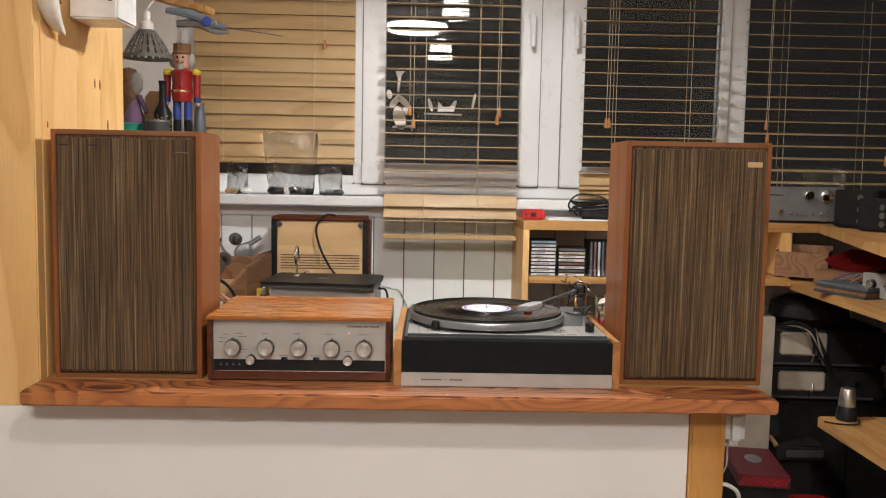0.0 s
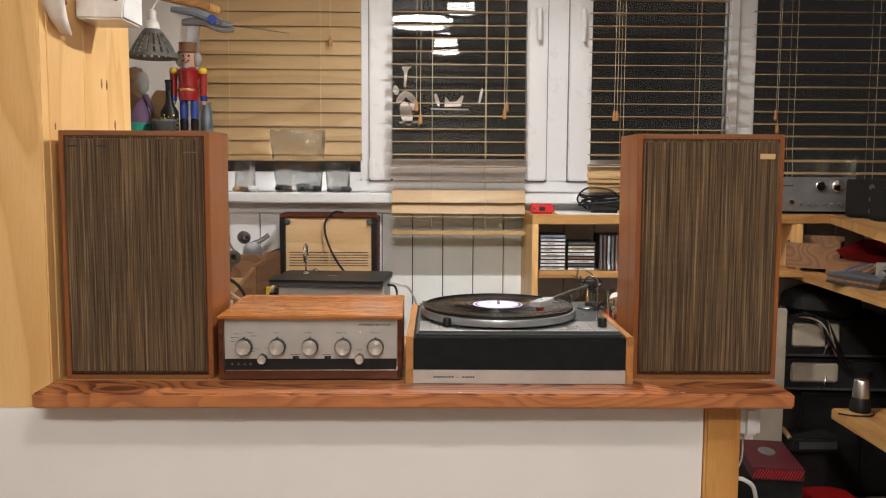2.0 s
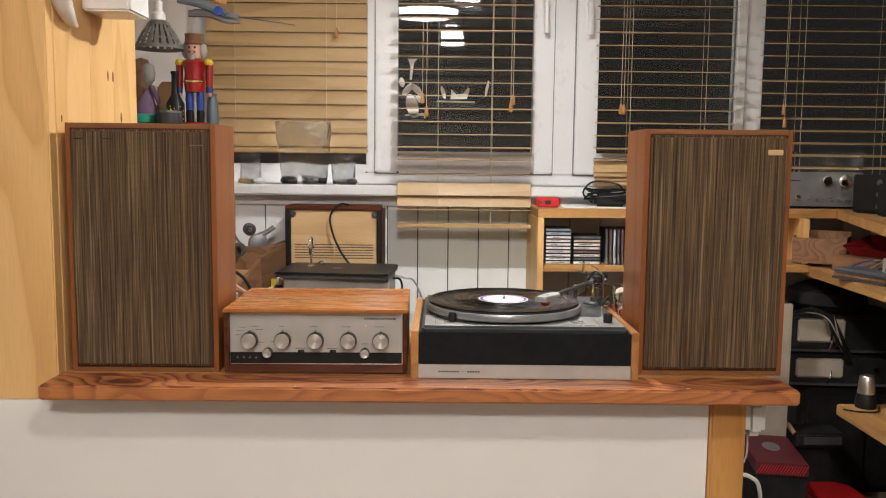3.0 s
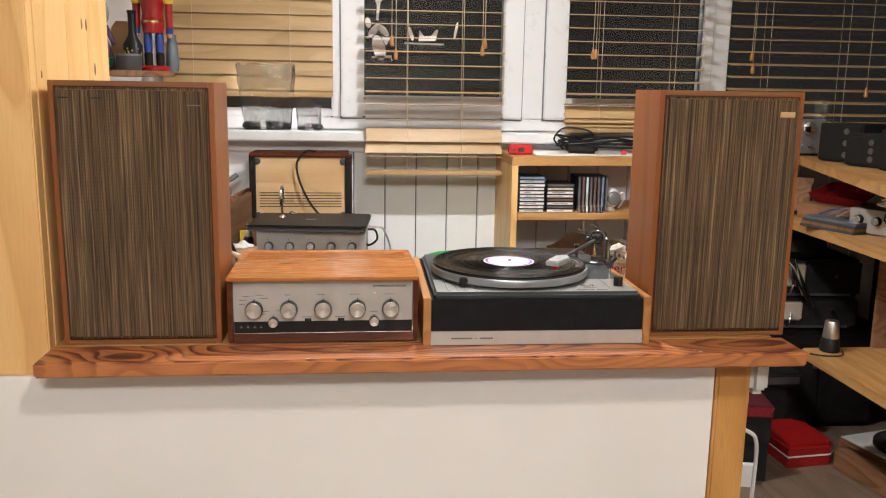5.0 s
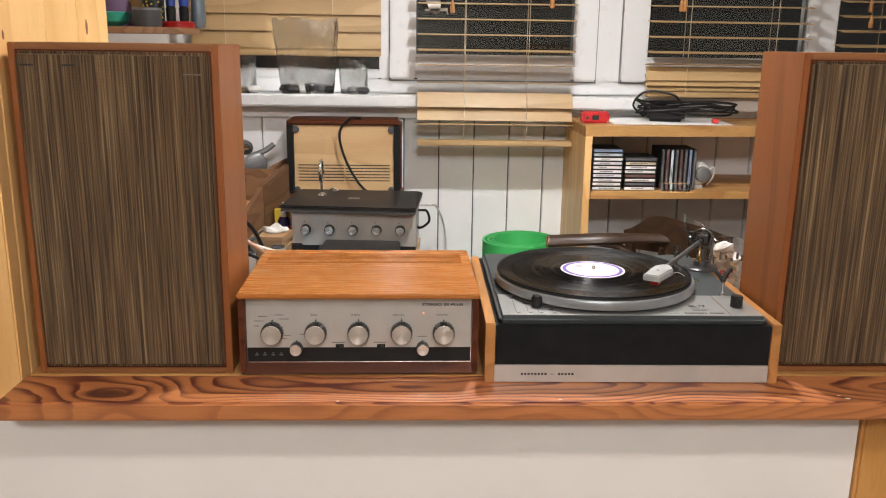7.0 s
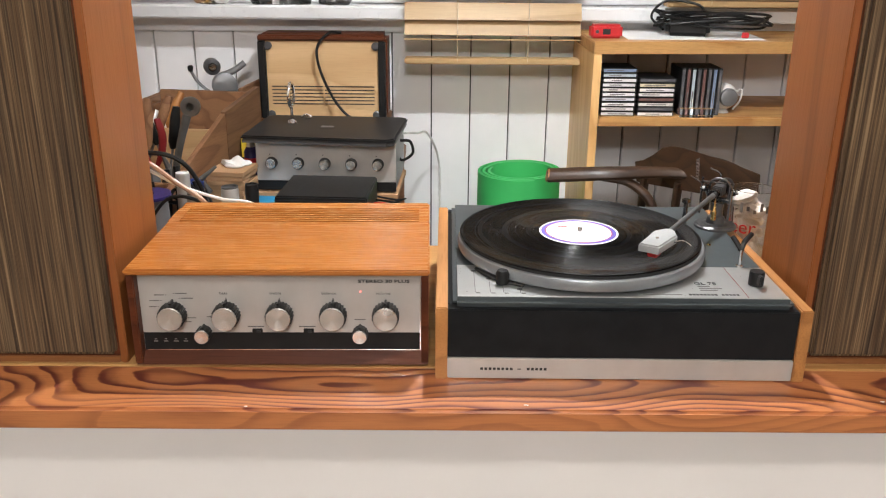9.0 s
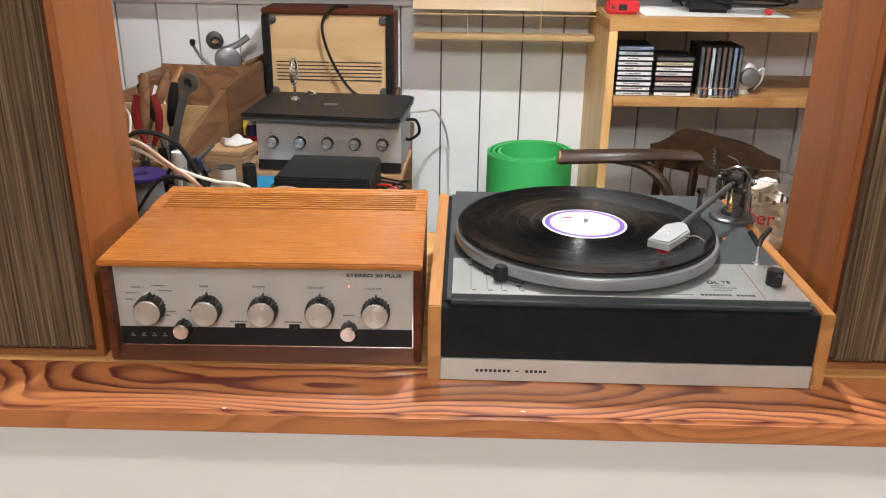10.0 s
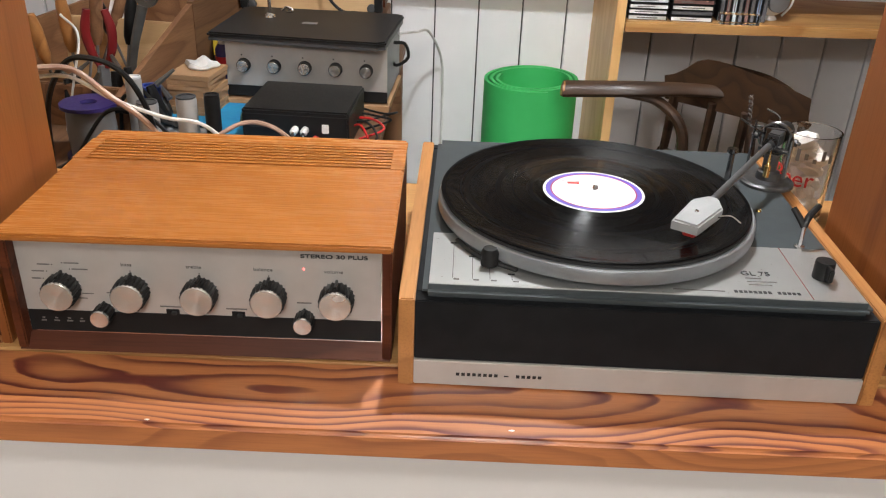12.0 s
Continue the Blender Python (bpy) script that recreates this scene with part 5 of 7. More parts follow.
part("mains_cable", T([(0.050, 0.02, rz1 + 0.003), (0.020, -0.012, rz1 + 0.004), (-0.010, -0.024, rz1 - 0.035), (0.000, -0.028, rz1 - 0.10), (0.035, -0.030, 0.055), (0.075, -0.035, 0.012), (0.115, -0.036, 0.008)], 0.0038, 8), M_black, radio, "black mains cable")


def five_knob_amp(name, x, y, z, rz, w, h, d, label, band=True):
    t = thing(name, (x, y, z), rz, label, "amplifier")
    part("body", B(-w, w, 0.004, d, 0.006, h, bevel=0.002), M_grey, t)
    fp = part("front_panel", B(-w - 0.001, w + 0.001, 0.0, 0.004, 0.026 if band else 0.004, h, bevel=0.001), M_alu_soft, t)
    if band:
        part("black_band", B(-w - 0.001, w + 0.001, 0.0003, 0.004, 0.004, 0.0258), M_black, t)
    for i in range(5):
        kx = -w * 0.78 + i * w * 1.53 / 4
        k = part("knob", L([(0.0135, 0), (0.0135, 0.004), (0.0125, 0.006), (0.0125, 0.013)], 24, (kx, 0, h * 0.58), "-y"), M_black, t, "black knob with a bright cap")
        part("cap", L([(0.0112, 0.012), (0.0112, 0.0155), (0.0104, 0.0163), (0, 0.0160)], 24, (0, 0, 0), "-y"), M_spun, k, m=pose(kx, 0, h * 0.58))
        part("tick", L([(0.0015, 0), (0.0013, 0.001)], 8, (kx - 0.004, 0.0, h * 0.58 + 0.019), "-y"), M_ink, fp)
    for sx in (-w + 0.02, w - 0.02):
        for sy in (0.03, d - 0.03):
            part("foot", L([(0.008, 0), (0.008, 0.007)], 12, (sx, sy, 0)), M_rubber, t)
    return t


a2 = five_knob_amp("amplifier", -0.256, 1.03, DZ + 0.012, -2.5, 0.160, 0.118, 0.22, "grey metal amplifier with five knobs under the laptop")
part("small_knob", L([(0.007, 0), (0.007, 0.016)], 16, (-0.086, 0, 0.018), "-y"), M_darkgrey, a2)
pad = whole("cork_pad", B(-0.165, 0.165, -0.01, 0.22, 0, 0.0115), M_card, "thin cardboard under the grey amplifier", "cardboard", (-0.256, 1.03, DZ + 0.0002), -2.5)
lp = thing("laptop", (-0.262, 1.125, DZ + 0.1305), -4.0, "closed black laptop lying askew on the amplifier", "laptop")
bm = P([(-0.172, -0.120), (0.158, -0.132), (0.174, -0.118), (0.176, 0.115), (0.160, 0.128), (-0.160, 0.125), (-0.172, 0.110)], 0.010, bevel=0.003)
part("base", bm, M_darkgrey, lp)
part("lid", P([(-0.174, -0.122), (0.160, -0.134), (0.176, -0.120), (0.178, 0.117), (0.162, 0.130), (-0.162, 0.127), (-0.174, 0.112)], 0.006, m=Matrix.Translation((0, 0, 0.0105)), bevel=0.003), M_black, lp)
part("badge", B(-0.014, 0.016, -0.014, 0.004, 0.0165, 0.0172), M_grey, lp)
mg = thing("chrome_magnifier", (-0.352, 1.165, DZ + 0.1475), 88, "round chrome magnifier standing edge-on on the laptop", "magnifier")
part("rim", T([(0.028 * math.cos(a), 0, 0.066 + 0.028 * math.sin(a)) for a in np.linspace(0, 2 * math.pi, 25).tolist()], 0.0042, 8, n=2), M_chrome, mg)
part("lens", L([(0.026, -0.001), (0.026, 0.001)], 28, (0, 0, 0.066), "-y"), M_clear, mg)
part("stem", L([(0.012, 0), (0.010, 0.004), (0.0035, 0.008), (0.0035, 0.040)], 14), M_chrome, mg)
whole("metal_clip", moved(T([(-0.012, 0, 0.004), (0, 0.002, 0.011), (0.013, 0, 0.004), (0.0, -0.008, 0.003)], 0.0025, 6), Matrix()), M_chrome, "small bright metal clip on the laptop", "clip", (-0.325, 1.21, DZ + 0.1475))

psu = thing("black_box", (-0.238, 0.80, DZ), -3, "black metal power supply box on the desk", "power supply")
part("body", B(-0.095, 0.095, 0.0, 0.17, 0.002, 0.068, bevel=0.003), M_black, psu)
part("lid_seam", B(-0.0955, 0.0955, -0.0005, 0.1705, 0.058, 0.0592), M_ink, psu)
for i, m_ in enumerate((M_white, M_white, M_red)):
    p_ = part("plug", L([(0.0065, 0), (0.0065, 0.016), (0.003, 0.020)], 14, (0.000 + i * 0.018, 0.0, 0.034 - 0.016 * (i == 2)), "-y"), m_, psu)
    part("lead", T([(0.000 + i * 0.018, -0.018, 0.034 - 0.016 * (i == 2)), (0.002 + i * 0.02, -0.05, 0.015), (0.01 + i * 0.025, -0.10, 0.004)], 0.0028, 6), (M_black, M_black, M_red)[i], p_)
part("switch", B(0.048, 0.060, -0.004, 0.0, 0.030, 0.046, bevel=0.001), M_white, psu)
part("socket", B(-0.080, -0.055, -0.001, 0.001, 0.034, 0.048), M_ink, psu)
whole("cutting_mat", B(-0.19, 0.16, -0.26, 0.24, 0.0, 0.003, bevel=0.001), M_bluemat, "blue cutting mat on the desk", "cutting mat", (-0.33, 0.98, DZ + 0.0002), -5)


def cable(name, pts, r, m_, label, n=8):
    return whole(name, T(pts, r, 7, n), m_, label, "cable")


cable("white_cable", [(-0.085, 1.20, 0.775), (-0.055, 1.35, 0.745), (-0.03, 1.48, 0.715), (0.0, 1.585, 0.62), (0.006, 1.603, 0.50), (0.004, 1.60, 0.30), (0.0, 1.60, 0.01)], 0.0032, M_white, "white cable running from the amplifier down the wall")
cable("black_cable", [(-0.088, 1.10, 0.78), (-0.066, 1.11, 0.775), (-0.060, 1.12, 0.745), (-0.085, 1.13, 0.725), (-0.10, 1.15, 0.735)], 0.0035, M_black, "black cable looping beside the grey amplifier")
for i in range(5):
    x_ = -0.125 + 0.008 * i
    cable("test_lead", [(-0.15, 0.86 + 0.03 * i, DZ + 0.02), (x_, 0.83 + 0.03 * i, DZ + 0.035 - 0.004 * i), (x_ + 0.02, 0.78 + 0.05 * i, DZ + 0.012), (-0.13, 0.74 + 0.05 * i, DZ + 0.006)], 0.0022,
          (M_red, M_black, M_red, M_black, M_black)[i], ("red" if i in (0, 2) else "black") + " test lead tangled on the desk")
cable("speaker_wire", [(-0.47, 0.172, 0.92), (-0.50, 0.35, 0.905), (-0.485, 0.50, 0.876), (-0.43, 0.50, 0.838), (-0.385, 0.50, 0.803), (-0.34, 0.53, 0.72), (-0.30, 0.60, 0.664)], 0.0042, M_copper, "pinkish speaker wire from the loudspeaker to the desk")
cable("white_wire", [(-0.46, 0.172, 0.88), (-0.51, 0.36, 0.885), (-0.492, 0.50, 0.865), (-0.43, 0.505, 0.833), (-0.36, 0.50, 0.812), (-0.305, 0.505, 0.800), (-0.27, 0.58, 0.72), (-0.24, 0.66, 0.664)], 0.0028, M_white, "white wire from the loudspeaker to the desk")
cable("black_loop", [(-0.58, 0.60, 0.664), (-0.55, 0.56, 0.80), (-0.51, 0.55, 0.868), (-0.47, 0.55, 0.876), (-0.432, 0.555, 0.856), (-0.408, 0.56, 0.81), (-0.40, 0.58, 0.74), (-0.40, 0.62, 0.664)], 0.0042, M_black, "black cable looping over the desk clutter")
cable("black_loop", [(-0.60, 0.64, 0.664), (-0.55, 0.62, 0.70), (-0.49, 0.62, 0.775), (-0.43, 0.62, 0.77), (-0.39, 0.62, 0.73), (-0.36, 0.64, 0.664)], 0.0033, M_black, "black cable looping over the desk clutter")
cable("speaker_wire", [(-0.42, 0.66, 0.664), (-0.37, 0.665, 0.70), (-0.31, 0.70, 0.735), (-0.26, 0.72, 0.725), (-0.20, 0.70, 0.69), (-0.15, 0.70, 0.664)], 0.0038, M_copper, "pinkish speaker wire across the desk")
cable("white_loop", [(-0.66, 0.88, 0.86), (-0.625, 0.86, 0.83), (-0.635, 0.84, 0.76), (-0.66, 0.83, 0.663)], 0.0022, M_white, "thin white wire loop among the tools")


def can(x, y, r, h, m_, label, lid=M_grey):
    t = thing("metal_can", (x, y, DZ), 0, label, "capacitor")
    part("body", L([(r * 0.96, 0), (r, 0.002), (r, h - 0.004), (r * 0.95, h)], 24), m_, t)
    part("rim", L([(r * 0.95, h), (r * 0.97, h + 0.0025), (r * 0.8, h + 0.0025), (r * 0.8, h + 0.0005), (0, h + 0.0005)], 24), lid, t)
    return t


can(-0.405, 0.735, 0.017, 0.105, M_alu_soft, "tall aluminium capacitor can on the desk", M_darkgrey)
can(-0.362, 0.735, 0.013, 0.110, M_black, "tall black capacitor can on the desk", M_black)
can(-0.475, 0.745, 0.018, 0.090, M_alu_soft, "short aluminium capacitor can on the desk", M_darkgrey)
can(-0.515, 0.80, 0.014, 0.115, M_alu_soft, "tall aluminium capacitor can on the desk", M_white)
tp = thing("tape_roll", (-0.512, 0.865, DZ), 0, "bright blue tape roll on the desk", "tape")
part("roll", L([(0.018, 0), (0.020, 0.003), (0.020, 0.080), (0.018, 0.083), (0.011, 0.083), (0.011, 0.075), (0, 0.075)], 24), M_cobalt, tp)
wr = thing("wire_spool", (-0.565, 0.725, DZ), 0, "violet wire spool on the desk", "spool")
part("flange", L([(0.046, 0.0), (0.046, 0.006)], 32), M_violet, wr)
part("flange", L([(0.046, 0.088), (0.046, 0.094), (0.014, 0.094), (0.012, 0.088)], 32), M_violet, wr)
part("winding", L([(0.038, 0.006), (0.040, 0.045), (0.038, 0.088)], 32), M_grey, wr)
gl2 = thing("green_lens", (-0.335, 0.905, DZ + 0.0035), 0, "dark green plastic lump on the blue mat", "lump")
part("body", L([(0.022, 0), (0.028, 0.008), (0.026, 0.018), (0.012, 0.026), (0, 0.027)], 12), plain("dark_green", (0.05, 0.065, 0.02)), gl2)
for i in range(8):
    whole("paper_packet", B(-0.042, 0.042, -0.045, 0.05, 0, 0.0098, bevel=0.001), M_card, "brown paper packet in a stack on the desk", "packet",
          (-0.462 + 0.002 * math.sin(i * 2.1), 0.985, DZ + 0.0002 + i * 0.0101), -6 + 3 * math.sin(i * 1.7), "stack of brown packets")
bm = L([(0.024, 0), (0.027, 0.004), (0.024, 0.010), (0.016, 0.014), (0.008, 0.017), (0, 0.018)], 22)
for v in bm.verts:  # crumpled
    v.co.x *= 1.15 + 0.25 * math.sin(v.co.y * 160)
    v.co.z *= 1.0 + 0.30 * math.sin(v.co.x * 170 + v.co.y * 120)
whole("crumpled_tissue", bm, M_white, "crumpled white tissue on the brown packets", "tissue", (-0.455, 1.0, DZ + 0.0811))
dr = thing("dropper_bottle", (-0.458, 1.17, DZ), 0, "small purple bottle with a white nozzle on the desk", "bottle")
part("body", L([(0.016, 0), (0.017, 0.003), (0.017, 0.075), (0.011, 0.086)], 20), M_violet, dr)
part("nozzle", L([(0.010, 0.086), (0.009, 0.098), (0.005, 0.104), (0.004, 0.125)], 16), M_white, dr)
part("label", L([(0.0172, 0.03), (0.0172, 0.06)], 20), M_redcloth, dr)
yb = thing("yellow_box", (-0.472, 1.225, DZ), 8, "small yellow and black box on the desk", "box")
part("carton", B(-0.02, 0.02, -0.015, 0.015, 0, 0.095, bevel=0.001), M_yellow, yb)
part("band", B(-0.0204, 0.0204, -0.0154, 0.0154, 0.03, 0.05), M_black, yb)

# tool crate
cr = thing("tool_crate", (-0.655, 1.10, DZ), -8, "open brown wooden tool crate full of tools on the desk", "crate")
SIDE = Matrix(((0, 0, 1, 0.130), (1, 0, 0, 0), (0, 1, 0, 0), (0, 0, 0, 1)))
part("side", P([(-0.26, 0), (0.06, 0), (0.06, 0.172), (-0.26, 0.072)], 0.012, m=SIDE), M_crate, cr)
part("side", P([(0.062, 0), (0.30, 0), (0.30, 0.20), (0.062, 0.176)], 0.013, m=SIDE), M_crate_dark, cr)
part("side", B(-0.142, -0.130, -0.24, 0.30, 0, 0.15, bevel=0.002), M_crate, cr)
part("end", B(-0.1298, 0.1298, 0.288, 0.30, 0, 0.185, bevel=0.002), M_crate, cr)
part("end", B(-0.1298, 0.1298, -0.24, -0.228, 0, 0.08, bevel=0.002), M_crate, cr)
part("divider", B(-0.1298, 0.1298, 0.02, 0.03, 0.004, 0.14, bevel=0.002), M_ply, cr)
part("bottom", B(-0.1298, 0.1298, -0.2278, 0.2878, 0, 0.008), M_ply, cr)
bx2 = thing("back_crate", (-0.66, 1.495, DZ), -6, "dark wooden box with metal parts on it, against the wall", "crate")
part("body", B(-0.15, 0.135, -0.07, 0.10, 0, 0.150, bevel=0.003), M_crate, bx2)
part("batten", B(-0.15, 0.135, -0.084, -0.0705, 0.120, 0.150, bevel=0.002), M_crate, bx2)
part("side_board", B(0.136, 0.148, -0.084, 0.10, 0, 0.190, bevel=0.002), M_crate, bx2)


pl_ = thing("pliers", (-0.605, 0.90, DZ + 0.002), 0, "combination pliers with dark red handles standing in the crate", "pliers")
for s in (-1, 1):
    part("handle", T([(s * 0.006, 0, 0.10), (s * 0.020, 0, 0.135), (s * 0.024, 0, 0.17), (s * 0.016, 0, 0.205)], [0.005, 0.0085, 0.009, 0.007], 10, flat=0.8), M_pliers, pl_)
part("jaws", T([(0, 0, 0.0), (0, 0, 0.05), (0, 0, 0.105)], [0.006, 0.013, 0.010], 8, flat=0.5), M_grey, pl_)
wr2 = thing("spanner", (-0.555, 0.955, DZ + 0.02), 0, "dark steel ring spanner leaning in the crate", "spanner")
part("shaft", T([(-0.035, 0, 0), (-0.015, 0.01, 0.10), (0.008, 0.02, 0.18)], [0.010, 0.009, 0.011], 8, flat=0.5), M_darkmetal, wr2)
ring_ = moved(L([(0.009, -0.006), (0.021, -0.006), (0.022, 0.0), (0.021, 0.006), (0.009, 0.006), (0.009, -0.006)], 24, (0.016, 0.024, 0.198), "-y"), Matrix())
part("ring", ring_, M_darkmetal, wr2)
for i, (x, y, ln, lean, m_, nm) in enumerate(((-0.66, 0.92, 0.22, -3, M_cheek, "wooden handle"), (-0.645, 0.95, 0.23, 5, M_crate, "brown handle"), (-0.69, 0.90, 0.19, -8, M_cheek, "wooden handle"),
                                               (-0.62, 1.02, 0.20, 9, M_black, "black handle"), (-0.69, 1.0, 0.20, 12, M_redgloss, "red handle"), (-0.71, 1.10, 0.22, 20, M_crate, "wooden handle"),
                                               (-0.64, 1.12, 0.19, -14, M_black, "black handle"), (-0.73, 1.2, 0.22, 25, M_cheek, "wooden handle"))):
    sd = thing("screwdriver", (x, y, DZ + 0.010), 0, f"tool with a {nm} standing in the crate", "hand tool", "tools in the crate")
    mm = pose(0, 0, 0, -lean * 0.6, lean, 0)
    part("blade", moved(L([(0.003, 0), (0.003, ln * 0.55)], 8), mm), M_grey, sd)
    part("handle", moved(L([(0.006, ln * 0.52), (0.011, ln * 0.6), (0.012, ln * 0.85), (0.008, ln)], 14), mm), m_, sd)
kn = thing("stripped_motor", (-0.598, 1.470, DZ + 0.1505), 20, "grey metal motor part with levers on the wooden box", "motor")
part("body", L([(0.030, -0.02), (0.034, -0.012), (0.034, 0.014), (0.022, 0.020)], 24, (0.012, 0, 0.036), "-y"), M_grey, kn)
part("wheel", L([(0.022, -0.012), (0.022, 0.014), (0.012, 0.020), (0.008, 0.004)], 24, (-0.018, 0.0, 0.088), "-y"), M_darkgrey, kn)
part("hub", L([(0.009, 0.0), (0.009, 0.024), (0, 0.0245)], 16, (-0.018, 0.0, 0.088), "-y"), M_chrome, kn)
part("arm", T([(-0.075, -0.01, 0.080), (-0.055, -0.012, 0.045), (-0.02, -0.014, 0.018), (0.03, -0.014, 0.012)], 0.004, 8), M_grey, kn)
part("stem", T([(-0.002, 0, 0.06), (0.04, 0.0, 0.075), (0.07, 0, 0.095)], 0.0085, 10), M_grey, kn)
part("pin", L([(0.006, 0), (0.008, 0.012), (0.005, 0.016)], 10, (-0.075, -0.01, 0.078)), M_black, kn)
part("foot", B(-0.05, 0.05, -0.03, 0.03, 0, 0.012, bevel=0.003), M_darkgrey, kn)
rk = random.Random(11)
for i in range(9):  # black clips, grips and coils packed round the pliers
    x_, y_ = -0.66 + 0.022 * i, 0.835 + rk.uniform(0, 0.07)
    hk = rk.uniform(0.05, 0.115)
    cp = thing("black_clip", (x_, y_, DZ), rk.uniform(-40, 40), "black plastic tool grip packed among the pliers", "tool grip", "black grips on the desk")
    part("grip", T([(0, 0, 0.006), (rk.uniform(-0.01, 0.01), 0, hk * 0.5), (rk.uniform(-0.02, 0.02), 0.005, hk)], [0.011, 0.014, 0.009], 9, flat=0.7), M_black, cp)
    part("jaw", T([(rk.uniform(-0.02, 0.02), 0.005, hk), (rk.uniform(-0.03, 0.03), 0.008, hk + 0.025)], [0.006, 0.003], 6, curve=False), M_darkmetal, cp)
for i in range(5):
    cable("black_wire", [(-0.64 + 0.03 * i, 0.80, 0.664), (-0.60 + 0.02 * i, 0.79 + 0.01 * i, 0.70 + 0.012 * i), (-0.53 + 0.02 * i, 0.80, 0.715 - 0.006 * i), (-0.47 + 0.02 * i, 0.81, 0.69), (-0.44 + 0.012 * i, 0.79, 0.664)], 0.0035,
          M_black, "black wire curling over the desk")
whole("grey_tube", L([(0.013, 0), (0.014, 0.004), (0.014, 0.115), (0.010, 0.12)], 20, axis="x"), M_grey, "grey metal tube lying on the desk", "tube", (-0.50, 0.80, DZ + 0.0145), 4)
whole("paper_scrap", P([(-0.02, 0), (0.02, 0.006), (0.014, 0.05), (-0.002, 0.058)], 0.0006, m=pose(0, 0, 0, 70, 0, 20)), M_paper, "white paper scrap stuck among the tools", "paper", (-0.665, 1.13, DZ + 0.125))

# ---- green roll ----
gr = bmesh.new()
turns, npt = 2.35, 120
inner_, outer_ = [], []
for k in range(npt):
    a = 2 * math.pi * turns * k / (npt - 1) + 2.4
    r = 0.081 + 0.0140 * (a - 2.4) / (2 * math.pi)
    r += 0.006 * math.sin(2 * a + 0.6)
    inner_.append((r * math.cos(a), r * math.sin(a)))
    outer_.append(((r + 0.0075) * math.cos(a), (r + 0.0075) * math.sin(a)))
va = [[gr.verts.new((x, y, z)) for x, y in inner_] for z in (0, 0.640)]
vb = [[gr.verts.new((x, y, z)) for x, y in outer_] for z in (0, 0.640)]
for k in range(npt - 1):
    gr.faces.new((va[0][k], va[0][k + 1], va[1][k + 1], va[1][k]))
    gr.faces.new((vb[0][k + 1], vb[0][k], vb[1][k], vb[1][k + 1]))
    gr.faces.new((va[1][k], va[1][k + 1], vb[1][k + 1], vb[1][k]))
    gr.faces.new((va[0][k + 1], va[0][k], vb[0][k], vb[0][k + 1]))
for k in (0, npt - 1):
    gr.faces.new((va[0][k], va[1][k], vb[1][k], vb[0][k]))
whole("foam_roll", gr, M_green, "rolled up sheet of bright green foam standing on the floor", "foam roll", (0.226, 1.395, -0.005), 20)

# ---- bentwood armchair ----
ch = thing("armchair", (0, 0, 0), 0, "dark bentwood armchair with a curved back rail, turned from the counter", "chair")
ch.matrix_basis = pose(0.655, 1.150, -0.005) @ Matrix.Diagonal((1.12, 1.12, 0.93, 1))
part("seat", L([(0.155, 0.435), (0.168, 0.442), (0.168, 0.462), (0.160, 0.468), (0, 0.462)], 40, (-0.05, 0.11, 0)), M_bent, ch)
part("seat_ring", L([(0.150, 0.405), (0.160, 0.41), (0.160, 0.434), (0.150, 0.4345)], 40, (-0.05, 0.11, 0)), M_bent, ch)
rail_ = [(-0.345, -0.015, 0.746), (-0.22, -0.045, 0.762), (-0.10, -0.04, 0.764), (0.0, -0.055, 0.76)]
ar_ = part("armrest", T(rail_, [0.020, 0.019, 0.015, 0.013], 12, flat=0.72), M_bent, ch)
part("worn_end", moved(L([(0.017, 0.0), (0.0165, 0.003), (0, 0.004)], 14), pose(-0.345, -0.015, 0.746, 0, -82, 0)), M_cheek, ar_, "pale worn end of the armrest")
part("armrest", T([(0.04, 0.30, 0.706), (0.10, 0.18, 0.715), (0.11, 0.03, 0.72), (0.06, -0.150, 0.73)], [0.019, 0.020, 0.016, 0.014], 12, flat=0.72), M_bent, ch)
bm = bmesh.new()  # bowed back rail
nb = 18
cols = []
for k in range(nb):
    f = k / (nb - 1)
    bow = 0.035 * math.sin(math.pi * f)
    x, y = -0.140 + 0.180 * f + bow * 0.7, 0.035 - 0.205 * f - bow * 0.7
    rise = 0.062 * min(1.0, f / 0.2) ** 1.5 * (1 - 0.55 * max(0.0, f - 0.2))
    z0_, z1_ = 0.715 + 0.020 * f, 0.768 + rise
    cols.append([bm.verts.new(p) for p in ((x, y, z0_), (x - 0.006, y + 0.006, z1_), (x + 0.010, y - 0.012, z1_ + 0.002), (x + 0.014, y - 0.014, z0_))])
for a_, b_ in zip(cols, cols[1:]):
    for k in range(4):
        bm.faces.new((a_[k], a_[(k + 1) % 4], b_[(k + 1) % 4], b_[k]))
bm.faces.new(cols[0][::-1])
bm.faces.new(cols[-1])
bmesh.ops.bevel(bm, geom=[e for e in bm.edges if e.calc_face_angle(0) > 0.9], offset=0.005, segments=2, affect="EDGES", clamp_overlap=True)
part("back_rail", bm, M_bent, ch)
for f in (0.03, 0.26, 0.48, 0.70, 0.95):
    bow = 0.035 * math.sin(math.pi * f)
    px, py = -0.133 + 0.180 * f + bow * 0.7, 0.028 - 0.205 * f - bow * 0.7
    part("back_slat", T([(px, py, 0.738), (px - 0.002, py + 0.012, 0.60), (px - 0.004, py + 0.05, 0.455)], [0.015, 0.013, 0.012], 8, flat=0.5), M_bent, ch)
part("lower_rail", T([(-0.135, 0.04, 0.585), (-0.03, -0.055, 0.580), (0.05, -0.150, 0.585)], 0.010, 8), M_bent, ch)
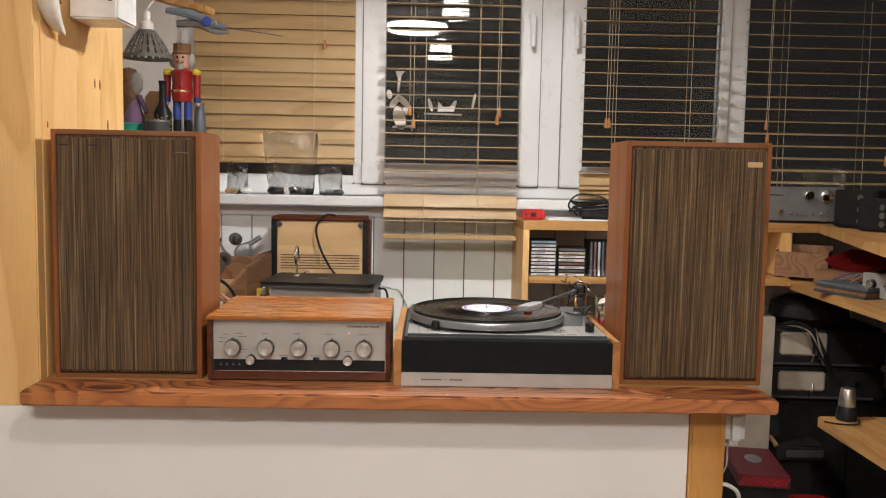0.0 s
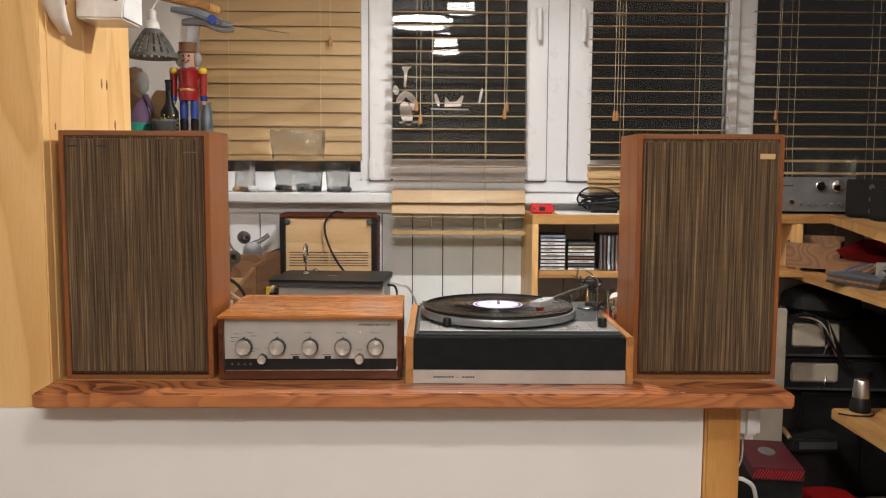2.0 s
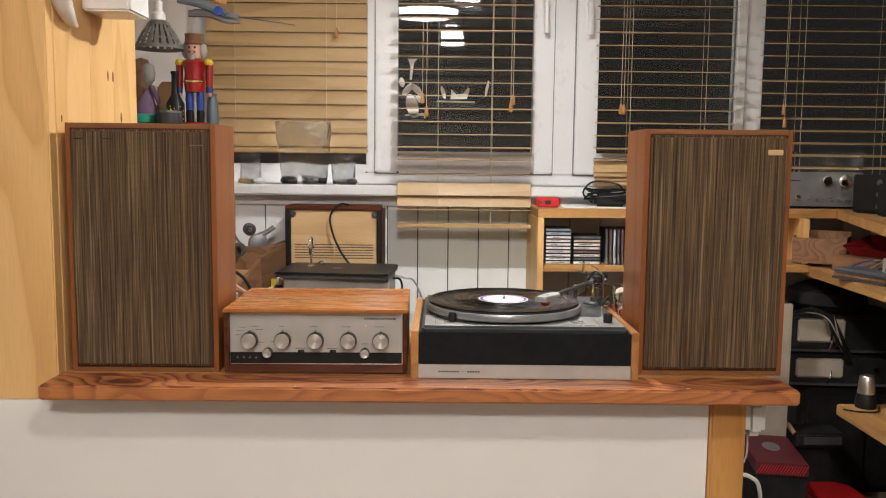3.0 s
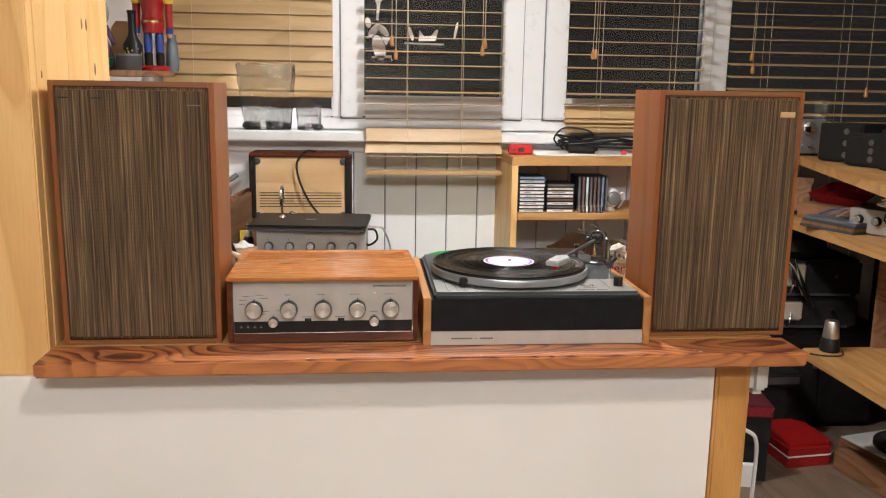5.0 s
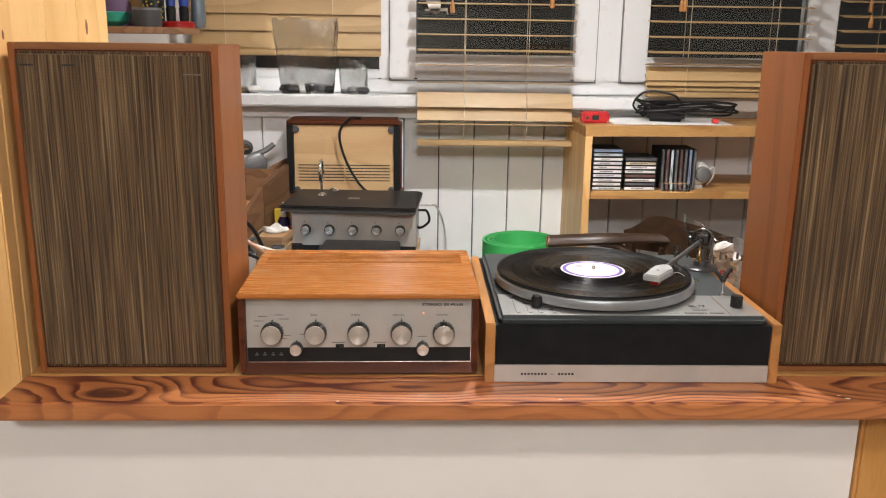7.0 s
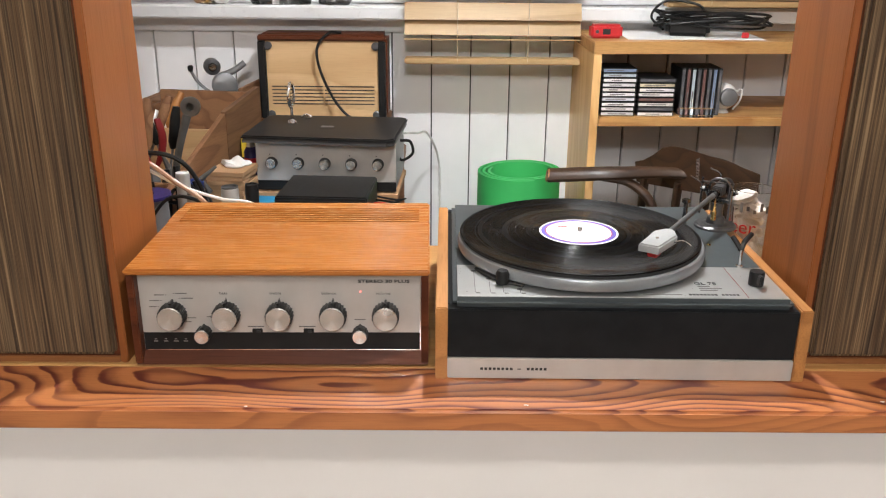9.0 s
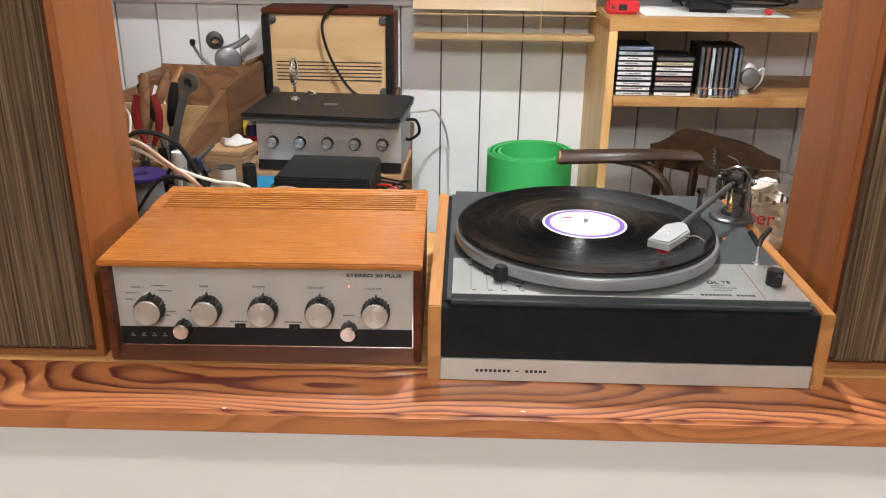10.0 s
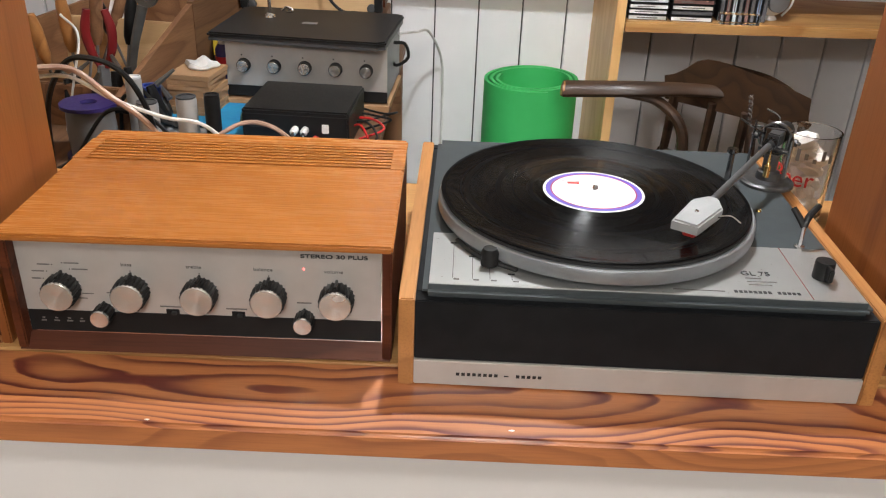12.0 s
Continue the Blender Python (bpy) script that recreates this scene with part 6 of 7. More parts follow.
part("arm_support", T([(-0.235, -0.04, 0.752), (-0.17, -0.045, 0.735), (-0.125, -0.06, 0.68), (-0.115, -0.06, 0.58), (-0.12, -0.04, 0.45)], 0.011, 10), M_bent, ch)
part("arm_support", T([(0.08, 0.22, 0.705), (0.09, 0.20, 0.66), (0.09, 0.17, 0.58), (0.09, 0.14, 0.45)], 0.011, 10), M_bent, ch)
for sx, sy in ((-0.13, -0.13), (-0.13, 0.13), (0.13, -0.13), (0.13, 0.13)):
    part("leg", T([(sx * 0.8 - 0.05, sy * 0.8 + 0.11, 0.43), (sx * 0.95 - 0.05, sy + 0.11, 0.2), (sx * 1.1 - 0.05, sy * 1.15 + 0.11, 0.0)], [0.017, 0.015, 0.012], 10), M_bent, ch)
whole("white_sheet", B(-0.12, 0.10, -0.07, 0.07, 0, 0.002), M_paper, "white sheet of paper lying on the chair seat", "paper", (0.585, 1.255, 0.4305), 15)

# ---- beer glass behind the record player ----
gs = thing("drinking_glass", (0.487, 0.395, 0.749), 0, "printed clear drinking glass with cotton wool, standing on the counter", "glass")
part("vessel", L([(0.029, 0), (0.031, 0.002), (0.0335, 0.116), (0.034, 0.118), (0.0318, 0.118), (0.0312, 0.116), (0.0285, 0.010), (0, 0.009)], 40), M_clear, gs)
rndg = random.Random(5)
for i in range(26):
    cr = rndg.uniform(0.012, 0.017)
    ga, gr = i * 2.4, rndg.uniform(0.004, 0.013)
    part("cotton", moved(L([(cr * 0.35, 0), (cr * 0.9, cr * 0.3), (cr, cr * 0.7), (cr * 0.6, cr * 1.15), (0, cr * 1.25)], 12),
                         pose(gr * math.cos(ga), gr * math.sin(ga), 0.012 + 0.0033 * i, rndg.uniform(-40, 40), rndg.uniform(-40, 40), 0)), M_cotton, gs)
beer = words("Beer", 0.030, Matrix.Translation((-0.058, -0.0385, 0.054)) @ FRONT, M_redcloth, gs, "printed_word", 0.0004)
for v in beer.data.vertices:  # bend it round the glass
    a = v.co.x / 0.0345
    r = 0.0338 + 0.00004 * v.co.z * 600 * 0.05 - (v.co.y + 0.0385)
    v.co = Vector((r * math.sin(a), -r * math.cos(a), v.co.z))
for i in range(5):
    a = -0.75 + 0.30 * i
    part("printed_shape", B(-0.0022, 0.0022, -0.0003, 0.0003, 0.086 + 0.004 * (i % 2), 0.102 - 0.005 * (i % 3)), M_grey, gs, m=pose(0.0336 * math.sin(a), -0.0336 * math.cos(a), 0, 0, 0, math.degrees(a)))

# ---- socket and cable by the post ----
sk = thing("wall_socket", (0.6272, 0.048, 0.640), 0, "white plastic socket box on the side of the post", "socket")
part("cover", B(0.0, 0.040, -0.045, 0.045, 0, 0.070, bevel=0.012, seg=4), M_white, sk)
cable("white_flex", [(0.630, 0.07, 0.545), (0.664, 0.07, 0.540), (0.690, 0.08, 0.505), (0.700, 0.10, 0.38), (0.705, 0.11, 0.22), (0.715, 0.12, 0.01)], 0.0042, M_white, "white flex hanging down beside the post")
cable("thin_flex", [(0.650, 0.055, 0.640), (0.655, 0.07, 0.58), (0.640, 0.09, 0.52), (0.660, 0.08, 0.47), (0.640, 0.09, 0.42)], 0.0018, M_white, "thin pale flex hanging from the socket")

# ---- pine shelving under the window ----
shv = thing("corner_shelving", (0.385, 1.30, 0), 0, "pine corner shelving along two walls, crowded with equipment", "shelving")
XW = XR - 0.004 - 0.385


def slab(points, z0, z1, m_=M_pine_light):
    return part("shelf_board", P([(x - 0.385, y - 1.30) for x, y in points], z1 - z0, m=Matrix.Translation((0, 0, z0)), bevel=0.003), m_, shv)


slab([(0.385, 1.272), (0.90, 1.310), (1.437, 1.395), (1.437, 1.612), (0.385, 1.612)], 0.962, 0.992)
slab([(1.439, 1.400), (1.153, 0.43), (1.12, 0.32), (XR - 0.004, 0.32), (XR - 0.004, 1.612), (1.439, 1.612)], 0.962, 0.9915, M_pine_y)
slab([(0.4065, 1.262), (1.31, 1.300), (1.31, 1.612), (0.4065, 1.612)], 0.784, 0.8065)
slab([(1.312, 1.300), (1.275, 0.30), (XR - 0.004, 0.30), (XR - 0.004, 1.612), (1.312, 1.612)], 0.770, 0.800, M_pine_y)
slab([(1.245, 0.92), (1.245, 0.25), (XR - 0.004, 0.25), (XR - 0.004, 0.92)], 0.408, 0.440, M_pine_y)
part("upright", B(0.0, 0.0205, -0.030, 0.312, 0.0, 0.9615, bevel=0.002), M_pine_up, shv)
part("upright", B(1.30 - 0.385, 1.32 - 0.385, 0.035, 0.312, 0.8070, 0.9615, bevel=0.002), M_pine_up, shv)
part("upright", B(1.46 - 0.385, 1.90 - 0.385, 0.90 - 1.30, 0.915 - 1.30, 0.4405, 0.7695, bevel=0.002), M_crate, shv)
part("upright", B(1.30 - 0.385, XW, 0.25 - 1.30, 0.27 - 1.30, 0.0, 0.4075, bevel=0.002), M_crate, shv)
part("upright", B(1.60 - 0.385, XW, 0.86 - 1.30, 0.88 - 1.30, 0.0, 0.4075, bevel=0.002), M_crate, shv)

# compact discs
CDW, CDT = 0.086, 0.0114
tints = [(0.75, 0.75, 0.74), (0.20, 0.26, 0.38), (0.70, 0.70, 0.72), (0.72, 0.70, 0.66), (0.10, 0.10, 0.11), (0.62, 0.66, 0.66), (0.80, 0.80, 0.80), (0.16, 0.08, 0.07), (0.62, 0.55, 0.38), (0.45, 0.52, 0.55)]
cdm = [plain(f"spine_paper_{chr(97 + i)}", c, None, 30.0, 0.5, bumps=0) for i, c in enumerate(tints)]


def disc_case(m, ink, w=CDW):
    t = thing("disc_case", (0, 0, 0), 0, "plastic disc case with a printed paper spine on the pine shelf", "disc case", "disc cases on the shelf")
    t.matrix_basis = m
    part("tray", B(0, w, 0.0, 0.11, 0, CDT - 0.0012, bevel=0.0008), M_black, t)
    part("spine", B(0.0015, w - 0.003, -0.0006, 0.002, 0.0014, CDT - 0.0026), ink, t)
    part("printed_bar", B(w * random.uniform(0.1, 0.25), w * random.uniform(0.45, 0.8), -0.0011, 0.0, 0.0040, 0.0062), M_inkgrey, t)
    return t


order = [5, 6, 6, 2, 6, 3, 2, 6, 9, 1]
for i, k in enumerate(order):
    disc_case(pose(0.414 + random.uniform(-0.001, 0.001), 1.285 + random.uniform(-0.003, 0.003), 0.8070 + i * 0.0121, 0, 0, random.uniform(-1, 1)), cdm[k])
order = [6, 4, 3, 7, 3, 6, 8, 4]
for i, k in enumerate(order):
    disc_case(pose(0.507 + random.uniform(-0.001, 0.001), 1.285 + random.uniform(-0.003, 0.003), 0.8070 + i * 0.0121, 0, 0, random.uniform(-1, 1)), cdm[k], 0.092)
for i in range(8):
    disc_case(pose(0.6145 + i * 0.0133, 1.300, 0.8073, 0, -90 + 180 * 0, 0) @ Matrix.Translation((0, 0, -CDT)), cdm[(4, 7, 9, 4, 7, 4, 1, 4)[i]], 0.118)
whole("clear_case", B(0, 0.085, 0, 0.03, 0, 0.022, bevel=0.001), M_acrylic, "empty clear disc case before the upright cases", "disc case", (0.612, 1.266, 0.8070)).visible_shadow = False
wcam = thing("white_ball", (0.742, 1.345, 0.8070), 0, "round white plastic webcam on the pine shelf", "webcam")
part("foot", L([(0.018, 0), (0.014, 0.006), (0.008, 0.012)], 18), M_white, wcam)
bm = bmesh.new()
bmesh.ops.create_uvsphere(bm, u_segments=28, v_segments=18, radius=0.034, matrix=Matrix.Translation((0, 0, 0.042)))
part("ball", bm, M_white, wcam)
part("face", L([(0.024, 0.0), (0.022, 0.012), (0.018, 0.014), (0, 0.013)], 24, (0.004, -0.024, 0.043), "-y"), M_grey, wcam)
part("cable", T([(0.03, 0.01, 0.045), (0.045, 0.0, 0.06), (0.048, 0.01, 0.03), (0.035, 0.02, 0.004)], 0.0025, 6), M_white, wcam)

rd = thing("red_meter", (0.427, 1.365, 0.9925), 3, "small red plastic case with a dark screen on the pine shelf", "measuring device")
part("body", B(-0.040, 0.040, -0.02, 0.02, 0, 0.034, bevel=0.006, seg=3), M_redcloth, rd)
part("screen", B(-0.012, 0.008, -0.0212, -0.0195, 0.010, 0.024, bevel=0.001), M_ink, rd)
part("button", L([(0.005, 0), (0.004, 0.003)], 12, (-0.026, -0.0195, 0.017), "-y"), M_darkgrey, rd)
whole("paper_sheet", P([(-0.15, -0.12), (0.20, -0.14), (0.24, 0.12), (-0.12, 0.15)], 0.0012), M_paper, "white paper sheets lying on the pine shelf", "paper", (0.62, 1.46, 0.9922), 4)
cg = thing("mains_adapter", (0.655, 1.43, 0.9935), -12, "black mains adapter in a tangle of black cable", "adapter")
part("body", B(-0.055, 0.055, -0.03, 0.03, 0, 0.042, bevel=0.010, seg=3), M_black, cg)
rndc = random.Random(5)
bm = bmesh.new()
pts = []
for k in range(26):
    pts.append((0.06 + 0.13 * math.sin(k * 1.31 + 0.4) + rndc.uniform(-0.02, 0.02), 0.0 + 0.05 * math.cos(k * 1.9), 0.012 + 0.030 * abs(math.sin(k * 0.83)) + rndc.uniform(0, 0.022)))
T(pts, 0.0034, 6, 6, bm=bm)
part("cable_tangle", bm, M_black, cg)
part("loop", T([(-0.06, 0.03, 0.01), (-0.095, 0.03, 0.045), (-0.06, 0.03, 0.085), (0.02, 0.03, 0.078), (0.05, 0.03, 0.05)], 0.0034, 6), M_black, cg)
part("connector", B(0.135, 0.152, -0.03, -0.015, 0, 0.014, bevel=0.002), M_redcloth, cg)

# ---- equipment on the top shelf at the right ----
rc = thing("receiver", (1.40, 1.435, 0.9925), -6, "grey stereo receiver with two large dials on the top shelf", "receiver")
part("body", B(-0.135, 0.135, 0.0048, 0.15, 0.008, 0.128, bevel=0.003), M_darkgrey, rc)
rp = part("front_panel", B(-0.136, 0.136, 0.0, 0.0045, 0.008, 0.128, bevel=0.001), M_grey, rc)
cv_ = part("dust_cover", B(-0.136, 0.136, 0.0, 0.15, 0.1285, 0.198, bevel=0.004), M_acrylic, rc, "clear plastic dust cover")
cv_.visible_shadow = False
for kx, kz, r_ in ((0.012, 0.098, 0.017), (0.072, 0.098, 0.022), (-0.085, 0.040, 0.010)):
    k = part("dial", L([(r_, 0), (r_, 0.018), (r_ * 0.85, 0.020), (0, 0.0202)], 24, (kx, 0, kz), "-y"), M_chrome, rc)
for i in range(6):
    part("button", L([(0.006, 0), (0.005, 0.010)], 12, (-0.045 + i * 0.026, 0, 0.033), "-y"), M_grey, rc)
part("dial_window", B(-0.125, -0.075, -0.001, 0.001, 0.096, 0.100), M_ink, rp)
for sx in (-0.12, 0.12):
    part("foot", L([(0.01, 0), (0.01, 0.0085)], 12, (sx, 0.03, 0)), M_rubber, rc)
for x, y, w_, d_, h_, rz_, nm in ((1.50, 1.19, 0.075, 0.07, 0.125, -62, "black box loudspeaker"), (1.47, 1.00, 0.07, 0.06, 0.10, -66, "black equipment case"), (1.50, 0.82, 0.09, 0.08, 0.12, -70, "black equipment case")):
    bb = thing("equipment_case", (x, y, 0.992), rz_, nm + " on the top shelf", "equipment", "black cases on the top shelf")
    part("body", B(-w_, w_, -d_, d_, 0.003, h_, bevel=0.004), M_blackmatt, bb)
    fp_ = part("front", B(-w_ + 0.006, w_ - 0.006, -d_ - 0.004, -d_ - 0.0005, 0.010, h_ - 0.006, bevel=0.002), M_black, bb)
    for i in range(3):
        part("socket", L([(0.010, 0), (0.009, 0.004)], 16, (w_ * 0.3, -d_ - 0.004, 0.025 + i * (h_ - 0.05) / 2), "-y"), M_darkmetal, fp_)
    part("foot", B(-w_ + 0.01, w_ - 0.01, -d_ + 0.01, d_ - 0.01, 0.0, 0.003), M_rubber, bb)
# second shelf
cb = thing("cardboard_box", (1.375, 1.36, 0.813), -32, "open brown cardboard box on the second shelf", "box")
for s in ((-0.085, 0.085, -0.06, -0.056, 0, 0.085), (-0.085, 0.085, 0.056, 0.06, 0, 0.105), (-0.085, -0.081, -0.0558, 0.0558, 0, 0.09), (0.081, 0.085, -0.0558, 0.0558, 0, 0.09), (-0.081, 0.081, -0.0558, 0.0558, 0, 0.003)):
    part("panel", B(*s), M_crate, cb)
rb = thing("red_basket", (0, 0, 0), 0, "red plastic tray tilted on the clutter", "tray")
rb.matrix_basis = pose(1.475, 1.16, 0.858, 0, 0, -60) @ Matrix.Diagonal((0.72, 0.72, 0.8, 1))
bm = bmesh.new()
vs = [bm.verts.new(v) for v in ((-0.10, -0.06, 0.0), (0.10, -0.06, -0.008), (0.10, 0.07, 0.035), (-0.09, 0.07, 0.045), (-0.13, -0.09, 0.035), (0.13, -0.085, 0.025), (0.13, 0.09, 0.07), (-0.11, 0.09, 0.075))]
for q in ((0, 3, 2, 1), (0, 1, 5, 4), (1, 2, 6, 5), (2, 3, 7, 6), (3, 0, 4, 7)):
    bm.faces.new([vs[i] for i in q])
bmesh.ops.solidify(bm, geom=bm.faces[:], thickness=0.003)
part("tray", bm, M_redtray, rb)
whole("carton_stack", B(-0.12, 0.12, -0.09, 0.09, 0, 0.052, bevel=0.003), M_crate, "flat brown carton under the red tray", "carton", (1.475, 1.14, 0.8005), -65)
bd = thing("book_pile", (1.36, 0.98, 0.8005), -72, "flat pile of boards and papers on the second shelf", "papers")
for i in range(4):
    part("sheet", B(-0.10, 0.10, -0.06 + 0.004 * i, 0.07, i * 0.0085, i * 0.0085 + 0.008, bevel=0.001), (M_darkgrey, M_crate, M_darkgrey, M_steelblue)[i], bd)
for i in range(7):
    cable("ribbon_wire", [(1.33 + 0.012 * i, 1.05 - 0.03 * i, 0.838), (1.36 + 0.01 * i, 0.99 - 0.03 * i, 0.862 + 0.004 * (i % 3)), (1.41, 0.93 - 0.02 * i, 0.845), (1.45, 0.88 - 0.02 * i, 0.836)], 0.0024,
          (M_cobalt, M_grey, M_copper, M_black, M_cobalt, M_black, M_black)[i], "thin loose wire on the pile of papers")
a3 = five_knob_amp("amplifier", 1.425, 0.80, 0.8005, -66, 0.15, 0.075, 0.20, "small grey amplifier with a row of knobs on the second shelf", band=False)
cw = thing("cord_bundle", (1.43, 0.82, 0.876), 0, "bundle of white cord on the small amplifier", "cord")
bm = bmesh.new()
T([(0.045 * math.cos(k * 1.2) * (1 + 0.2 * math.sin(k)), 0.035 * math.sin(k * 1.2), 0.006 + 0.012 * abs(math.sin(k * 0.7)) + 0.001 * k) for k in range(26)], 0.0035, 6, 5, bm=bm)
part("coil", bm, M_white, cw)

# ---- black amplifiers and boxes below ----
for i, (z, h_, m_) in enumerate(((0.385, 0.115, M_blackmatt), (0.502, 0.135, M_blackmatt))):
    ba = thing("black_recorder", (1.43, 1.30, z - 0.035 * (i == 0) * 0), -4, "black cassette recorder with a cream front flap in a stack", "recorder", "stack of recorders")
    part("body", B(-0.178, 0.22, 0.0, 0.25, 0.002, h_, bevel=0.012, seg=3), m_, ba)
    part("flap", B(-0.145, 0.015, -0.008, 0.004, h_ * 0.30, h_ - 0.012, bevel=0.006, seg=3), M_cream, ba)
    part("handle", T([(-0.03, -0.012, h_ * 0.55), (-0.035, -0.02, h_ * 0.35), (-0.04, -0.012, h_ * 0.15)], 0.004, 8), M_chrome, ba)
    part("knob", L([(0.009, 0), (0.008, 0.012)], 14, (0.12, 0, h_ * 0.6), "-y"), M_chrome, ba)
    part("band", B(-0.16, 0.18, -0.003, 0.002, 0.008, 0.016), M_darkgrey, ba)
rst = thing("recorder_stand", (1.55, 1.345, -0.004), 0, "dark low cupboard under the recorders", "cupboard")
part("body", B(-0.206, 0.226, 0.0, 0.256, 0, 0.365, bevel=0.003), M_blackmatt, rst)
part("top", B(-0.21, 0.23, -0.01, 0.26, 0.3655, 0.384, bevel=0.003), M_blackmatt, rst)
for dx in (-0.200, 0.012):
    cd_ = part("door", B(dx, dx + 0.206, -0.008, -0.0005, 0.02, 0.355, bevel=0.002), M_blackmatt, rst)
    part("handle", L([(0.007, 0), (0.009, 0.010), (0, 0.013)], 14, (dx + (0.185 if dx < 0 else 0.02), -0.008, 0.24), "-y"), M_darkmetal, cd_)
for i in range(5):
    cable("black_wire", [(1.24 + 0.02 * i, 1.30, 0.64 + 0.006 * i), (1.30 + 0.015 * i, 1.24, 0.67 - 0.01 * i), (1.36, 1.22, 0.64 - 0.01 * i), (1.38 + 0.02 * i, 1.26, 0.56 - 0.02 * i), (1.40, 1.30, 0.64)], 0.003,
          (M_black, M_black, M_cream, M_black, M_black)[i], "loose wire over the recorders")
whole("dark_cushion", L([(0.10, 0), (0.135, 0.03), (0.13, 0.07), (0.08, 0.095), (0, 0.10)], 20), M_blackmatt, "black cloth bundle on the recorders", "cloth", (1.43, 1.42, 0.6385))
cpp = thing("silver_speaker", (1.312, 0.885, 0.4405), 12, "small silver and black desktop loudspeaker on the low shelf", "loudspeaker")
part("foot", L([(0.028, 0), (0.030, 0.004), (0.026, 0.038), (0.024, 0.042)], 28), M_black, cpp)
part("shell", L([(0.0235, 0.0422), (0.024, 0.045), (0.020, 0.091), (0.018, 0.095), (0.0, 0.0955)], 28), M_alu, cpp)
part("cable", T([(0.03, -0.02, 0.004), (-0.01, -0.06, 0.004), (-0.06, -0.05, 0.004), (-0.09, -0.02, 0.004)], 0.0025, 6), M_black, cpp)

gb = thing("gift_box", (1.1185, 1.063, 0.125), -9, "maroon box with a striped lid and an oval badge", "box")
part("carton", B(-0.072, 0.072, -0.132, 0.132, 0.0, 0.100, bevel=0.002), M_blackmatt, gb)
lid_ = part("lid", B(-0.0755, 0.0755, -0.136, 0.136, 0.088, 0.126, bevel=0.002), M_maroon, gb, "maroon lid with fine pale stripes")
for i in range(17):
    part("stripe", moved(B(-0.0011, 0.0011, -0.0006, 0.0006, -0.016, 0.016), pose(-0.066 + i * 0.0083, -0.1368, 0.107, 0, 28, 0)), M_redcloth, lid_)
part("badge", moved(L([(0.030, 0), (0.029, 0.002), (0.025, 0.003), (0, 0.0032)], 28), pose(0.0, 0.02, 0.1262) @ Matrix.Diagonal((0.85, 1.35, 1, 1))), M_grey, lid_)
whole("shoe_carton", B(-0.07, 0.07, -0.128, 0.128, 0, 0.129, bevel=0.002), M_blackmatt, "dark carton under the maroon box", "carton", (1.1185, 1.063, -0.0045), -9)
whole("white_packet", B(-0.04, 0.04, -0.01, 0.01, 0, 0.075, bevel=0.002), M_paper, "white packet leaning on the dark carton", "packet", (1.075, 0.905, -0.0045), -9)
bp = thing("cream_board", (1.10, 1.208, -0.0045), 0, "cream painted board standing on the floor behind the boxes", "board")
part("board", B(0.0, 0.124, 0.0, 0.014, 0.0, 0.696, bevel=0.003), M_cream, bp)
part("batten", B(0.004, 0.030, 0.0145, 0.030, 0.0, 0.60, bevel=0.002), M_cream, bp)
ph = thing("old_player", (1.345, 1.270, 0.20), 0, "old dark tape player with a grey grille on a dark carton", "player")
part("body", B(-0.085, 0.085, -0.055, 0.055, 0.0, 0.05, bevel=0.008, seg=3), M_blackmatt, ph)
part("grille", B(-0.06, 0.07, -0.057, -0.053, 0.012, 0.040, bevel=0.002), M_darkgrey, ph)
part("handle", T([(-0.09, -0.05, 0.05), (-0.10, -0.02, 0.070), (-0.09, 0.04, 0.055)], 0.008, 8), M_card, ph)
whole("dark_carton", B(-0.06, 0.06, -0.033, 0.033, 0, 0.2045, bevel=0.003), M_blackmatt, "dark carton under the tape player", "carton", (1.345, 1.2985, -0.0045), 0)

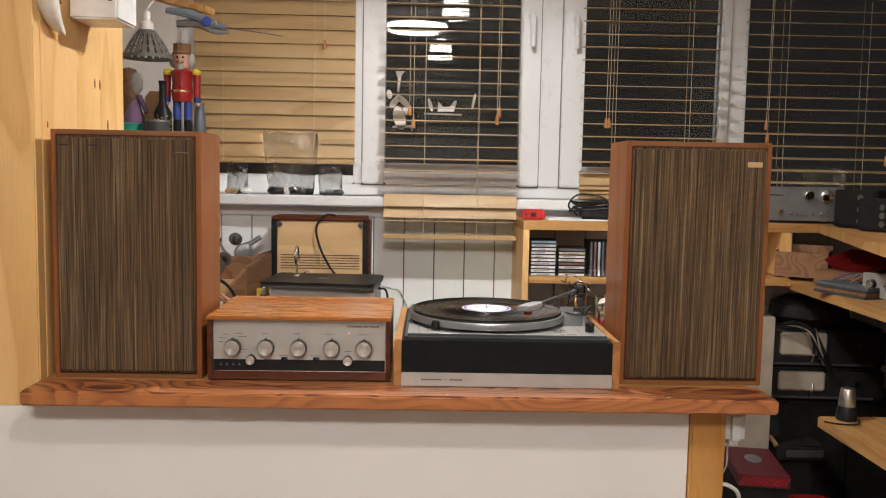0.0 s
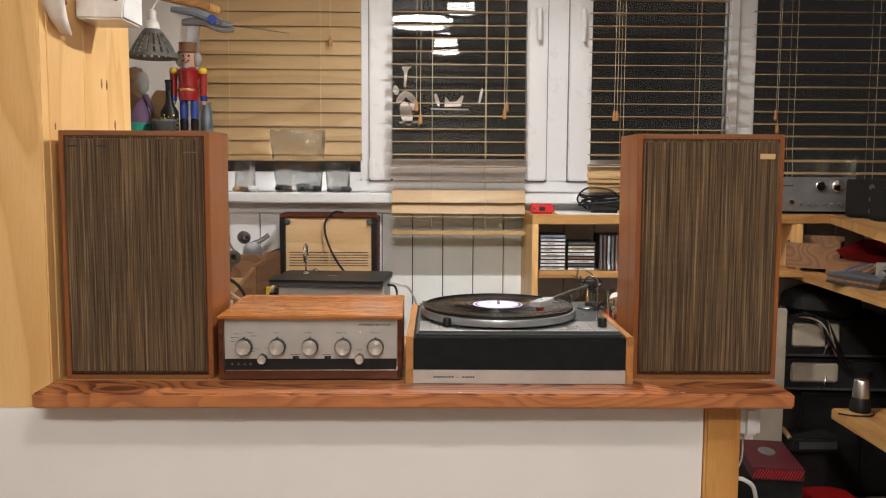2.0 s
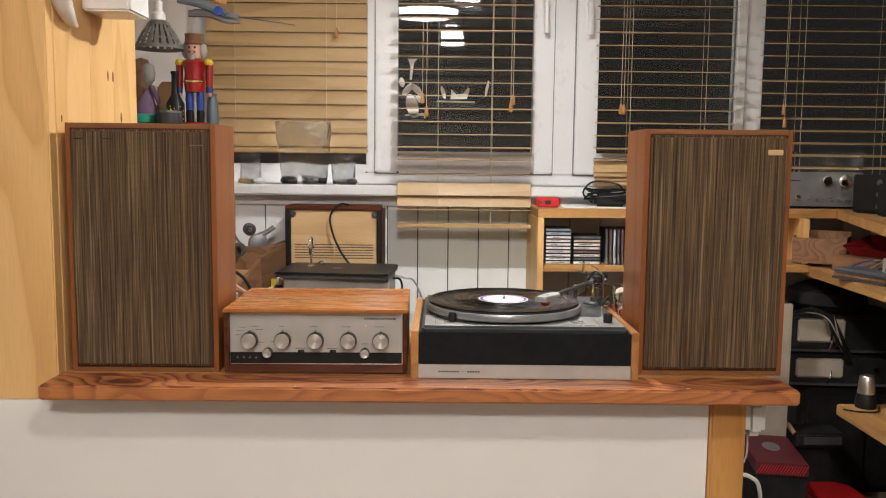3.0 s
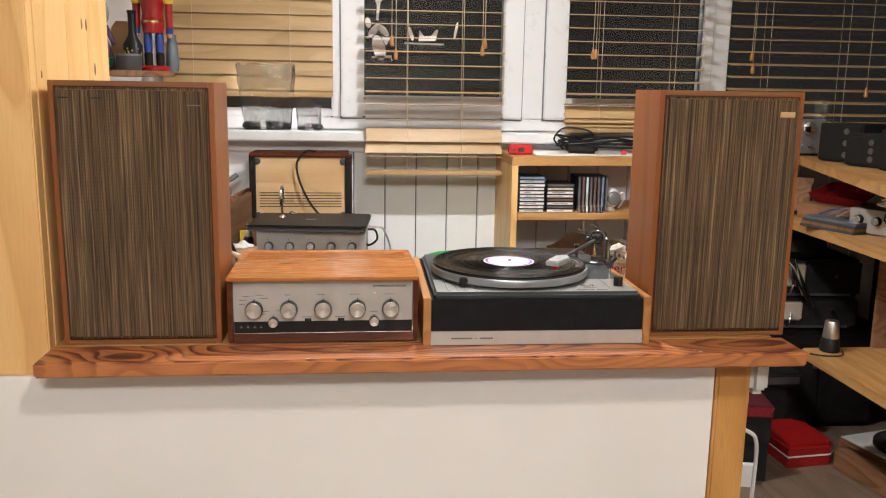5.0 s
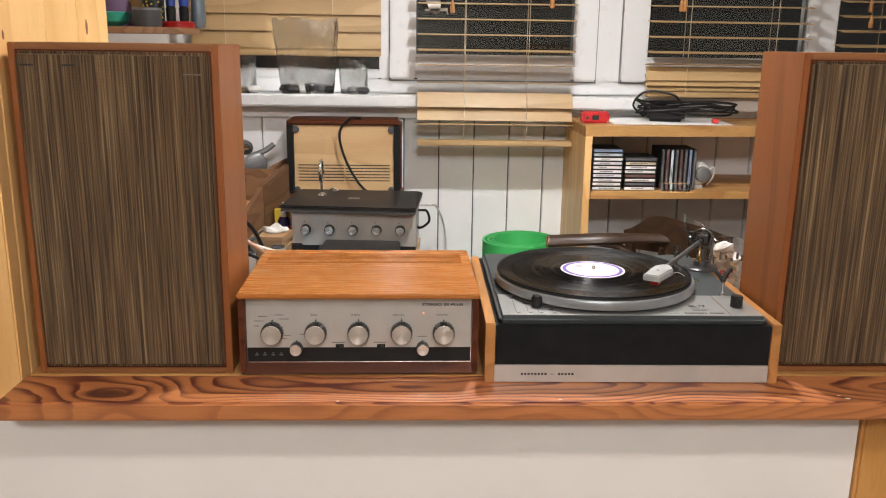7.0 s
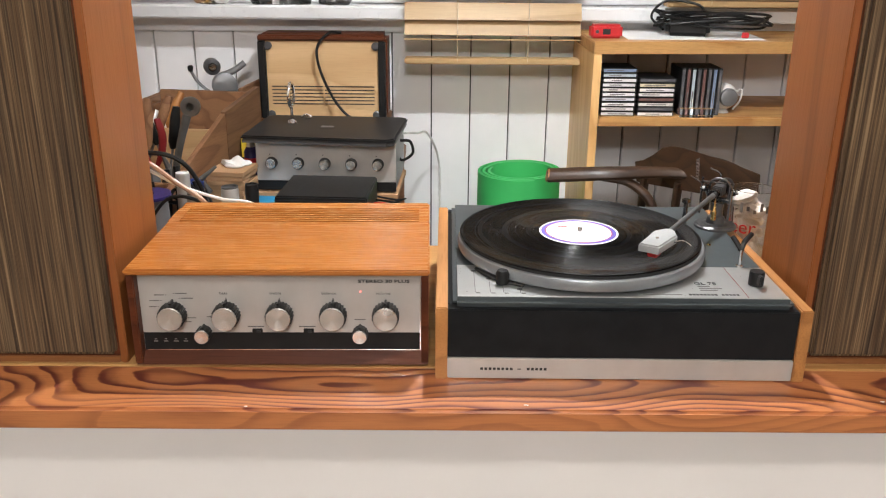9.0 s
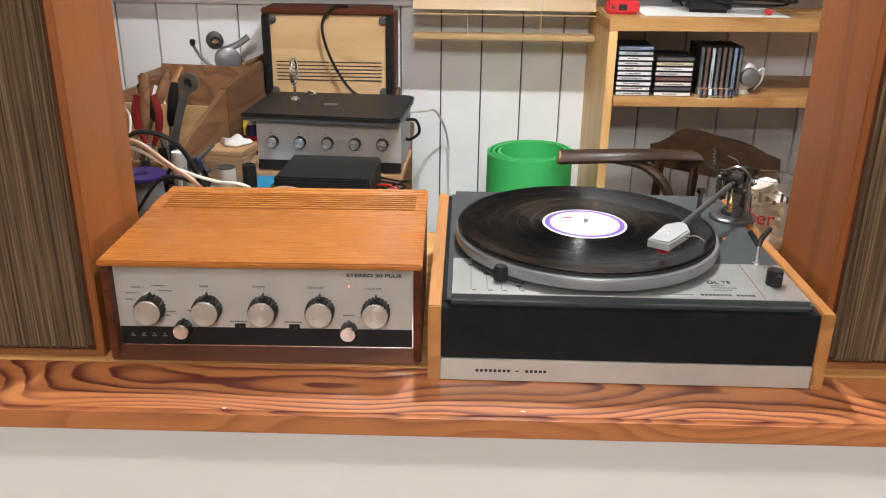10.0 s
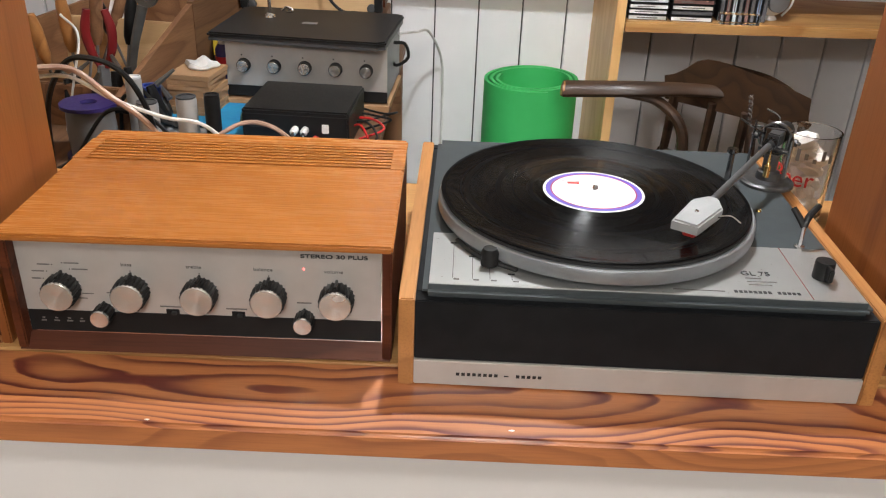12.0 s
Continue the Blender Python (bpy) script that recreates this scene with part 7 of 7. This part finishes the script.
rs2 = thing("red_case", (1.365, 1.140, -0.0045), 0, "glossy red carrying case with a white seam, lying on the floor", "case")
rc_ = [(-0.078, -0.125), (0.076, -0.108), (0.104, -0.080), (0.095, 0.080), (0.050, 0.118), (-0.095, 0.118)]
part("lower_half", P(rc_, 0.035), M_redgloss, rs2)
part("seam", P([(x * 1.012, y * 1.012) for x, y in rc_], 0.005, m=Matrix.Translation((0, 0, 0.0352))), M_white, rs2)
part("upper_half", P(rc_, 0.036, m=Matrix.Translation((0, 0, 0.0404)), bevel=0.012), M_redgloss, rs2)
whole("brown_case", B(-0.03, 0.03, -0.22, 0.22, 0, 0.07, bevel=0.004), M_crate, "flat brown wooden case on the floor", "case", (1.515, 0.80, -0.0045), 12)
fp2 = thing("floor_record_player", (1.68, 0.95, -0.0045), 14, "old record player with a pale grey plate on the floor", "record player")
part("plinth", B(-0.13, 0.15, -0.19, 0.19, 0, 0.066, bevel=0.004), M_crate, fp2)
part("plate", B(-0.125, 0.145, -0.185, 0.185, 0.0665, 0.071, bevel=0.002), M_white, fp2, "pale grey metal plate")
part("platter", L([(0.118, 0.0715), (0.122, 0.075), (0.122, 0.088), (0.119, 0.092), (0.004, 0.092), (0.0035, 0.10), (0, 0.101)], 48, (0.02, 0.02, 0)), M_blackmatt, fp2, "black rubber platter")
part("arm", T([(0.11, -0.13, 0.09), (0.125, 0.0, 0.095), (0.125, 0.12, 0.10)], 0.004, 8), M_grey, fp2)

# ---- white boards under the window, floor boards ----
wb_me = {}
x = XL + 0.004
edges_ = [-0.0215 + 0.1135 * k for k in range(-11, 18)]
# dark grey backing sheet puts the shade of the board gaps into colour
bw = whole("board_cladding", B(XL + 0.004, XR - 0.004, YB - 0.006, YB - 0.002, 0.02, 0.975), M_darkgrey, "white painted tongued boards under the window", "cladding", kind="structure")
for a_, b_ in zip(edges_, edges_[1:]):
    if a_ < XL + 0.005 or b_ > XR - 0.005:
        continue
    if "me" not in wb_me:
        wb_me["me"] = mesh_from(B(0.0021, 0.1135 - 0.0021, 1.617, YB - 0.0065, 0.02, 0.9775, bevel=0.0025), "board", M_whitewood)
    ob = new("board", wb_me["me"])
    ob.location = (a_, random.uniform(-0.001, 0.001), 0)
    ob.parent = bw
fb_me = mesh_from(B(0.001, 0.119, -2.9, 2.9, -0.0058, -0.0046, bevel=0.0006, seg=1), "floor_board", M_floor)
for i in range(43):
    ob = new("floor_board", fb_me)
    ob.location = (-2.58 + i * 0.12, -1.28 + (YB - 1.62), 0)
    ob.parent = floor
